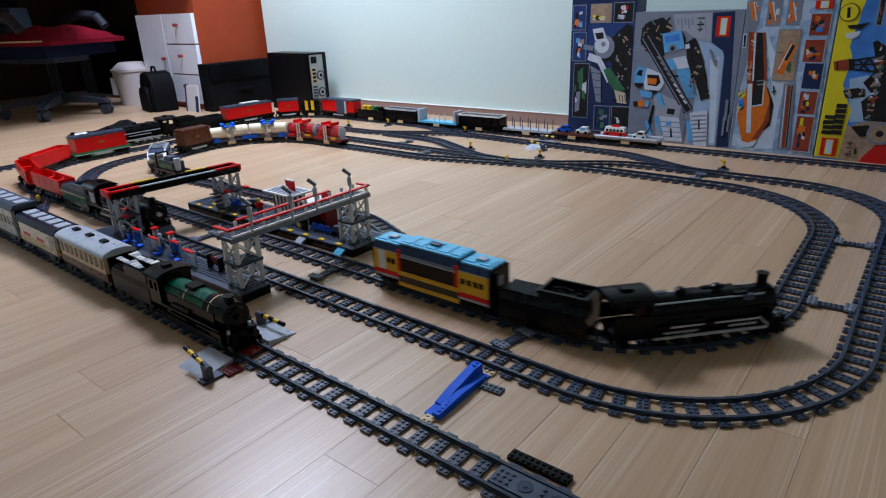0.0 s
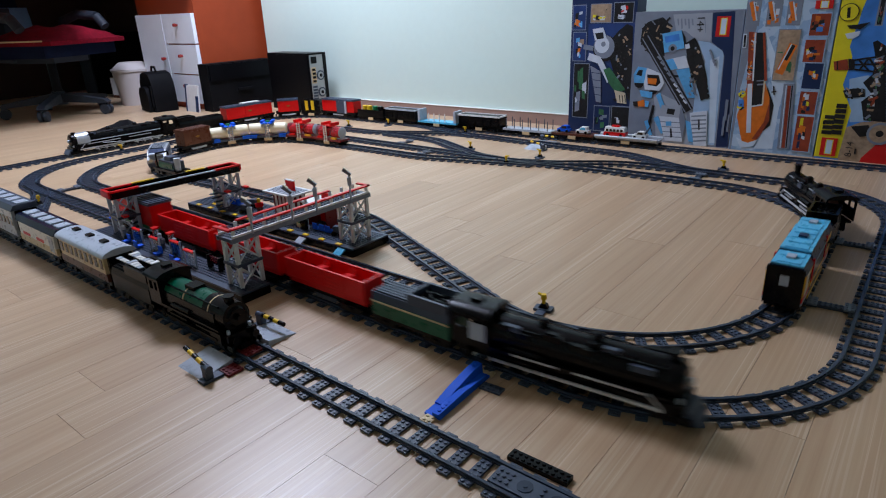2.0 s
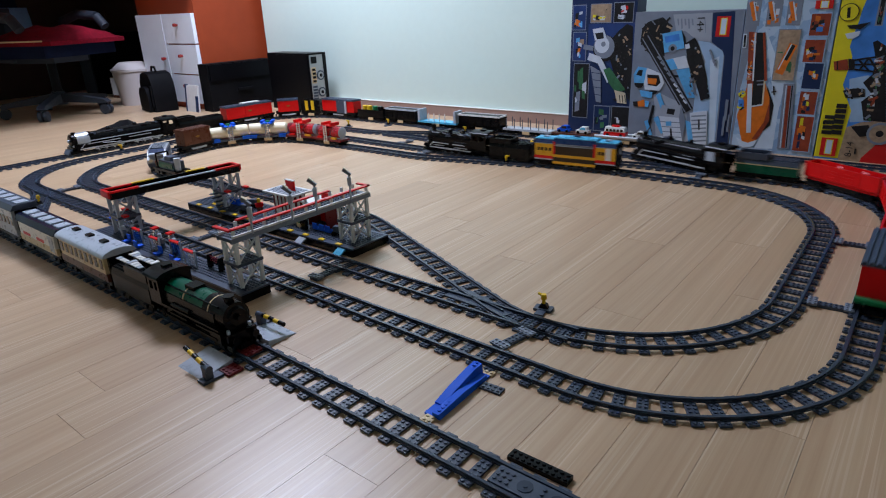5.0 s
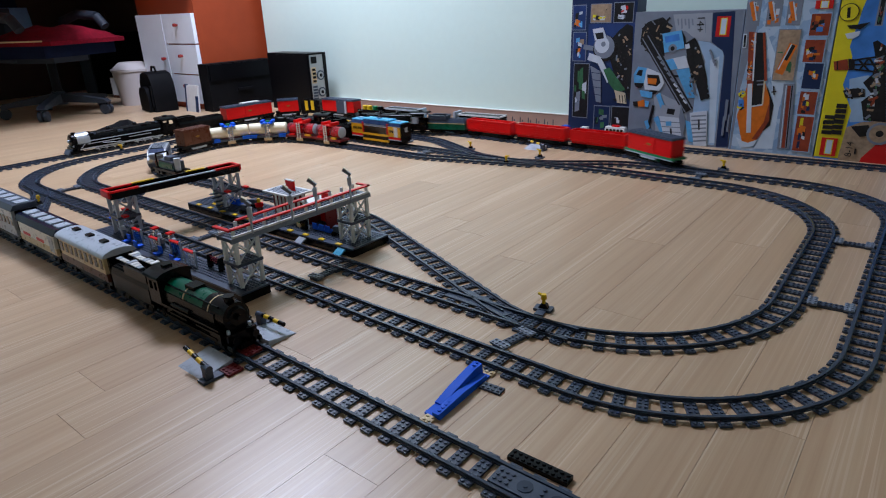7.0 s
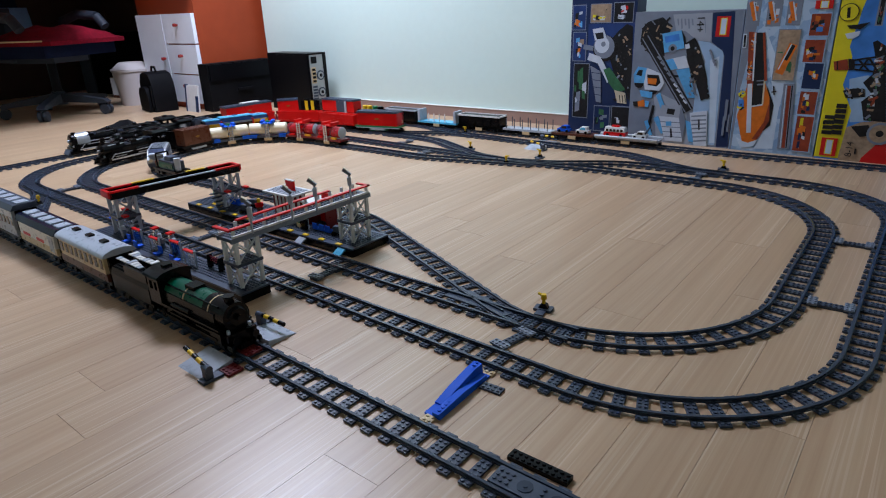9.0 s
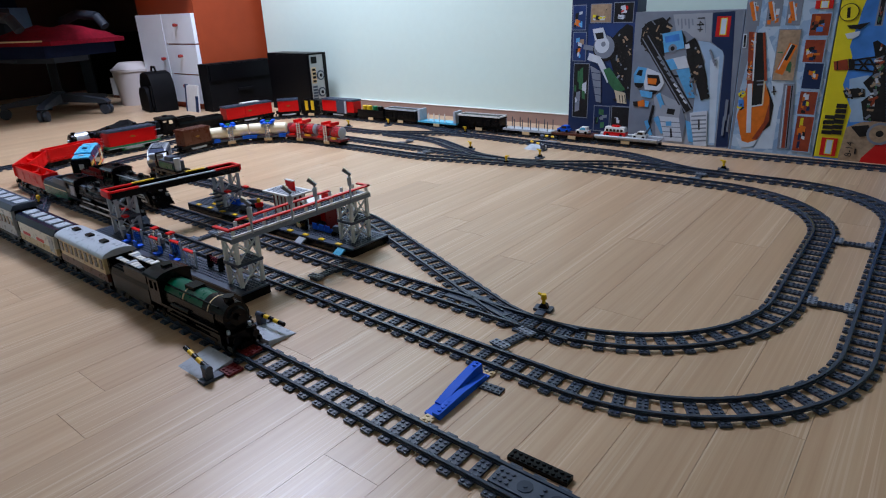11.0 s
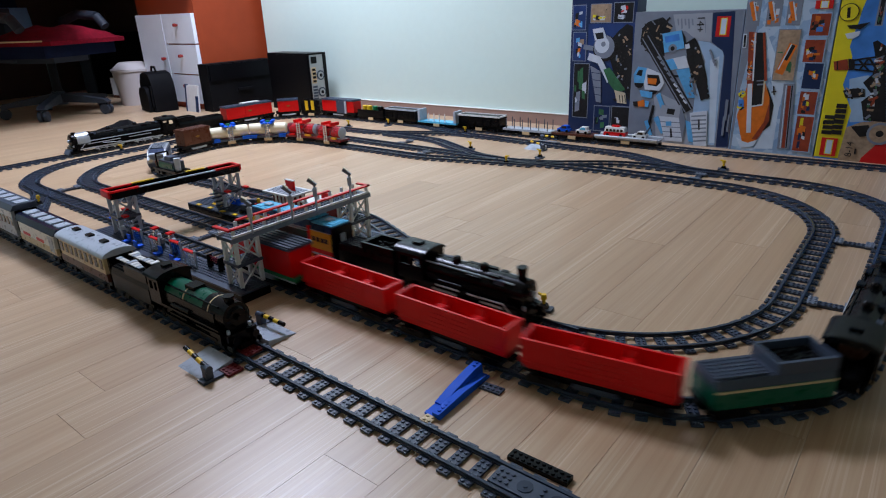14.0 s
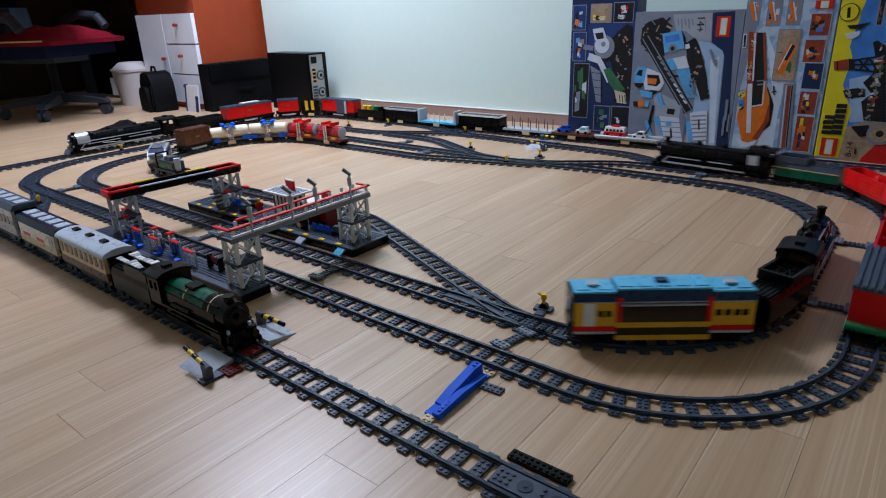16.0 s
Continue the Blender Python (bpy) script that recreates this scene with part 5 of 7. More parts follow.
level_crossing(-0.832, 0.481, -1, "toy level crossing with pale ramps and striped barriers")
level_crossing(-1.190, 2.100, 2, "toy level crossing with striped barriers by the boxes", False)


def signal(x, y, rz):
    t = thing("switch_stand", pose(x, y, 0, 0, 0, rz), "yellow toy switch stand on a dark base beside track", "toy signal", "switch stands")
    part("base_plate", Solid().box(-0.016, 0.016, -0.010, 0.010, 0, 0.0050).box(-0.008, 0.008, -0.028, -0.010, 0, 0.0040).soften(0.0005), DARK_GREY, t)
    part("lever_box", Solid().prism([(-0.009, 0.005), (0.009, 0.005), (0.006, 0.013), (-0.004, 0.013)], -0.005, 0.005), BLACK, t)
    part("lever", Solid().rod((0, 0, 0.012), (0, 0, 0.023), 0.0034, seg=8), YELLOW, t, "yellow lever")
    part("lever_knob", Solid().rod((0, 0, 0.022), (0, 0, 0.031), 0.0056, 0.0046, seg=12).rod((0, 0, 0.028), (-0.011, 0.002, 0.030), 0.0026, seg=8), YELLOW, t, "yellow knob")


for x, y, rz in ((-0.492, 0.884, 10), (-1.148, 1.775, 200), (-1.395, 1.905, 10), (-1.094, 1.910, 10), (-0.510, 2.050, 10), (-1.600, 2.150, 10), (-2.050, 2.145, 10), (-2.655, 1.165, 95), (-2.085, 0.640, 190), (-2.20, 2.03, 10)):
    signal(x, y, rz)


def spacer(x, y, rz, L):
    """Plates that tie two tracks together."""
    t = thing("track_spacer", pose(x, y, 0, 0, 0, rz), "dark grey link bar with pale clip plates between tracks", "toy plate", "track spacers")
    part("bar", Solid().box(-L / 2 + 0.012, L / 2 - 0.012, -0.008, 0.008, 0.0, 0.0056).soften(0.0004), DARK_GREY, t)
    part("stud_field", Solid().studs(-L / 2 + 0.016, L / 2 - 0.016, -0.008, 0.008, 0.0056), DARK_GREY, t)
    for sx in (-1, 1):
        c = sx * (L / 2 - 0.010)
        part("clip_plate", Solid().box(c - 0.008, c + 0.008, -0.016, 0.016, 0.0056, 0.0088).soften(0.0003).studs(c - 0.008, c + 0.008, -0.016, 0.016, 0.0088), CLIP, t, "pale grey clip plate")
        part("clip_base", Solid().box(c - 0.008, c + 0.008, -0.010, 0.010, 0.0, 0.0056), DARK_GREY, t)


spacer(-0.086, 1.168, 4, 0.076)
spacer(-0.093, 1.520, 2, 0.076)
spacer(-0.476, 0.757, 78, 0.080)
spacer(-0.946, 0.774, 92, 0.082)
spacer(-1.375, 0.755, 90, 0.072)
spacer(-2.190, 0.768, 90, 0.070)
spacer(-0.545, 1.908, 90, 0.078)
spacer(-1.500, 1.752, 90, 0.055)
spacer(-1.700, 1.875, 90, 0.070)


def loose_plates():
    t = thing("plate", pose(-0.290, 0.5205, 0), "black studded toy plate beside the track end", "toy plate", "loose plates")
    part("body", Solid().box(-0.040, 0.040, -0.008, 0.008, 0, 0.0064).soften(0.0004), BLACK, t)
    part("stud_field", Solid().studs(-0.040, 0.040, -0.008, 0.008, 0.0064), BLACK, t)
    t = thing("battery_cover", pose(-0.268, 0.4765, 0), "dark grey track end plate with round marks", "toy plate")
    part("body", Solid().box(-0.056, 0.066, -0.0150, 0.0150, 0.006, 0.0100).soften(0.0005), DARK_GREY, t)
    part("stud_field", Solid().studs(-0.056, -0.030, -0.012, 0.012, 0.0100).studs(0.0, 0.012, -0.012, 0.012, 0.0100).studs(0.040, 0.064, -0.012, 0.012, 0.0100), DARK_GREY, t)
    for x in (-0.015, 0.026):
        part("round_mark", Solid().rod((x, 0, 0.0100), (x, 0, 0.0110), 0.0095, seg=20).rod((x, 0, 0.0110), (x, 0, 0.0118), 0.0030, seg=10), RAIL, t)
    t = thing("plate", pose(-0.428, 0.624, 0, 0, 0, 4), "dark grey studded toy plate by the track", "toy plate", "loose plates")
    part("body", Solid().box(-0.017, 0.017, -0.008, 0.008, 0, 0.0034).soften(0.0003), DARK_GREY, t)
    part("stud_field", Solid().studs(-0.017, 0.017, -0.008, 0.008, 0.0034), DARK_GREY, t)
    # blue re-railing ramp
    t = thing("rail_ramp", pose(-0.459, 0.588, 0, 0, 0, 92), "blue toy re-railing ramp with tan tips", "toy ramp")
    part("slope", Solid().prism([(-0.040, 0.0035), (-0.040, 0.006), (-0.010, 0.013), (0.035, 0.020), (0.058, 0.021), (0.060, 0.0035)], -0.001, 0.013).soften(0.0012, 2), BLUE, t)
    part("slope", Solid().prism([(-0.066, 0.0035), (-0.066, 0.010), (-0.006, 0.012), (0.052, 0.008), (0.052, 0.0035)], -0.013, -0.002).soften(0.0012, 2), BLUE, t)
    part("base", Solid().box(-0.064, 0.060, -0.013, 0.013, 0, 0.0034), BLUE, t)
    part("tip", Solid().box(-0.080, -0.064, -0.008, 0.008, 0, 0.0034).studs(-0.08, -0.064, -0.008, 0.008, 0.0034), TAN, t, "tan tip plate")
    part("tip", Solid().box(0.060, 0.072, -0.016, 0.016, 0, 0.0034).studs(0.06, 0.072, -0.016, 0.016, 0.0034), TAN, t, "tan tip plate")
    part("stud_field", Solid().studs(-0.062, -0.03, -0.013, -0.003, 0.0100).studs(0.044, 0.058, 0.0, 0.012, 0.0205), BLUE, t)
    for x, y, mt in ((-1.930, 0.865, DARK_BLUE), (-1.720, 0.700, BLUE), (-1.700, 1.010, MID_GREEN)):
        t = thing("brick", pose(x, y, 0, 0, 0, 30), "small loose coloured toy brick beside the track", "toy brick", "loose bricks")
        part("body", Solid().box(-0.020, 0.020, -0.008, 0.008, 0, 0.0096).soften(0.0004), mt, t)
        part("stud_field", Solid().studs(-0.02, 0.02, -0.008, 0.008, 0.0096), mt, t)
    # switch motors and blades at the junction
    t = thing("switch_plate", pose(-0.600, 0.832, 0, 0, 0, 0), "dark grey smooth switch plate between the rails", "toy track")
    part("plate", Solid().prism([(-0.070, -0.010), (0.070, -0.016), (0.074, 0.006), (-0.040, 0.034), (-0.070, 0.030)], 0.0034, 0.0062, "z").soften(0.0003), DARK_GREY, t)
    part("blade", Solid().box(-0.06, 0.06, -0.0012, 0.0012, 0.0062, 0.0098, m=pose(0, 0.008, 0, 0, 0, -12)), RAIL, t)


loose_plates()


# ---- set boxes against the wall ----
def printed(name, cols, scale=60.0):
    """Busy printed picture: patches of the given inks, broken up by noise."""
    m = bpy.data.materials.new(name)
    t, n, l, b = nodes_of(m)
    tc = n.new("ShaderNodeTexCoord")
    nz = n.new("ShaderNodeTexNoise")
    nz.inputs["Scale"].default_value, nz.inputs["Detail"].default_value = scale * 0.7, 4
    l.new(tc.outputs["Object"], nz.inputs["Vector"])
    mix = n.new("ShaderNodeVectorMath")
    mix.operation = "MULTIPLY_ADD"
    l.new(nz.outputs["Color"], mix.inputs[0])
    mix.inputs[1].default_value = (0.03, 0.03, 0.03)
    l.new(tc.outputs["Object"], mix.inputs[2])
    vo = n.new("ShaderNodeTexVoronoi")
    vo.inputs["Scale"].default_value = scale
    l.new(mix.outputs[0], vo.inputs["Vector"])
    sep = n.new("ShaderNodeSeparateColor")
    l.new(vo.outputs["Color"], sep.inputs[0])
    ramp = n.new("ShaderNodeValToRGB")
    ramp.color_ramp.interpolation = "CONSTANT"
    e = ramp.color_ramp.elements
    while len(e) < len(cols):
        e.new(0.5)
    for k, c in enumerate(cols):
        e[k].position, e[k].color = k / len(cols), (*c, 1)
    l.new(sep.outputs[0], ramp.inputs[0])
    l.new(ramp.outputs[0], b.inputs["Base Color"])
    b.inputs["Roughness"].default_value = 0.32
    return m


def ink(name, c, vary=0.12, grain=25):
    return plain(name, c, 0.36, grain=grain, vary=vary, bump=0.0, spec=0.3)


P_NAVY, P_MIDBLUE, P_PALE = ink("navy_print", (0.010, 0.024, 0.080)), ink("mid_blue_print", (0.018, 0.045, 0.16), 0.3), ink("pale_blue_print", (0.30, 0.44, 0.62), 0.2)
P_STEEL, P_GREY, P_ICE = ink("steel_grey_print", (0.19, 0.22, 0.28), 0.15), ink("light_grey_print", (0.32, 0.35, 0.41), 0.1), ink("ice_print", (0.52, 0.62, 0.74), 0.12)
P_DARK, P_WHITE, P_AZURE = ink("dark_print", (0.012, 0.012, 0.014), 0.5, 130), ink("white_print", (0.55, 0.60, 0.68), 0.15), ink("azure_print", (0.10, 0.36, 0.66), 0.25, 60)
P_ORANGE, P_RED, P_YELLOW = ink("orange_print", (0.62, 0.15, 0.015), 0.25, 60), ink("red_print", (0.55, 0.012, 0.012)), ink("yellow_print", (0.70, 0.60, 0.02))
P_GREEN, P_SKY, P_SAND = ink("green_print", (0.035, 0.13, 0.06), 0.4, 80), ink("sky_print", (0.05, 0.20, 0.58), 0.35, 20), ink("sand_print", (0.34, 0.24, 0.16), 0.4, 80)
P_RUST, P_CREAM = ink("rust_print", (0.26, 0.045, 0.020), 0.3, 60), ink("cream_print", (0.56, 0.48, 0.34), 0.2)
PHOTO_BLUE = printed("water_photo_print", [(0.27, 0.40, 0.58), (0.33, 0.46, 0.62), (0.22, 0.34, 0.52), (0.40, 0.52, 0.66)], 45)


class SetBox:
    """A carton standing on end; the print lies on its front in shares of width and height."""

    def __init__(self, x0, x1, y0, depth, h, base, label):
        self.w, self.h, self.coats = x1 - x0, h, 0
        self.t = thing("set_box", pose(x0, y0, 0), label, "toy box", "boxes along the wall")
        part("carton", Solid().box(0, self.w, 0, depth, 0, h).soften(0.0015), base, self.t)

    def shape(self, name, pts, material, label=""):
        """One ink laid over those before it."""
        self.coats += 1
        pl = [(u * self.w, v * self.h) for u, v in pts]
        area = sum(a[0] * b[1] - b[0] * a[1] for a, b in zip(pl, pl[1:] + pl[:1]))
        if area < 0:
            pl = pl[::-1]
        return part(name, Solid().prism(pl, -0.00002 * self.coats - 0.0002, 0.0), material, self.t, label)

    def rect(self, name, u0, v0, u1, v1, material, label=""):
        return self.shape(name, [(u0, v0), (u1, v0), (u1, v1), (u0, v1)], material, label)

    def photo(self, u0, v0, u1, v1, ground, inks, seed, edge):
        """A framed small picture: a toy of stacked blocks and a head on a plain ground."""
        self.rect("photo_frame", u0 - 0.010, v0 - 0.006, u1 + 0.010, v1 + 0.006, edge, "thin picture frame")
        self.rect("photo", u0, v0, u1, v1, ground, "small printed picture")
        g = random.Random(seed)
        du, dv = u1 - u0, v1 - v0
        for k in range(9):
            a, c = g.uniform(0.04, 0.62), g.uniform(0.04, 0.70)
            e, h = g.uniform(0.12, 0.34), g.uniform(0.08, 0.26)
            s = g.uniform(-0.06, 0.06)
            q = [(a, c), (min(0.97, a + e), max(0.03, c + s)), (min(0.97, a + e), min(0.97, c + h + s)), (a, min(0.97, c + h))]
            self.shape("picture_block", [(u0 + x * du, v0 + y * dv) for x, y in q], inks[k % len(inks)])

    def bar(self, a, b, width, material, name="printed_beam"):
        ax, ay, bx, by = a[0] * self.w, a[1] * self.h, b[0] * self.w, b[1] * self.h
        d = max(1e-6, math.hypot(bx - ax, by - ay))
        nx, ny = -(by - ay) / d * width / 2, (bx - ax) / d * width / 2
        pts = [(ax + nx, ay + ny), (bx + nx, by + ny), (bx - nx, by - ny), (ax - nx, ay - ny)]
        return self.shape(name, [(x / self.w, y / self.h) for x, y in pts], material)

    def disc(self, u, v, r, material, name="printed_disc"):
        return self.shape(name, [(u + r * math.cos(a) / self.w, v + r * math.sin(a) / self.h) for a in [2 * math.pi * k / 20 for k in range(20)]], material)

    def words(self, text, u, v, size, turn, material):
        c = bpy.data.curves.new("age_mark", "FONT")
        c.body, c.size, c.extrude, c.align_x, c.align_y = text, size, 0.0002, "CENTER", "CENTER"
        tmp = bpy.data.objects.new("age_mark", c)
        me = bpy.data.meshes.new_from_object(tmp)
        bpy.data.objects.remove(tmp)
        me.materials.append(material)
        ob = new("age_mark", me)
        ob.parent = self.t
        ob.matrix_local = Matrix.Translation((u * self.w, -0.00002 * self.coats - 0.0006, v * self.h)) @ pose(0, 0, 0, 90, 0, 0) @ pose(0, 0, 0, 0, 0, turn)
        ob["label"] = "printed age mark"

    def logo(self, u0, v0, u1, v1):
        self.rect("logo_square", u0, v0, u1, v1, P_RED, "red square emblem")
        du, dv = u1 - u0, v1 - v0
        self.rect("logo_edge", u0 + du * 0.28, v0 + dv * 0.08, u1 - du * 0.24, v1 - dv * 0.08, P_YELLOW, "yellow outline")
        self.rect("logo_core", u0 + du * 0.34, v0 + dv * 0.12, u1 - du * 0.30, v1 - dv * 0.12, P_ICE, "white core")

    def scatter(self, u0, v0, u1, v1, count, inks, seed, lo, hi):
        """Small printed machine parts: short bars at mixed angles."""
        g = random.Random(seed)
        for k in range(count):
            u, v = g.uniform(u0, u1), g.uniform(v0, v1)
            a, d = g.uniform(0, math.pi), g.uniform(lo, hi)
            du, dv = math.cos(a) * d / self.w / 2, math.sin(a) * d / self.h / 2
            self.bar((u - du, v - dv), (u + du, v + dv), g.uniform(0.003, 0.008), g.choice(inks), "printed_detail")


def boxes():
    b = SetBox(-1.236, -0.968, 2.392, 0.085, 0.525, P_NAVY, "dark blue toy set box with small printed pictures")
    b.shape("night_sky", [(0.273, 0.819), (0.98, 0.826), (1, 0.554), (0.836, 0.431), (0.557, 0.55), (0.286, 0.547)], P_MIDBLUE)
    b.photo(0.023, 0.782, 0.223, 0.951, P_MIDBLUE, [P_DARK, P_ORANGE, P_WHITE, P_AZURE, P_SAND], 31, P_STEEL)
    b.photo(0.308, 0.832, 0.616, 0.955, P_SAND, [P_YELLOW, P_WHITE, P_DARK, P_SAND], 32, P_STEEL)
    b.photo(0.666, 0.831, 0.943, 0.96, P_DARK, [P_WHITE, P_RED, P_WHITE, P_STEEL], 33, P_STEEL)
    b.photo(0.042, 0.556, 0.243, 0.76, P_MIDBLUE, [P_DARK, P_ORANGE, P_WHITE, P_AZURE, P_SAND], 34, P_STEEL)
    b.photo(0.072, 0.127, 0.312, 0.531, P_DARK, [P_GREEN, P_WHITE, P_STEEL, P_GREEN], 35, P_STEEL)
    b.shape("printed_machine", [(0.621, 0.698), (0.746, 0.77), (0.866, 0.817), (0.956, 0.801), (1, 0.244), (0.899, 0.35), (0.722, 0.456), (0.643, 0.564)], P_DARK)
    b.scatter(0.712, 0.262, 0.945, 0.75, 60, [P_DARK, P_STEEL, P_DARK, P_SAND, P_DARK], 36, 0.006, 0.022)
    b.shape("printed_panel", [(0.335, 0.52), (0.505, 0.48), (0.533, 0.249), (0.456, 0.254)], P_STEEL)
    b.bar((0.355, 0.471), (0.507, 0.464), 0.0024, P_NAVY, "panel_line")
    b.bar((0.37, 0.418), (0.514, 0.411), 0.0024, P_NAVY, "panel_line")
    b.bar((0.385, 0.365), (0.52, 0.358), 0.0024, P_NAVY, "panel_line")
    b.bar((0.4, 0.311), (0.526, 0.304), 0.0024, P_NAVY, "panel_line")
    b.disc(0.551, 0.647, 0.0496, P_DARK, "printed_dome")
    b.disc(0.538, 0.658, 0.044, P_STEEL, "printed_dome")
    b.disc(0.507, 0.671, 0.0305, P_WHITE, "printed_dome")
    b.disc(0.527, 0.678, 0.0096, P_STEEL, "printed_eye")
    b.shape("printed_helmet", [(0.346, 0.783), (0.507, 0.795), (0.571, 0.718), (0.524, 0.695), (0.39, 0.706)], P_WHITE)
    b.shape("printed_visor", [(0.385, 0.754), (0.514, 0.762), (0.53, 0.719), (0.425, 0.711)], P_DARK)
    b.bar((0.213, 0.657), (0.366, 0.646), 0.0179, P_STEEL, "printed_arm")
    b.bar((0.297, 0.588), (0.49, 0.56), 0.0275, P_WHITE, "printed_arm")
    b.shape("printed_leg", [(0.421, 0.565), (0.509, 0.574), (0.676, 0.428), (0.62, 0.399)], P_WHITE)
    b.shape("printed_leg", [(0.549, 0.495), (0.644, 0.51), (0.91, 0.353), (0.762, 0.33), (0.641, 0.4)], P_GREEN)
    b.shape("printed_crate", [(0.736, 0.349), (0.908, 0.33), (0.939, 0.252), (0.796, 0.256)], P_CREAM)
    b.bar((0.823, 0.314), (0.842, 0.258), 0.0032, P_DARK, "crate_line")
    b.bar((0.864, 0.315), (0.883, 0.26), 0.0032, P_DARK, "crate_line")
    b.bar((0.904, 0.316), (0.924, 0.261), 0.0032, P_DARK, "crate_line")
    b.photo(0.439, 0.035, 0.681, 0.221, P_NAVY, [P_GREEN, P_DARK, P_STEEL], 37, P_STEEL)
    b.photo(0.722, 0.047, 0.987, 0.225, P_DARK, [P_DARK, P_STEEL, P_DARK, P_WHITE], 38, P_STEEL)

    b = SetBox(-0.962, -0.584, 2.366, 0.090, 0.470, P_STEEL, "grey and navy toy set box with blue machines printed")
    b.shape("light_field", [(0.367, 0.977), (0.722, 0.983), (0.733, 0.781), (0.609, 0.791), (0.496, 0.858), (0.408, 0.859)], P_GREY)
    b.shape("lower_field", [(0.239, 0.41), (0.568, 0.307), (0.645, 0), (0.307, 0)], P_GREY)
    b.shape("sky_field", [(0.618, 0.789), (0.73, 0.776), (0.856, 0.712), (0.864, 0.678), (0.878, 0.017), (0.644, 0), (0.645, 0.397), (0.708, 0.636)], P_PALE)
    b.shape("sky_streak", [(0.748, 0.65), (0.828, 0.678), (0.872, 0.034), (0.829, 0.03)], P_ICE)
    b.shape("navy_band", [(0.727, 0.983), (0.918, 0.99), (1, 0.012), (0.893, 0.006), (0.871, 0.678), (0.848, 0.718), (0.743, 0.779)], P_NAVY, "navy corner band")
    b.logo(0.769, 0.816, 0.89, 0.957)
    b.words("14+", 0.624, 0.906, 0.036, -90, P_DARK)
    b.bar((0.415, 0.946), (0.426, 0.899), 0.0053, P_STEEL, "text_bar")
    b.bar((0.448, 0.946), (0.462, 0.875), 0.0053, P_STEEL, "text_bar")
    b.bar((0.481, 0.945), (0.493, 0.899), 0.0053, P_STEEL, "text_bar")
    b.bar((0.514, 0.945), (0.529, 0.874), 0.0053, P_STEEL, "text_bar")
    b.bar((0.547, 0.944), (0.559, 0.898), 0.0053, P_STEEL, "text_bar")
    b.bar((0.658, 0.953), (0.683, 0.844), 0.0023, P_STEEL, "text_bar")
    b.shape("printed_gantry", [(0.066, 0.783), (0.078, 0.882), (0.127, 0.926), (0.27, 0.96), (0.372, 0.893), (0.31, 0.77), (0.318, 0.672), (0.151, 0.698)], P_DARK)
    b.scatter(0.09, 0.698, 0.344, 0.948, 46, [P_DARK, P_STEEL, P_DARK, P_SAND, P_DARK], 41, 0.006, 0.024)
    b.bar((0.109, 0.826), (0.6, 0.265), 0.0386, P_DARK, "printed_boom")
    b.bar((0.137, 0.826), (0.625, 0.281), 0.0039, P_STEEL, "boom_rail")
    b.bar((0.086, 0.805), (0.575, 0.249), 0.0039, P_STEEL, "boom_rail")
    b.bar((0.252, 0.671), (0.288, 0.646), 0.0069, P_STEEL, "boom_rung")
    b.bar((0.288, 0.63), (0.324, 0.605), 0.0069, P_STEEL, "boom_rung")
    b.bar((0.324, 0.59), (0.36, 0.565), 0.0069, P_STEEL, "boom_rung")
    b.bar((0.36, 0.549), (0.396, 0.524), 0.0069, P_STEEL, "boom_rung")
    b.bar((0.396, 0.508), (0.432, 0.484), 0.0069, P_STEEL, "boom_rung")
    b.bar((0.433, 0.468), (0.468, 0.443), 0.0069, P_WHITE, "boom_rung")
    b.bar((0.469, 0.427), (0.504, 0.403), 0.0069, P_WHITE, "boom_rung")
    b.bar((0.505, 0.387), (0.54, 0.362), 0.0069, P_WHITE, "boom_rung")
    b.bar((0.541, 0.346), (0.576, 0.322), 0.0069, P_WHITE, "boom_rung")
    b.shape("printed_cabin", [(0.28, 0.839), (0.46, 0.864), (0.505, 0.735), (0.315, 0.697)], P_AZURE)
    b.shape("cabin_side", [(0.46, 0.864), (0.502, 0.811), (0.515, 0.743), (0.505, 0.735)], P_DARK)
    b.shape("cabin_window", [(0.305, 0.818), (0.439, 0.838), (0.455, 0.791), (0.319, 0.772)], P_SKY)
    b.disc(0.391, 0.731, 0.0152, P_STEEL, "printed_disc")
    b.disc(0.391, 0.731, 0.0076, P_DARK, "printed_disc")
    b.shape("printed_panel", [(0.334, 0.644), (0.519, 0.68), (0.566, 0.592), (0.393, 0.571)], P_WHITE)
    b.shape("printed_panel", [(0.334, 0.644), (0.406, 0.656), (0.46, 0.581), (0.393, 0.571)], P_AZURE)
    b.bar((0.422, 0.525), (0.627, 0.53), 0.0076, P_DARK, "printed_tie")
    b.shape("printed_panel", [(0.443, 0.572), (0.566, 0.589), (0.649, 0.368), (0.578, 0.365)], P_AZURE)
    b.shape("printed_digger", [(0.508, 0.77), (0.589, 0.811), (0.641, 0.744), (0.698, 0.622), (0.742, 0.513), (0.764, 0.373), (0.708, 0.348), (0.642, 0.482), (0.547, 0.626)], P_DARK)
    b.disc(0.668, 0.635, 0.009, P_DARK, "digger_tooth")
    b.disc(0.681, 0.6, 0.009, P_DARK, "digger_tooth")
    b.disc(0.694, 0.564, 0.009, P_DARK, "digger_tooth")
    b.disc(0.707, 0.528, 0.009, P_DARK, "digger_tooth")
    b.disc(0.719, 0.492, 0.009, P_DARK, "digger_tooth")
    b.disc(0.732, 0.457, 0.009, P_DARK, "digger_tooth")
    b.disc(0.745, 0.421, 0.0091, P_DARK, "digger_tooth")
    b.disc(0.758, 0.384, 0.0091, P_DARK, "digger_tooth")
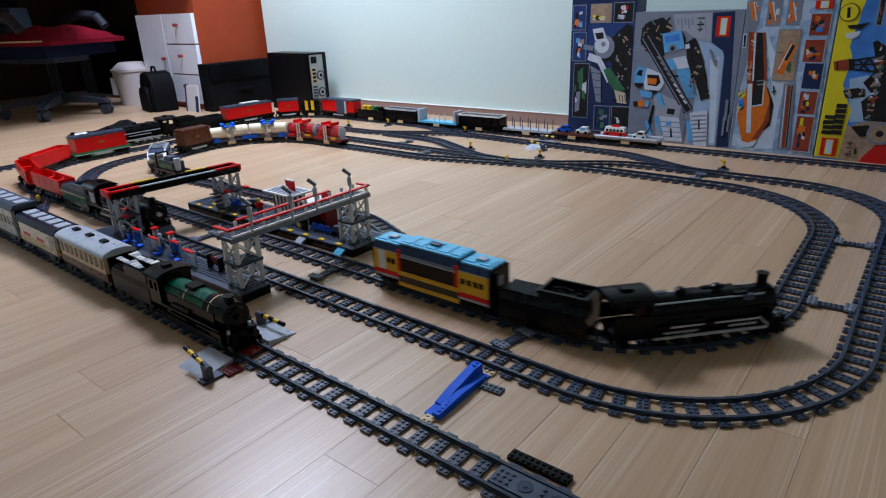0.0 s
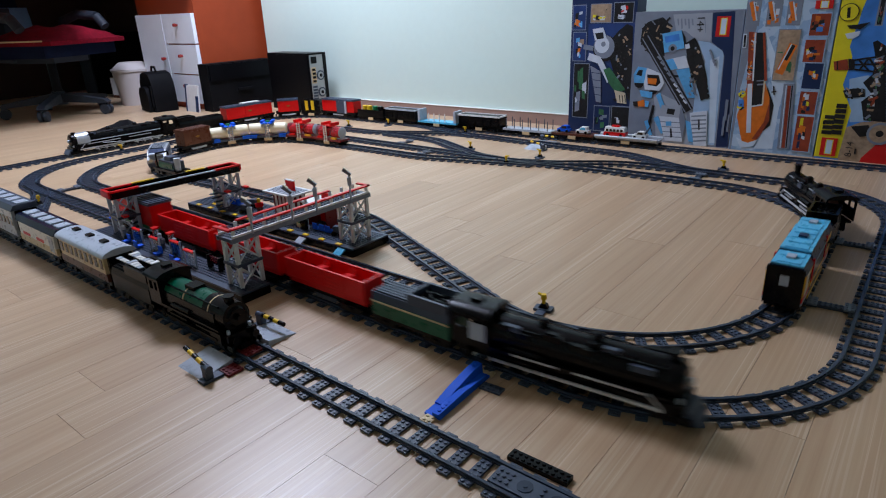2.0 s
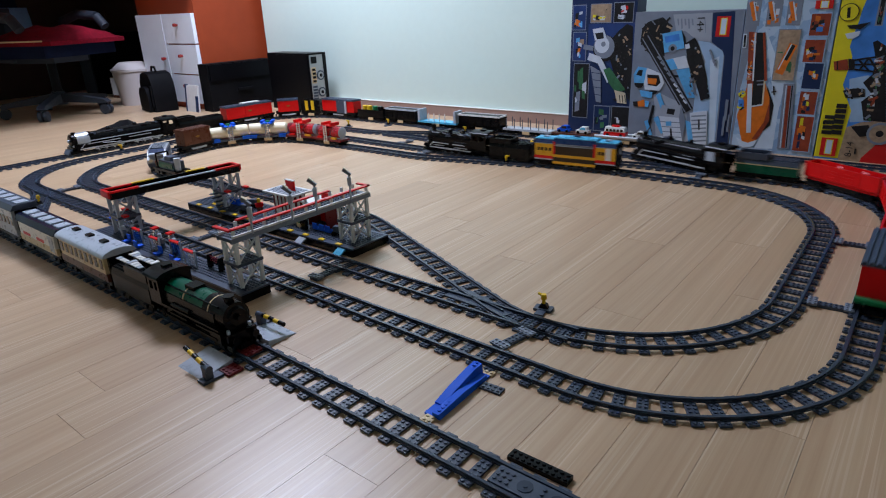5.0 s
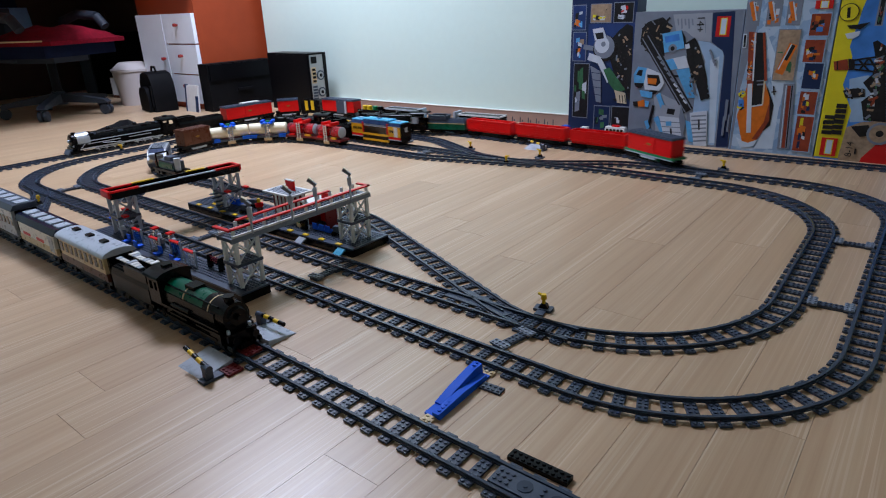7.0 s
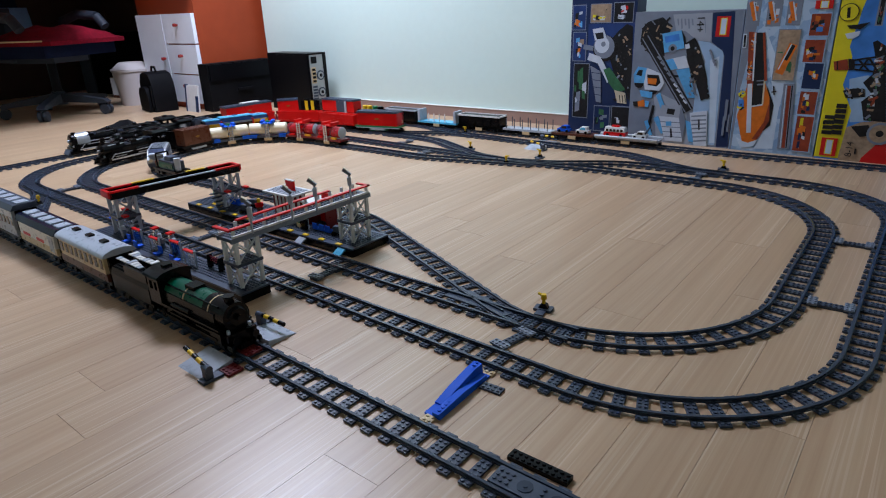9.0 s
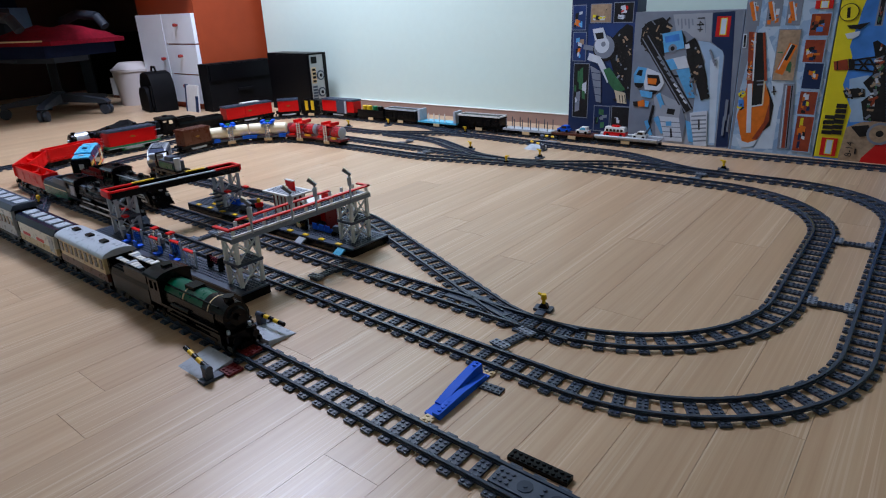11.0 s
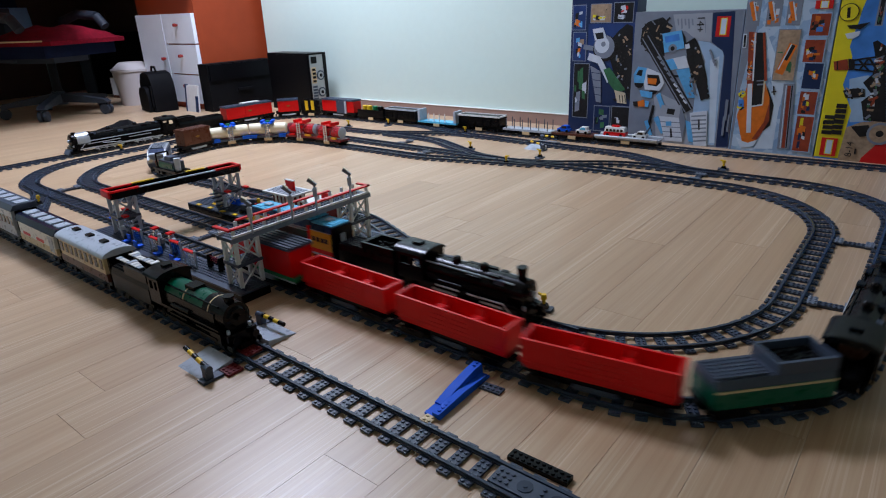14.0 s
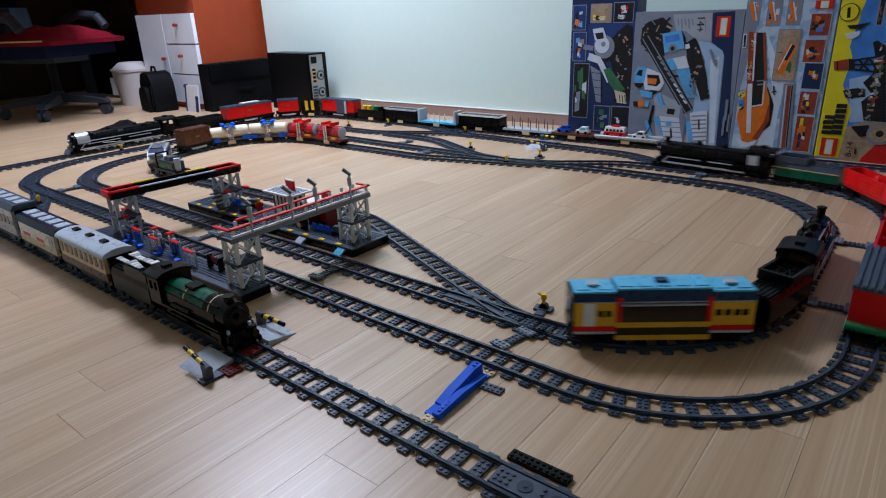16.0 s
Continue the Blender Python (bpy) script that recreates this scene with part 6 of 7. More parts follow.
    b.scatter(0.583, 0.394, 0.67, 0.784, 34, [P_DARK, P_STEEL, P_DARK, P_SAND, P_DARK], 42, 0.005, 0.016)
    b.bar((0.511, 0.743), (0.549, 0.751), 0.0167, P_WHITE, "printed_panel")
    b.disc(0.088, 0.464, 0.0187, P_DARK, "printed_wheel")
    b.disc(0.239, 0.41, 0.0155, P_DARK, "printed_wheel")
    b.shape("printed_truck", [(0.121, 0.524), (0.163, 0.58), (0.3, 0.54), (0.341, 0.472), (0.3, 0.409), (0.15, 0.413)], P_WHITE)
    b.shape("truck_bed", [(0.164, 0.532), (0.283, 0.528), (0.304, 0.471), (0.27, 0.441), (0.177, 0.449)], P_DARK)
    b.shape("truck_load", [(0.171, 0.503), (0.267, 0.502), (0.261, 0.455), (0.176, 0.461)], P_ORANGE)
    b.shape("truck_cab", [(0.023, 0.529), (0.066, 0.589), (0.156, 0.58), (0.137, 0.463), (0.035, 0.462)], P_AZURE)
    b.shape("truck_window", [(0.049, 0.525), (0.078, 0.567), (0.117, 0.562), (0.108, 0.516)], P_DARK)
    b.shape("printed_loader", [(0.1, 0.405), (0.233, 0.395), (0.227, 0.347), (0.119, 0.357)], P_AZURE)
    b.shape("toy_figure_print", [(0.084, 0.314), (0.151, 0.332), (0.168, 0.278), (0.097, 0.275)], P_ORANGE)
    b.shape("toy_figure_print", [(0.161, 0.323), (0.205, 0.319), (0.196, 0.274), (0.166, 0.278)], P_AZURE)
    b.shape("toy_figure_print", [(0.038, 0.311), (0.081, 0.317), (0.089, 0.274), (0.045, 0.278)], P_DARK)
    b.bar((0.29, 0.382), (0.377, 0.231), 0.017, P_AZURE, "printed_conveyor")
    b.bar((0.285, 0.2), (0.376, 0.079), 0.0186, P_AZURE, "printed_conveyor")
    b.bar((0.252, 0.291), (0.214, 0.106), 0.0093, P_DARK, "printed_conveyor")
    b.bar((0.188, 0.166), (0.249, 0.047), 0.014, P_AZURE, "printed_conveyor")
    b.shape("crate_top", [(0.339, 0.299), (0.526, 0.305), (0.518, 0.207), (0.319, 0.211)], P_GREY)
    b.shape("crate_hatch", [(0.398, 0.275), (0.473, 0.273), (0.467, 0.228), (0.392, 0.233)], P_DARK)
    b.shape("crate_front", [(0.319, 0.211), (0.518, 0.207), (0.572, 0.019), (0.398, 0.018)], P_WHITE)
    b.shape("crate_side", [(0.526, 0.305), (0.587, 0.188), (0.572, 0.019), (0.518, 0.207)], P_STEEL)
    b.bar((0.339, 0.167), (0.53, 0.169), 0.0031, P_STEEL, "crate_line")
    b.bar((0.355, 0.128), (0.541, 0.131), 0.0031, P_STEEL, "crate_line")
    b.bar((0.371, 0.089), (0.551, 0.093), 0.0031, P_STEEL, "crate_line")
    b.bar((0.387, 0.051), (0.561, 0.055), 0.0031, P_STEEL, "crate_line")
    b.shape("crate_label", [(0.392, 0.171), (0.448, 0.175), (0.452, 0.14), (0.396, 0.137)], P_AZURE)
    b.bar((0.447, 0.119), (0.463, 0.047), 0.0069, P_DARK, "text_bar")
    b.shape("printed_tower", [(0.615, 0.251), (0.778, 0.277), (0.806, 0.005), (0.685, 0)], P_WHITE)
    b.bar((0.636, 0.226), (0.772, 0.24), 0.0053, P_STEEL, "tower_line")
    b.bar((0.64, 0.194), (0.777, 0.208), 0.0053, P_STEEL, "tower_line")
    b.bar((0.644, 0.162), (0.781, 0.177), 0.0053, P_STEEL, "tower_line")
    b.bar((0.649, 0.13), (0.786, 0.145), 0.0053, P_STEEL, "tower_line")
    b.bar((0.653, 0.097), (0.79, 0.113), 0.0054, P_STEEL, "tower_line")
    b.bar((0.657, 0.065), (0.795, 0.081), 0.0054, P_STEEL, "tower_line")
    b.bar((0.662, 0.032), (0.799, 0.049), 0.0054, P_STEEL, "tower_line")
    b.bar((0.71, 0.206), (0.721, 0.126), 0.0053, P_DARK, "text_bar")
    b.shape("printed_panel", [(0.583, 0.191), (0.635, 0.179), (0.681, 0.025), (0.631, 0.03)], P_AZURE)
    b.bar((0.945, 0.367), (0.948, 0.213), 0.009, P_STEEL, "navy_reflection")
    b.bar((0.937, 0.241), (0.939, 0.097), 0.0075, P_STEEL, "navy_reflection")
    b.bar((0.979, 0.257), (0.978, 0.129), 0.006, P_STEEL, "navy_reflection")
    b.bar((0.738, 0.724), (0.805, 0.61), 0.0068, P_STEEL, "printed_bird")
    b.bar((0.776, 0.637), (0.807, 0.653), 0.0045, P_STEEL, "printed_bird")

    b = SetBox(-0.580, -0.313, 2.362, 0.090, 0.560, P_PALE, "light blue toy set box with an orange boat printed")
    b.shape("water_field", [(0, 0.892), (0.992, 0.875), (1, 0.008), (0.011, 0)], PHOTO_BLUE)
    b.shape("water_glare", [(0.25, 0.733), (0.566, 0.426), (0.535, 0.248), (0.535, 0.029), (0.312, 0.018), (0.451, 0.199), (0.454, 0.335)], P_ICE)
    b.shape("sea_shade", [(0, 0.892), (0.15, 0.744), (0.05, 0.382), (0.033, 0.004), (0.01, 0.003)], P_STEEL)
    b.photo(0.044, 0.749, 0.16, 0.889, P_STEEL, [P_ORANGE, P_WHITE, P_DARK, P_ORANGE], 51, P_STEEL)
    b.photo(0.252, 0.747, 0.399, 0.885, P_STEEL, [P_ORANGE, P_WHITE, P_DARK, P_ORANGE], 52, P_STEEL)
    b.photo(0.473, 0.752, 0.613, 0.881, P_STEEL, [P_ORANGE, P_WHITE, P_DARK, P_ORANGE], 53, P_STEEL)
    b.bar((0.046, 0.88), (0.115, 0.776), 0.0118, P_ORANGE, "boat_picture")
    b.bar((0.077, 0.88), (0.137, 0.775), 0.0044, P_WHITE, "boat_picture")
    b.bar((0.26, 0.877), (0.329, 0.774), 0.0118, P_ORANGE, "boat_picture")
    b.bar((0.29, 0.877), (0.35, 0.774), 0.0044, P_WHITE, "boat_picture")
    b.bar((0.488, 0.873), (0.556, 0.772), 0.0117, P_ORANGE, "boat_picture")
    b.bar((0.516, 0.873), (0.577, 0.772), 0.0044, P_WHITE, "boat_picture")
    b.shape("hull_shadow", [(0.37, 0.4), (0.474, 0.291), (0.467, 0.168), (0.334, 0.102), (0.396, 0.197)], P_DARK)
    b.shape("printed_hull", [(0.053, 0.214), (0.094, 0.303), (0.123, 0.383), (0.154, 0.431), (0.327, 0.434), (0.413, 0.334), (0.449, 0.199), (0.341, 0.076), (0.233, 0.052), (0.156, 0.058)], P_ORANGE)
    b.shape("hull_shade", [(0.341, 0.076), (0.449, 0.199), (0.42, 0.312), (0.388, 0.186), (0.272, 0.076)], P_RUST)
    b.shape("printed_deck", [(0.067, 0.712), (0.16, 0.71), (0.221, 0.419), (0.129, 0.384)], P_RUST)
    b.scatter(0.139, 0.429, 0.136, 0.702, 26, [P_ORANGE, P_DARK, P_WHITE, P_SAND, P_ORANGE], 54, 0.006, 0.02)
    b.shape("printed_bridge", [(0.16, 0.708), (0.238, 0.708), (0.327, 0.432), (0.34, 0.296), (0.215, 0.281)], P_DARK)
    b.bar((0.246, 0.408), (0.32, 0.412), 0.0052, P_STEEL, "bridge_line")
    b.bar((0.235, 0.43), (0.318, 0.434), 0.0037, P_STEEL, "bridge_line")
    b.bar((0.242, 0.708), (0.34, 0.432), 0.0074, P_RUST, "printed_rail")
    b.bar((0.143, 0.708), (0.191, 0.43), 0.0052, P_WHITE, "printed_rail")
    b.bar((0.16, 0.412), (0.225, 0.115), 0.0148, P_WHITE, "printed_rail")
    b.bar((0.327, 0.432), (0.342, 0.291), 0.0052, P_CREAM, "printed_rail")
    b.bar((0.342, 0.291), (0.211, 0.276), 0.0052, P_WHITE, "printed_rail")
    b.disc(0.082, 0.348, 0.0119, P_YELLOW, "toy_figure_print")
    b.shape("toy_figure_print", [(0.046, 0.313), (0.114, 0.315), (0.13, 0.258), (0.066, 0.256)], P_SKY)
    b.scatter(0.061, 0.256, 0.117, 0.372, 10, [P_DARK, P_YELLOW, P_SKY], 55, 0.006, 0.016)
    b.shape("bow_spray", [(0.08, 0.079), (0.161, 0.059), (0.233, 0.052), (0.341, 0.076), (0.307, 0.035), (0.149, 0.016)], P_ICE)
    b.bar((0.026, 0.702), (0.035, 0.621), 0.0118, P_WHITE, "text_bar")
    b.bar((0.028, 0.695), (0.035, 0.626), 0.0067, P_DARK, "text_bar")
    b.bar((0.44, 0.403), (0.46, 0.352), 0.0037, P_DARK, "printed_anchor")
    b.bar((0.425, 0.368), (0.479, 0.373), 0.0037, P_DARK, "printed_anchor")
    b.photo(0.416, 0.44, 0.646, 0.721, P_SAND, [P_SAND, P_GREEN, P_SAND], 56, P_STEEL)
    b.bar((0.476, 0.476), (0.591, 0.644), 0.025, P_ORANGE, "boat_picture")
    b.bar((0.526, 0.554), (0.593, 0.638), 0.0117, P_DARK, "boat_picture")
    b.bar((0.462, 0.5), (0.571, 0.644), 0.0037, P_WHITE, "boat_picture")
    b.shape("side_strip", [(0.551, 0.42), (0.676, 0.422), (0.73, 0.036), (0.589, 0.032)], P_STEEL)
    b.bar((0.617, 0.41), (0.659, 0.041), 0.0103, P_RUST, "strip_line")
    b.bar((0.583, 0.41), (0.625, 0.039), 0.0029, P_ICE, "strip_line")
    b.bar((0.65, 0.411), (0.693, 0.043), 0.0037, P_DARK, "strip_line")
    b.photo(0.736, 0.69, 0.937, 0.806, P_RUST, [P_DARK, P_ORANGE, P_SKY, P_DARK], 57, P_PALE)
    b.photo(0.715, 0.545, 0.924, 0.667, P_RUST, [P_DARK, P_WHITE, P_ORANGE, P_NAVY, P_YELLOW], 58, P_PALE)
    b.photo(0.75, 0.397, 0.948, 0.539, P_NAVY, [P_DARK, P_WHITE, P_ORANGE, P_NAVY, P_YELLOW], 59, P_PALE)
    b.photo(0.752, 0.25, 0.939, 0.38, P_RUST, [P_DARK, P_WHITE, P_ORANGE, P_NAVY, P_YELLOW], 60, P_PALE)
    b.photo(0.762, 0.031, 0.946, 0.237, P_RUST, [P_DARK, P_WHITE, P_ORANGE, P_NAVY, P_YELLOW], 61, P_PALE)
    b.logo(0.755, 0.832, 0.936, 0.876)

    b = SetBox(-0.309, 0.150, 2.360, 0.090, 0.560, P_SKY, "yellow-edged toy set box with a desert scene printed")
    b.shape("sky_field", [(0, 0.875), (0.244, 0.868), (0.387, 0.234), (0.134, 0.218)], P_SKY)
    b.shape("sky_glow", [(0.128, 0.459), (0.232, 0.482), (0.346, 0.416), (0.385, 0.244), (0.179, 0.221)], P_PALE)
    b.shape("ground_field", [(0.132, 0.175), (0.244, 0.225), (0.385, 0.244), (0.441, 0), (0.153, 0)], P_SAND)
    b.shape("red_ground", [(0.288, 0.024), (0.358, 0.106), (0.41, 0.131), (0.441, 0), (0.284, 0)], P_RED)
    b.shape("yellow_edge", [(0, 0.875), (0.139, 0.871), (0.124, 0.814), (0.12, 0.765), (0.102, 0.689), (0.095, 0.63), (0.12, 0.58), (0.114, 0.528), (0.097, 0.427), (0.135, 0.356), (0.176, 0.284), (0.165, 0.188), (0.158, 0.1), (0.149, 0.008), (0, 0.01)], P_YELLOW, "torn yellow edge")
    b.photo(0.22, 0.744, 0.244, 0.868, P_DARK, [P_STEEL, P_GREEN, P_RUST], 71, P_STEEL)
    b.shape("printed_town", [(0.22, 0.655), (0.244, 0.665), (0.296, 0.636), (0.387, 0.234), (0.258, 0.236), (0.222, 0.339), (0.273, 0.382), (0.211, 0.441), (0.254, 0.488), (0.257, 0.562)], P_DARK)
    b.scatter(0.269, 0.237, 0.293, 0.631, 60, [P_DARK, P_RUST, P_GREEN, P_STEEL, P_SAND, P_WHITE], 72, 0.006, 0.024)
    b.shape("printed_brush", [(0.104, 0.394), (0.161, 0.409), (0.228, 0.409), (0.238, 0.365), (0.128, 0.354)], P_DARK)
    b.scatter(0.116, 0.357, 0.221, 0.407, 14, [P_DARK, P_STEEL, P_DARK, P_SAND, P_DARK], 73, 0.006, 0.018)
    b.shape("water_tower", [(0.016, 0.551), (0.095, 0.566), (0.114, 0.508), (0.03, 0.504)], P_RUST)
    b.bar((0.037, 0.554), (0.049, 0.504), 0.0036, P_DARK, "tower_band")
    b.shape("tower_cap", [(0.099, 0.568), (0.137, 0.565), (0.148, 0.511), (0.116, 0.506)], P_DARK)
    b.bar((0.138, 0.561), (0.273, 0.582), 0.0051, P_DARK, "tower_strut")
    b.bar((0.148, 0.511), (0.291, 0.5), 0.0051, P_DARK, "tower_strut")
    b.bar((0.143, 0.536), (0.282, 0.543), 0.0051, P_DARK, "tower_strut")
    b.bar((0.161, 0.563), (0.232, 0.504), 0.0051, P_DARK, "tower_strut")
    b.bar((0.173, 0.505), (0.217, 0.574), 0.0051, P_DARK, "tower_strut")
    b.bar((0.217, 0.574), (0.28, 0.504), 0.0051, P_DARK, "tower_strut")
    b.shape("printed_horse", [(0.054, 0.699), (0.139, 0.714), (0.134, 0.689), (0.105, 0.674), (0.07, 0.674)], P_WHITE)
    b.shape("printed_rider", [(0.056, 0.743), (0.111, 0.746), (0.184, 0.758), (0.137, 0.722), (0.073, 0.725)], P_DARK)
    b.shape("printed_cannon", [(0.192, 0.198), (0.293, 0.213), (0.325, 0.156), (0.255, 0.143)], P_DARK)
    b.disc(0.366, 0.168, 0.035, P_STEEL, "printed_wheel")
    b.disc(0.366, 0.168, 0.0277, P_SAND, "printed_wheel")
    b.disc(0.366, 0.168, 0.0102, P_DARK, "printed_wheel")
    b.bar((0.058, 0.254), (0.058, 0.233), 0.0292, P_DARK, "title_block")
    b.bar((0.056, 0.225), (0.057, 0.203), 0.0293, P_DARK, "title_block")
    b.bar((0.055, 0.195), (0.055, 0.174), 0.0293, P_DARK, "title_block")
    b.bar((0.053, 0.166), (0.053, 0.144), 0.0293, P_DARK, "title_block")
    b.bar((0.115, 0.321), (0.115, 0.298), 0.0291, P_DARK, "title_block")
    b.bar((0.114, 0.292), (0.115, 0.268), 0.0292, P_DARK, "title_block")
    b.bar((0.114, 0.262), (0.114, 0.238), 0.0292, P_DARK, "title_block")
    b.bar((0.113, 0.232), (0.113, 0.208), 0.0292, P_DARK, "title_block")
    b.bar((0.112, 0.201), (0.113, 0.178), 0.0293, P_DARK, "title_block")
    b.bar((0.112, 0.171), (0.112, 0.147), 0.0293, P_DARK, "title_block")
    b.bar((0.028, 0.22), (0.028, 0.2), 0.0073, P_DARK, "title_block")
    b.logo(0.032, 0.02, 0.131, 0.124)
    b.words("8-14", 0.21, 0.069, 0.027, 90, P_DARK)
    b.bar((0.245, 0.075), (0.248, 0.042), 0.0044, P_DARK, "text_bar")
    b.disc(0.055, 0.81, 0.026, P_DARK, "printed_oval")
    b.disc(0.055, 0.81, 0.0238, P_YELLOW, "printed_oval")
    b.bar((0.049, 0.835), (0.056, 0.782), 0.0087, P_DARK, "text_bar")


boxes()


# ---- desk side of the room ----
ORANGE_WOOD = plain("orange_brown_veneer", (0.33, 0.052, 0.016), 0.5, grain=14, vary=0.10, spec=0.2)
DARK_WOOD = plain("dark_brown_veneer", (0.045, 0.018, 0.012), 0.5, grain=14, vary=0.2)
PAINT = plain("white_lacquer", (0.80, 0.83, 0.90), 0.35, grain=20, vary=0.03)
CLOTH_RED = plain("red_cushion_cloth", (0.16, 0.005, 0.014), 0.9, grain=70, vary=0.5, bump=0.5, spec=0.08)
CLOTH_NAVY = plain("navy_seat_cloth", (0.008, 0.014, 0.040), 0.9, grain=200, vary=0.25, bump=0.4, spec=0.08)
MESH_BLUE = plain("pale_blue_cover", (0.16, 0.30, 0.48), 0.7, grain=60, vary=0.15)
GREY_PLASTIC = plain("grey_moulded_plastic", (0.030, 0.036, 0.048), 0.5, grain=50, spec=0.25)
BLACK_NYLON = plain("black_nylon", (0.004, 0.004, 0.005), 0.65, grain=140, vary=0.3, bump=0.4, spec=0.10)
BLACK_GLOSS = plain("black_gloss_case", (0.003, 0.003, 0.004), 0.35, grain=30, vary=0.2, spec=0.12)
STEEL = plain("bare_steel", (0.42, 0.43, 0.44), 0.38, metal=0.8, grain=40)
BIN = plain("white_bin_plastic", (0.50, 0.45, 0.43), 0.45, grain=30, vary=0.04)
KNOB = plain("red_knob_lacquer", (0.30, 0.018, 0.016), 0.35, grain=40)
PAPER = plain("paper", (0.62, 0.62, 0.62), 0.8)


def desk():
    t = thing("desk", pose(-4.02, 2.03, 0), "orange-brown desk with white pedestal fronts and red knobs", "desk")
    w, d = 0.634, 0.49
    part("pedestal", Solid().box(0, w, 0.012, d, 0, 0.715).soften(0.002), ORANGE_WOOD, t, "orange-brown carcass")
    # slabs reaching forward are added out of view to shade chair and floor
    part("desktop_and_shade_slab", Solid().box(-1.45, w + 0.02, -0.06, d + 0.05, 0.715, 0.745).box(-1.45, 0.58, -1.50, -0.42, 0.715, 0.745).box(-1.45, -0.02, -0.4205, -0.0605, 0.715, 0.745).soften(0.003), ORANGE_WOOD, t)
    part("back_panel", Solid().box(-1.40, 0.0, d - 0.04, d - 0.02, 0.10, 0.715), DARK_WOOD, t, "dark back panel")
    # end panel carried forward to keep the pale wall beyond dark
    part("end_panel", Solid().box(-1.42, -1.40, -1.0, d, 0, 0.715), DARK_WOOD, t)
    part("kick_rail", Solid().box(-1.40, 0.0, d - 0.10, d - 0.06, 0.0, 0.09), DARK_WOOD, t)
    def front(name, x0, x1, z0, z1):
        f = part(name, Solid().box(x0, x1, -0.010, 0.012, z0, z1).soften(0.004, 2), PAINT, t, "white front")
        return f
    def knob(f, x, z):
        part("knob", Solid().rod((x, -0.010, z), (x, -0.020, z), 0.007, seg=10).rod((x, -0.020, z), (x, -0.034, z), 0.0095, 0.009, 14), KNOB, f, "red knob")
    f = front("door", 0.004, 0.302, 0.035, 0.535)
    knob(f, 0.275, 0.285)
    for z0, z1 in ((0.035, 0.195), (0.203, 0.365), (0.373, 0.535)):
        f = front("drawer", 0.312, 0.628, z0, z1)
        knob(f, 0.470, (z0 + z1) / 2 + 0.02)


desk()


def office_chair():
    t = thing("office_chair", pose(-4.12, 1.52, 0, 0, 0, 22), "dark grey office chair with navy seat on castors", "chair")
    for k in range(5):
        a = radians(72 * k + 10)
        leg = part("base_leg", Solid().prism([(0.03, 0.075), (0.03, 0.125), (0.29, 0.085), (0.31, 0.070), (0.29, 0.062)], -0.022, 0.022).soften(0.006, 2), GREY_PLASTIC, t)
        leg.matrix_local = pose(0, 0, 0, 0, 0, math.degrees(a))
        part("castor", Solid().rod((0.285, -0.024, 0.029), (0.285, -0.006, 0.029), 0.029, seg=16).rod((0.285, 0.006, 0.029), (0.285, 0.024, 0.029), 0.029, seg=16).box(0.270, 0.300, -0.006, 0.006, 0.03, 0.064), GREY_PLASTIC, leg)
    part("hub", Solid().rod((0, 0, 0.060), (0, 0, 0.135), 0.042, 0.036, 16), GREY_PLASTIC, t)
    part("gas_lift", Solid().rod((0, 0, 0.13), (0, 0, 0.32), 0.026, 0.024, 14), BLACK_GLOSS, t)
    part("seat_plate", Solid().box(-0.16, 0.16, -0.12, 0.12, 0.30, 0.335).soften(0.01, 2), GREY_PLASTIC, t)
    part("seat", Solid().box(-0.24, 0.25, -0.25, 0.25, 0.335, 0.40).soften(0.028, 3), CLOTH_NAVY, t, "navy padded seat")
    part("backrest", Solid().box(-0.315, -0.255, -0.23, 0.23, 0.44, 0.64, m=pose(0, 0, 0, 0, -7, 0)).soften(0.025, 3), MESH_BLUE, t, "pale blue covered backrest")
    part("back_support", Solid().box(-0.30, -0.24, -0.03, 0.03, 0.31, 0.60).soften(0.008, 2), GREY_PLASTIC, t)
    for sy in (-1, 1):
        pts = [(-0.10, 0.34), (-0.16, 0.44), (-0.14, 0.52), (-0.02, 0.555), (0.12, 0.54), (0.17, 0.48)]
        s = Solid()
        for a, b in zip(pts, pts[1:]):
            s.rod((a[0], sy * 0.29, a[1]), (b[0], sy * 0.29, b[1]), 0.027, seg=12)
        s.rod((-0.10, sy * 0.29, 0.34), (-0.10, sy * 0.14, 0.32), 0.018, seg=10)
        part("armrest", s, GREY_PLASTIC, t, "curved grey armrest")
    part("back_shell", Solid().box(-0.345, -0.315, -0.22, 0.22, 0.36, 0.74, m=pose(0, 0, 0, 0, -7, 0)).soften(0.012, 2), CLOTH_NAVY, t, "navy backrest shell")
    c = thing("cushion", pose(-4.06, 1.54, 0.40, 0, 0, 22), "red patterned cushion crumpled on the chair seat", "cushion")
    s = Solid().box(-0.26, 0.27, -0.27, 0.25, 0.0, 0.06)
    bmesh.ops.subdivide_edges(s.bm, edges=s.bm.edges[:], cuts=15, use_grid_fill=True)
    for v in s.bm.verts:
        fx, fy = min(1, abs(v.co.x - 0.005) / 0.265), min(1, abs(v.co.y + 0.01) / 0.26)
        puff = (1 - fx ** 4) * (1 - fy ** 4)
        fold = noise.noise(Vector((v.co.x * 5, v.co.y * 9, 1.5))) + 0.5 * noise.noise(Vector((v.co.x * 14, v.co.y * 14, 4)))
        top = v.co.z > 0.02
        v.co.z = (0.022 + 0.062 * puff + 0.040 * fold * puff) if top else 0.0
        edge = 0.035 * noise.noise(Vector((v.co.x * 7, v.co.y * 7, 9)))
        v.co.x *= 1 + edge
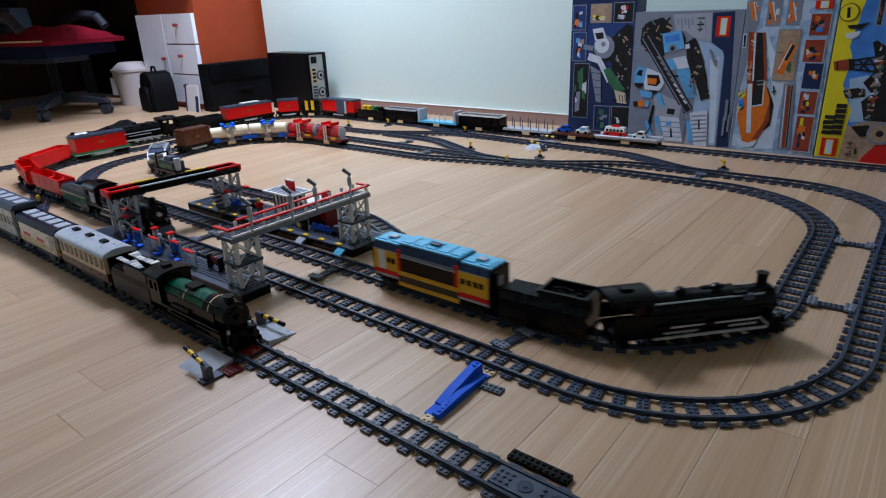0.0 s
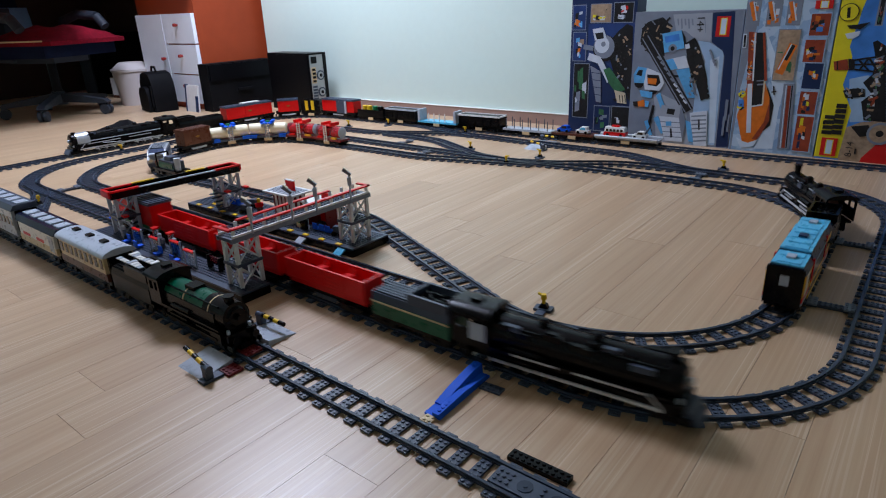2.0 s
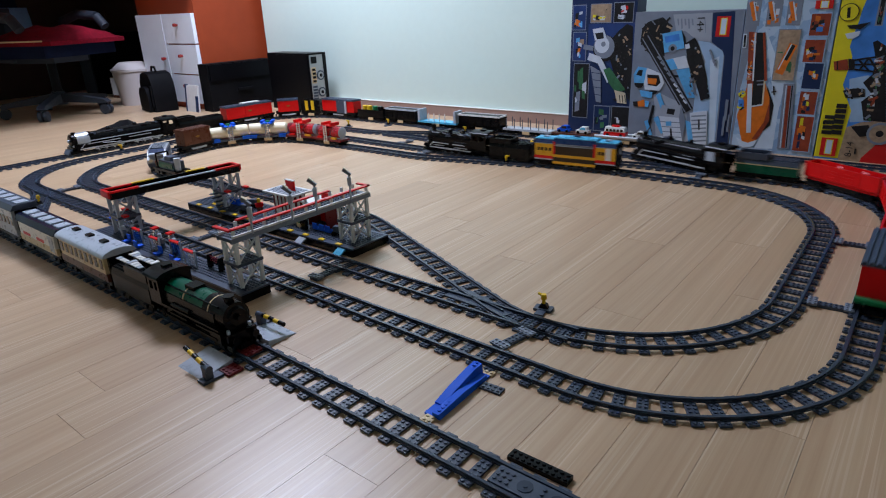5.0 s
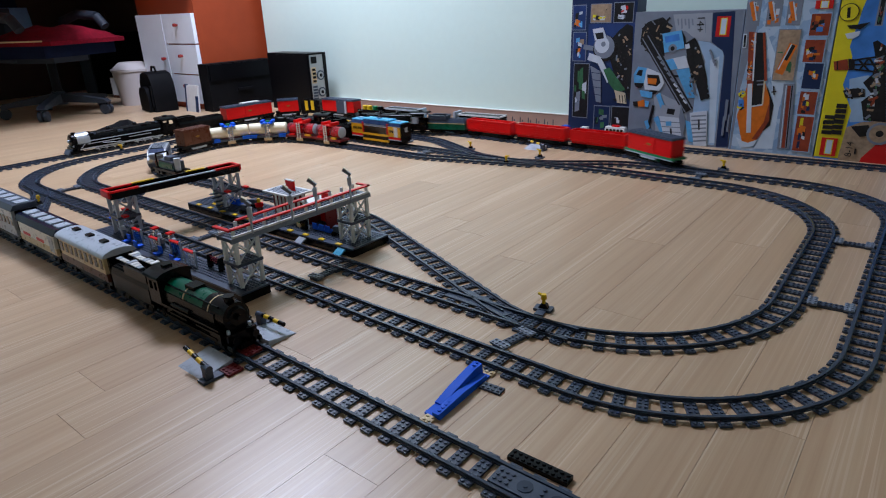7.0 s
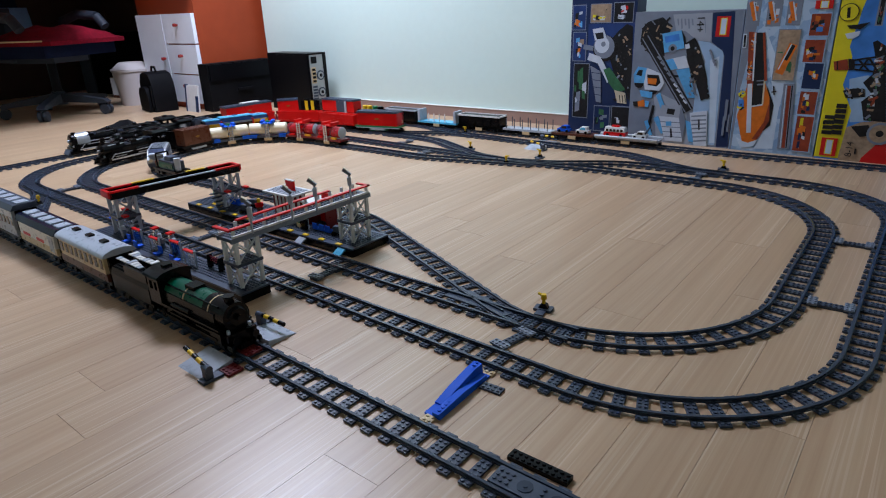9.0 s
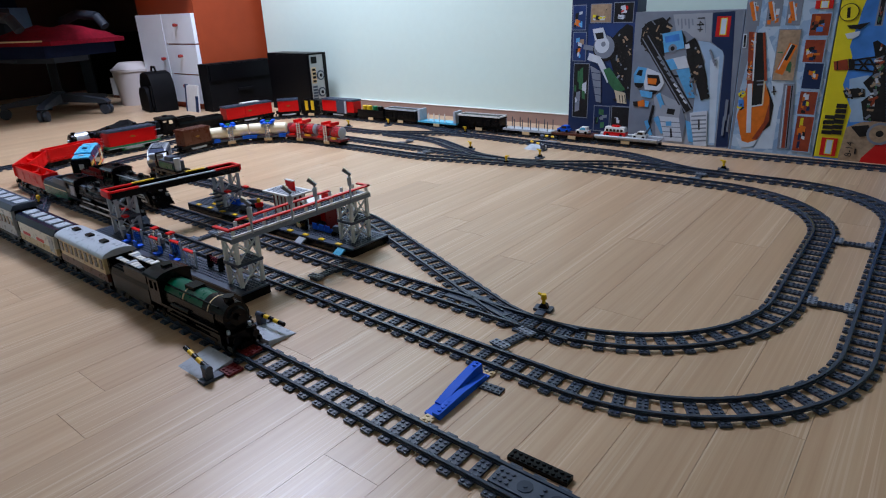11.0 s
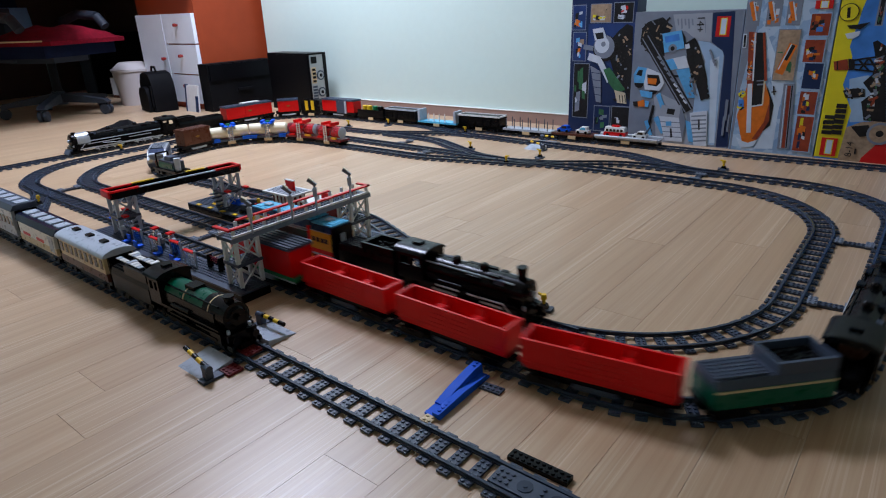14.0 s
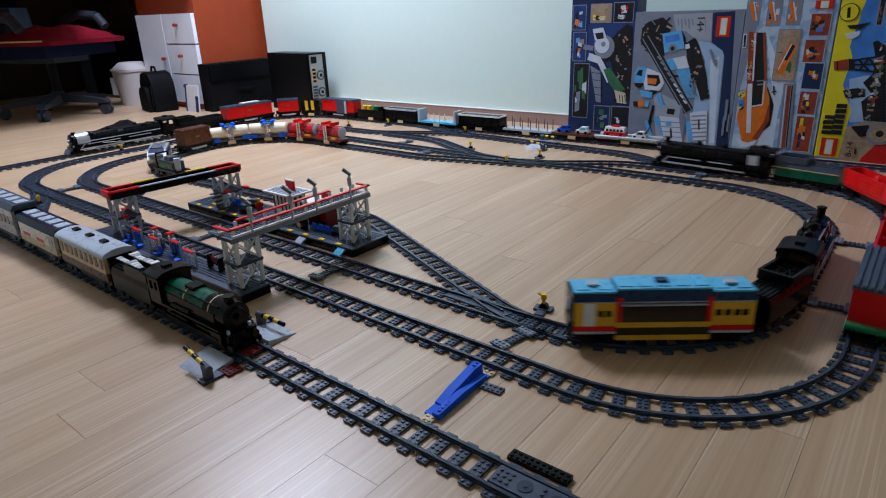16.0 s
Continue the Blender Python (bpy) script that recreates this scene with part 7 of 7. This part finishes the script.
        v.co.y *= 1 + edge
    part("pad", s, CLOTH_RED, c)
    part("piping", Solid().rod((-0.21, -0.275, 0.024), (0.22, -0.275, 0.024), 0.004, seg=8), TAN, c, "pale piping")


office_chair()


def bin_and_bags():
    t = thing("waste_bin", pose(-4.12, 1.98, 0), "white plastic waste bin with a rolled rim", "bin")
    part("tub", Solid().rod((0, 0, 0), (0, 0, 0.215), 0.095, 0.118, 28), BIN, t)
    part("rim", Solid().rod((0, 0, 0.208), (0, 0, 0.222), 0.123, 0.123, 28), BIN, t)
    part("lid", Solid().rod((0, 0, 0.222), (0, 0, 0.262), 0.118, 0.070, 28), BIN, t)
    t = thing("backpack", pose(-3.69, 1.900, 0, 0, 0, -8), "black rounded backpack standing on the floor", "bag")
    o = [(-0.118, 0.0), (0.118, 0.0), (0.124, 0.08), (0.114, 0.165), (0.080, 0.210), (0.0, 0.226), (-0.080, 0.210), (-0.114, 0.165), (-0.124, 0.08)]
    o = [(x * 0.80, z) for x, z in o]
    part("body", Solid().prism(o, -0.06, 0.07).soften(0.022, 3), BLACK_NYLON, t)
    part("front_pocket", Solid().prism([(x * 0.72, z * 0.62 + 0.005) for x, z in o], -0.085, -0.055).soften(0.012, 2), BLACK_NYLON, t)
    part("handle", Solid().rod((-0.035, 0, 0.225), (-0.020, 0, 0.250), 0.006, seg=8).rod((-0.020, 0, 0.250), (0.020, 0, 0.250), 0.006, seg=8).rod((0.020, 0, 0.250), (0.035, 0, 0.225), 0.006, seg=8), BLACK_NYLON, t)
    part("strap", Solid().box(0.066, 0.088, -0.07, -0.060, 0.03, 0.15).soften(0.003), BLACK_NYLON, t)
    t = thing("instrument_case", pose(-3.33, 2.000, 0), "flat black soft case leaning against the desk side", "case")
    part("body", Solid().box(-0.045, 0.045, 0.0, 0.455, 0, 0.262).soften(0.012, 2), BLACK_NYLON, t)
    part("flap", Solid().box(0.045, 0.054, 0.010, 0.445, 0.170, 0.258).soften(0.004), BLACK_GLOSS, t, "overhanging flap")
    part("handle", Solid().box(0.046, 0.058, 0.18, 0.28, 0.10, 0.115).soften(0.003), BLACK_NYLON, t)
    t = thing("computer_tower", pose(-2.735, 2.275, 0), "black computer tower with its grey back panel showing", "computer")
    part("case", Solid().box(-0.355, 0.0, 0.0, 0.118, 0, 0.308).soften(0.003), BLACK_GLOSS, t)
    part("side_panel", Solid().box(-0.347, -0.008, -0.003, 0.0, 0.008, 0.300).soften(0.001), BLACK_GLOSS, t, "black side panel")
    part("top_lip", Solid().box(-0.004, 0.006, 0.0, 0.118, 0.300, 0.309), BLACK, t)
    part("rear_lip", Solid().box(-0.004, 0.006, 0.098, 0.118, 0.0, 0.300), BLACK, t)
    part("back_panel", Solid().box(0.0, 0.003, 0.004, 0.097, 0.006, 0.299), STEEL, t, "grey steel back panel")
    for k in range(7):
        part("slot_cover", Solid().box(0.003, 0.006, 0.010, 0.040, 0.030 + k * 0.016, 0.041 + k * 0.016), DARK_GREY, t)
    for z in (0.100, 0.190):
        fan = part("fan_grille", Solid().rod((0.003, 0.070, z), (0.007, 0.070, z), 0.026, seg=24), DARK_GREY, t, "round fan grille")
        part("fan_ring", Solid().rod((0.007, 0.070, z), (0.008, 0.070, z), 0.019, seg=24), STEEL, fan)
        part("fan_hub", Solid().rod((0.008, 0.070, z), (0.010, 0.070, z), 0.009, seg=14), BLACK, fan)
    part("port_block", Solid().box(0.003, 0.007, 0.010, 0.038, 0.150, 0.235), TAN, t, "pale port block")
    for k in range(4):
        part("port", Solid().box(0.007, 0.008, 0.013, 0.035, 0.156 + k * 0.020, 0.168 + k * 0.020), BLACK, t)
    part("power_socket", Solid().box(0.003, 0.007, 0.014, 0.050, 0.255, 0.290), BLACK, t)
    t = thing("picture_frame", pose(-3.42, 1.950, 0, -6, 0, 0), "small white frame with a dark edge leaning on the drawers", "frame")
    part("board", Solid().box(-0.06, 0.06, 0.0, 0.012, 0, 0.150).soften(0.004, 2), PAPER, t)
    part("edge", Solid().box(-0.064, -0.056, -0.004, 0.014, 0, 0.154).soften(0.001), DARK_BLUE, t)
    part("edge", Solid().box(0.040, 0.064, -0.004, 0.0, 0, 0.090).soften(0.001), DARK_BLUE, t)
    t = thing("cloth", pose(-3.05, 1.36, 0, 0, 0, 65), "crumpled black cloth lying behind the long engine", "cloth")
    s = Solid().box(-0.17, 0.17, -0.07, 0.07, 0.0, 0.02)
    bmesh.ops.subdivide_edges(s.bm, edges=s.bm.edges[:], cuts=9, use_grid_fill=True)
    for v in s.bm.verts:
        if v.co.z > 0.01:
            f = max(0, 1 - (v.co.x / 0.17) ** 2) * max(0, 1 - (v.co.y / 0.07) ** 2)
            v.co.z = 0.006 + 0.075 * f * (0.7 + 0.6 * noise.noise(Vector((v.co.x * 16, v.co.y * 16, 3))))
    part("fold", s, BLACK_NYLON, t)
    t = thing("paper_stack", pose(-4.55, 2.18, 0, 0, 0, 8), "loose white papers and cartons under the desk", "papers")
    part("carton", Solid().box(-0.11, 0.11, -0.10, 0.10, 0, 0.14).soften(0.003), BROWN, t, "brown carton")
    part("sheet", Solid().box(-0.10, 0.10, -0.104, -0.101, 0.02, 0.135), PAPER, t, "white sheet")
    t = thing("computer_case", pose(-5.0, 2.28, 0), "dark computer case under the desk", "computer")
    part("case", Solid().box(-0.10, 0.10, -0.20, 0.20, 0, 0.43).soften(0.005), BLACK_GLOSS, t)
    part("front_panel", Solid().box(-0.09, 0.09, -0.206, -0.200, 0.02, 0.41).soften(0.002), GREY_PLASTIC, t)


bin_and_bags()


# ---- track sections ----
def tie_mesh(studs=True):
    s = Solid().box(-0.008, 0.008, -0.032, 0.032, 0.0, 0.0032)
    s.box(-0.0085, 0.0085, -0.0235, -0.0165, 0.0032, 0.0048).box(-0.0085, 0.0085, 0.0165, 0.0235, 0.0032, 0.0048)
    if studs:
        for y in (-0.028, -0.012, -0.004, 0.004, 0.012, 0.028):
            for x in (-0.004, 0.004):
                s.rod((x, y, 0.0032), (x, y, 0.0049), 0.0025, seg=7)
    return s.mesh("tie", DARK_GREY, False)


TIE = tie_mesh()


def rail_piece(line, s0, s1, side):
    """A rail with a wide foot, a web and a head, swept along the line."""
    prof = [(-0.0032, 0.0034), (-0.0032, 0.0052), (-0.0014, 0.0058), (-0.0014, 0.0082), (-0.0022, 0.0086), (-0.0022, 0.0098),
            (0.0022, 0.0098), (0.0022, 0.0086), (0.0014, 0.0082), (0.0014, 0.0058), (0.0032, 0.0052), (0.0032, 0.0034)]
    bm = bmesh.new()
    rings = []
    n = max(2, int((s1 - s0) / 0.016) + 1)
    for k in range(n + 1):
        s = s0 + (s1 - s0) * k / n
        c, w = line.at(s), line.way(s)
        nrm = Vector((-w.y, w.x))
        o = c + nrm * side * 0.020
        rings.append([bm.verts.new((o.x + nrm.x * u, o.y + nrm.y * u, z)) for u, z in prof])
    m = len(prof)
    for a, b in zip(rings, rings[1:]):
        for i in range(m):
            j = (i + 1) % m
            bm.faces.new((a[i], a[j], b[j], b[i]))
    bm.faces.new(rings[0])
    bm.faces.new(rings[-1][::-1])
    s = Solid()
    s.bm.free()
    s.bm = bm
    return s.mesh("rail", RAIL, False)


def lay(line, group, skip=()):
    count = max(1, round(line.length / 0.128))
    size = line.length / count
    for k in range(count):
        s0 = k * size
        mid = line.at(s0 + size / 2)
        if any(a <= s0 + size / 2 <= b for a, b in skip):
            continue
        sec = thing("track_section", pose(mid.x, mid.y, 0.0008), "dark grey studded toy train track section on the floor", "toy track", group)
        back = sec.matrix_world.inverted()
        for side in (-1, 1):
            me = rail_piece(line, s0 + 0.00004, s0 + size - 0.00004, side)
            me.transform(back @ Matrix.Translation((0, 0, 0.0008)))
            part("rail", me, RAIL, sec)
        for j in range(4):
            s = s0 + size * (j + 0.5) / 4
            c, w = line.at(s), line.way(s)
            t = part("tie", TIE, DARK_GREY, sec)
            t.matrix_local = pose(c.x - mid.x, c.y - mid.y, 0, 0, 0, math.degrees(math.atan2(w.y, w.x)))


lay(FRONT, "front straight track")
lay(OUTER, "outer loop track")
lay(INNER, "inner loop track")
lay(SIDING, "siding track")
lay(WALLSIDE, "wall side track")
for ln in LINKS:
    lay(ln, "crossover track")


# ---- floor planks ----
def lay_planks():
    floor = bpy.data.objects["floor"]
    wide, long, gap = 0.0935, 0.92, 0.0001
    rng = random.Random(5)
    shared = Solid().box(-wide / 2 + gap, wide / 2 - gap, -long / 2 + gap, long / 2 - gap, -0.0012, 0.0, taper=0.0002).mesh("plank", WOOD)
    rest = Solid()
    offsets = [0.0, 0.37, 0.68, 0.22, 0.53]
    k0, k1 = int((R0 + 0.80) / wide), int((R1 + 0.80) / wide)
    for k in range(k0, k1):
        x = -0.80 + (k + 0.5) * wide
        y = -2.2 - offsets[k % 5] * long - rng.random() * 0.1
        if k in (3, -1):
            y = (0.388 if k == 3 else 0.222) - 3 * long
        while y < Q1 + 0.25:
            a, b = max(y, Q0), min(y + long, Q1 + 0.28)
            y += long
            if b - a < 0.03:
                continue
            if -4.75 < x < 0.45 and b > 0.0:
                if b - a > long - 1e-6:
                    me = shared
                else:
                    me = Solid().box(-wide / 2 + gap, wide / 2 - gap, -(b - a) / 2 + gap, (b - a) / 2 - gap, -0.0012, 0.0, taper=0.0002).mesh("plank", WOOD)
                p = part("plank", me, WOOD, floor)
                p.location = (x, (a + b) / 2, 0)
            else:
                rest.box(x - wide / 2 + gap, x + wide / 2 - gap, a + gap, b - gap, -0.0012, 0.0, taper=0.0002)
    tagged(part("far_planks", rest, WOOD, floor, "light oak laminate planks", smooth=False), kind="stuff")


lay_planks()


# ---- what moves ----
def motions():
    for v, line, mid, base, run in MOVERS:
        walk(v, [(k / 10, line.ride(along(run, k / 10) + mid, base)) for k in range(161)])


motions()
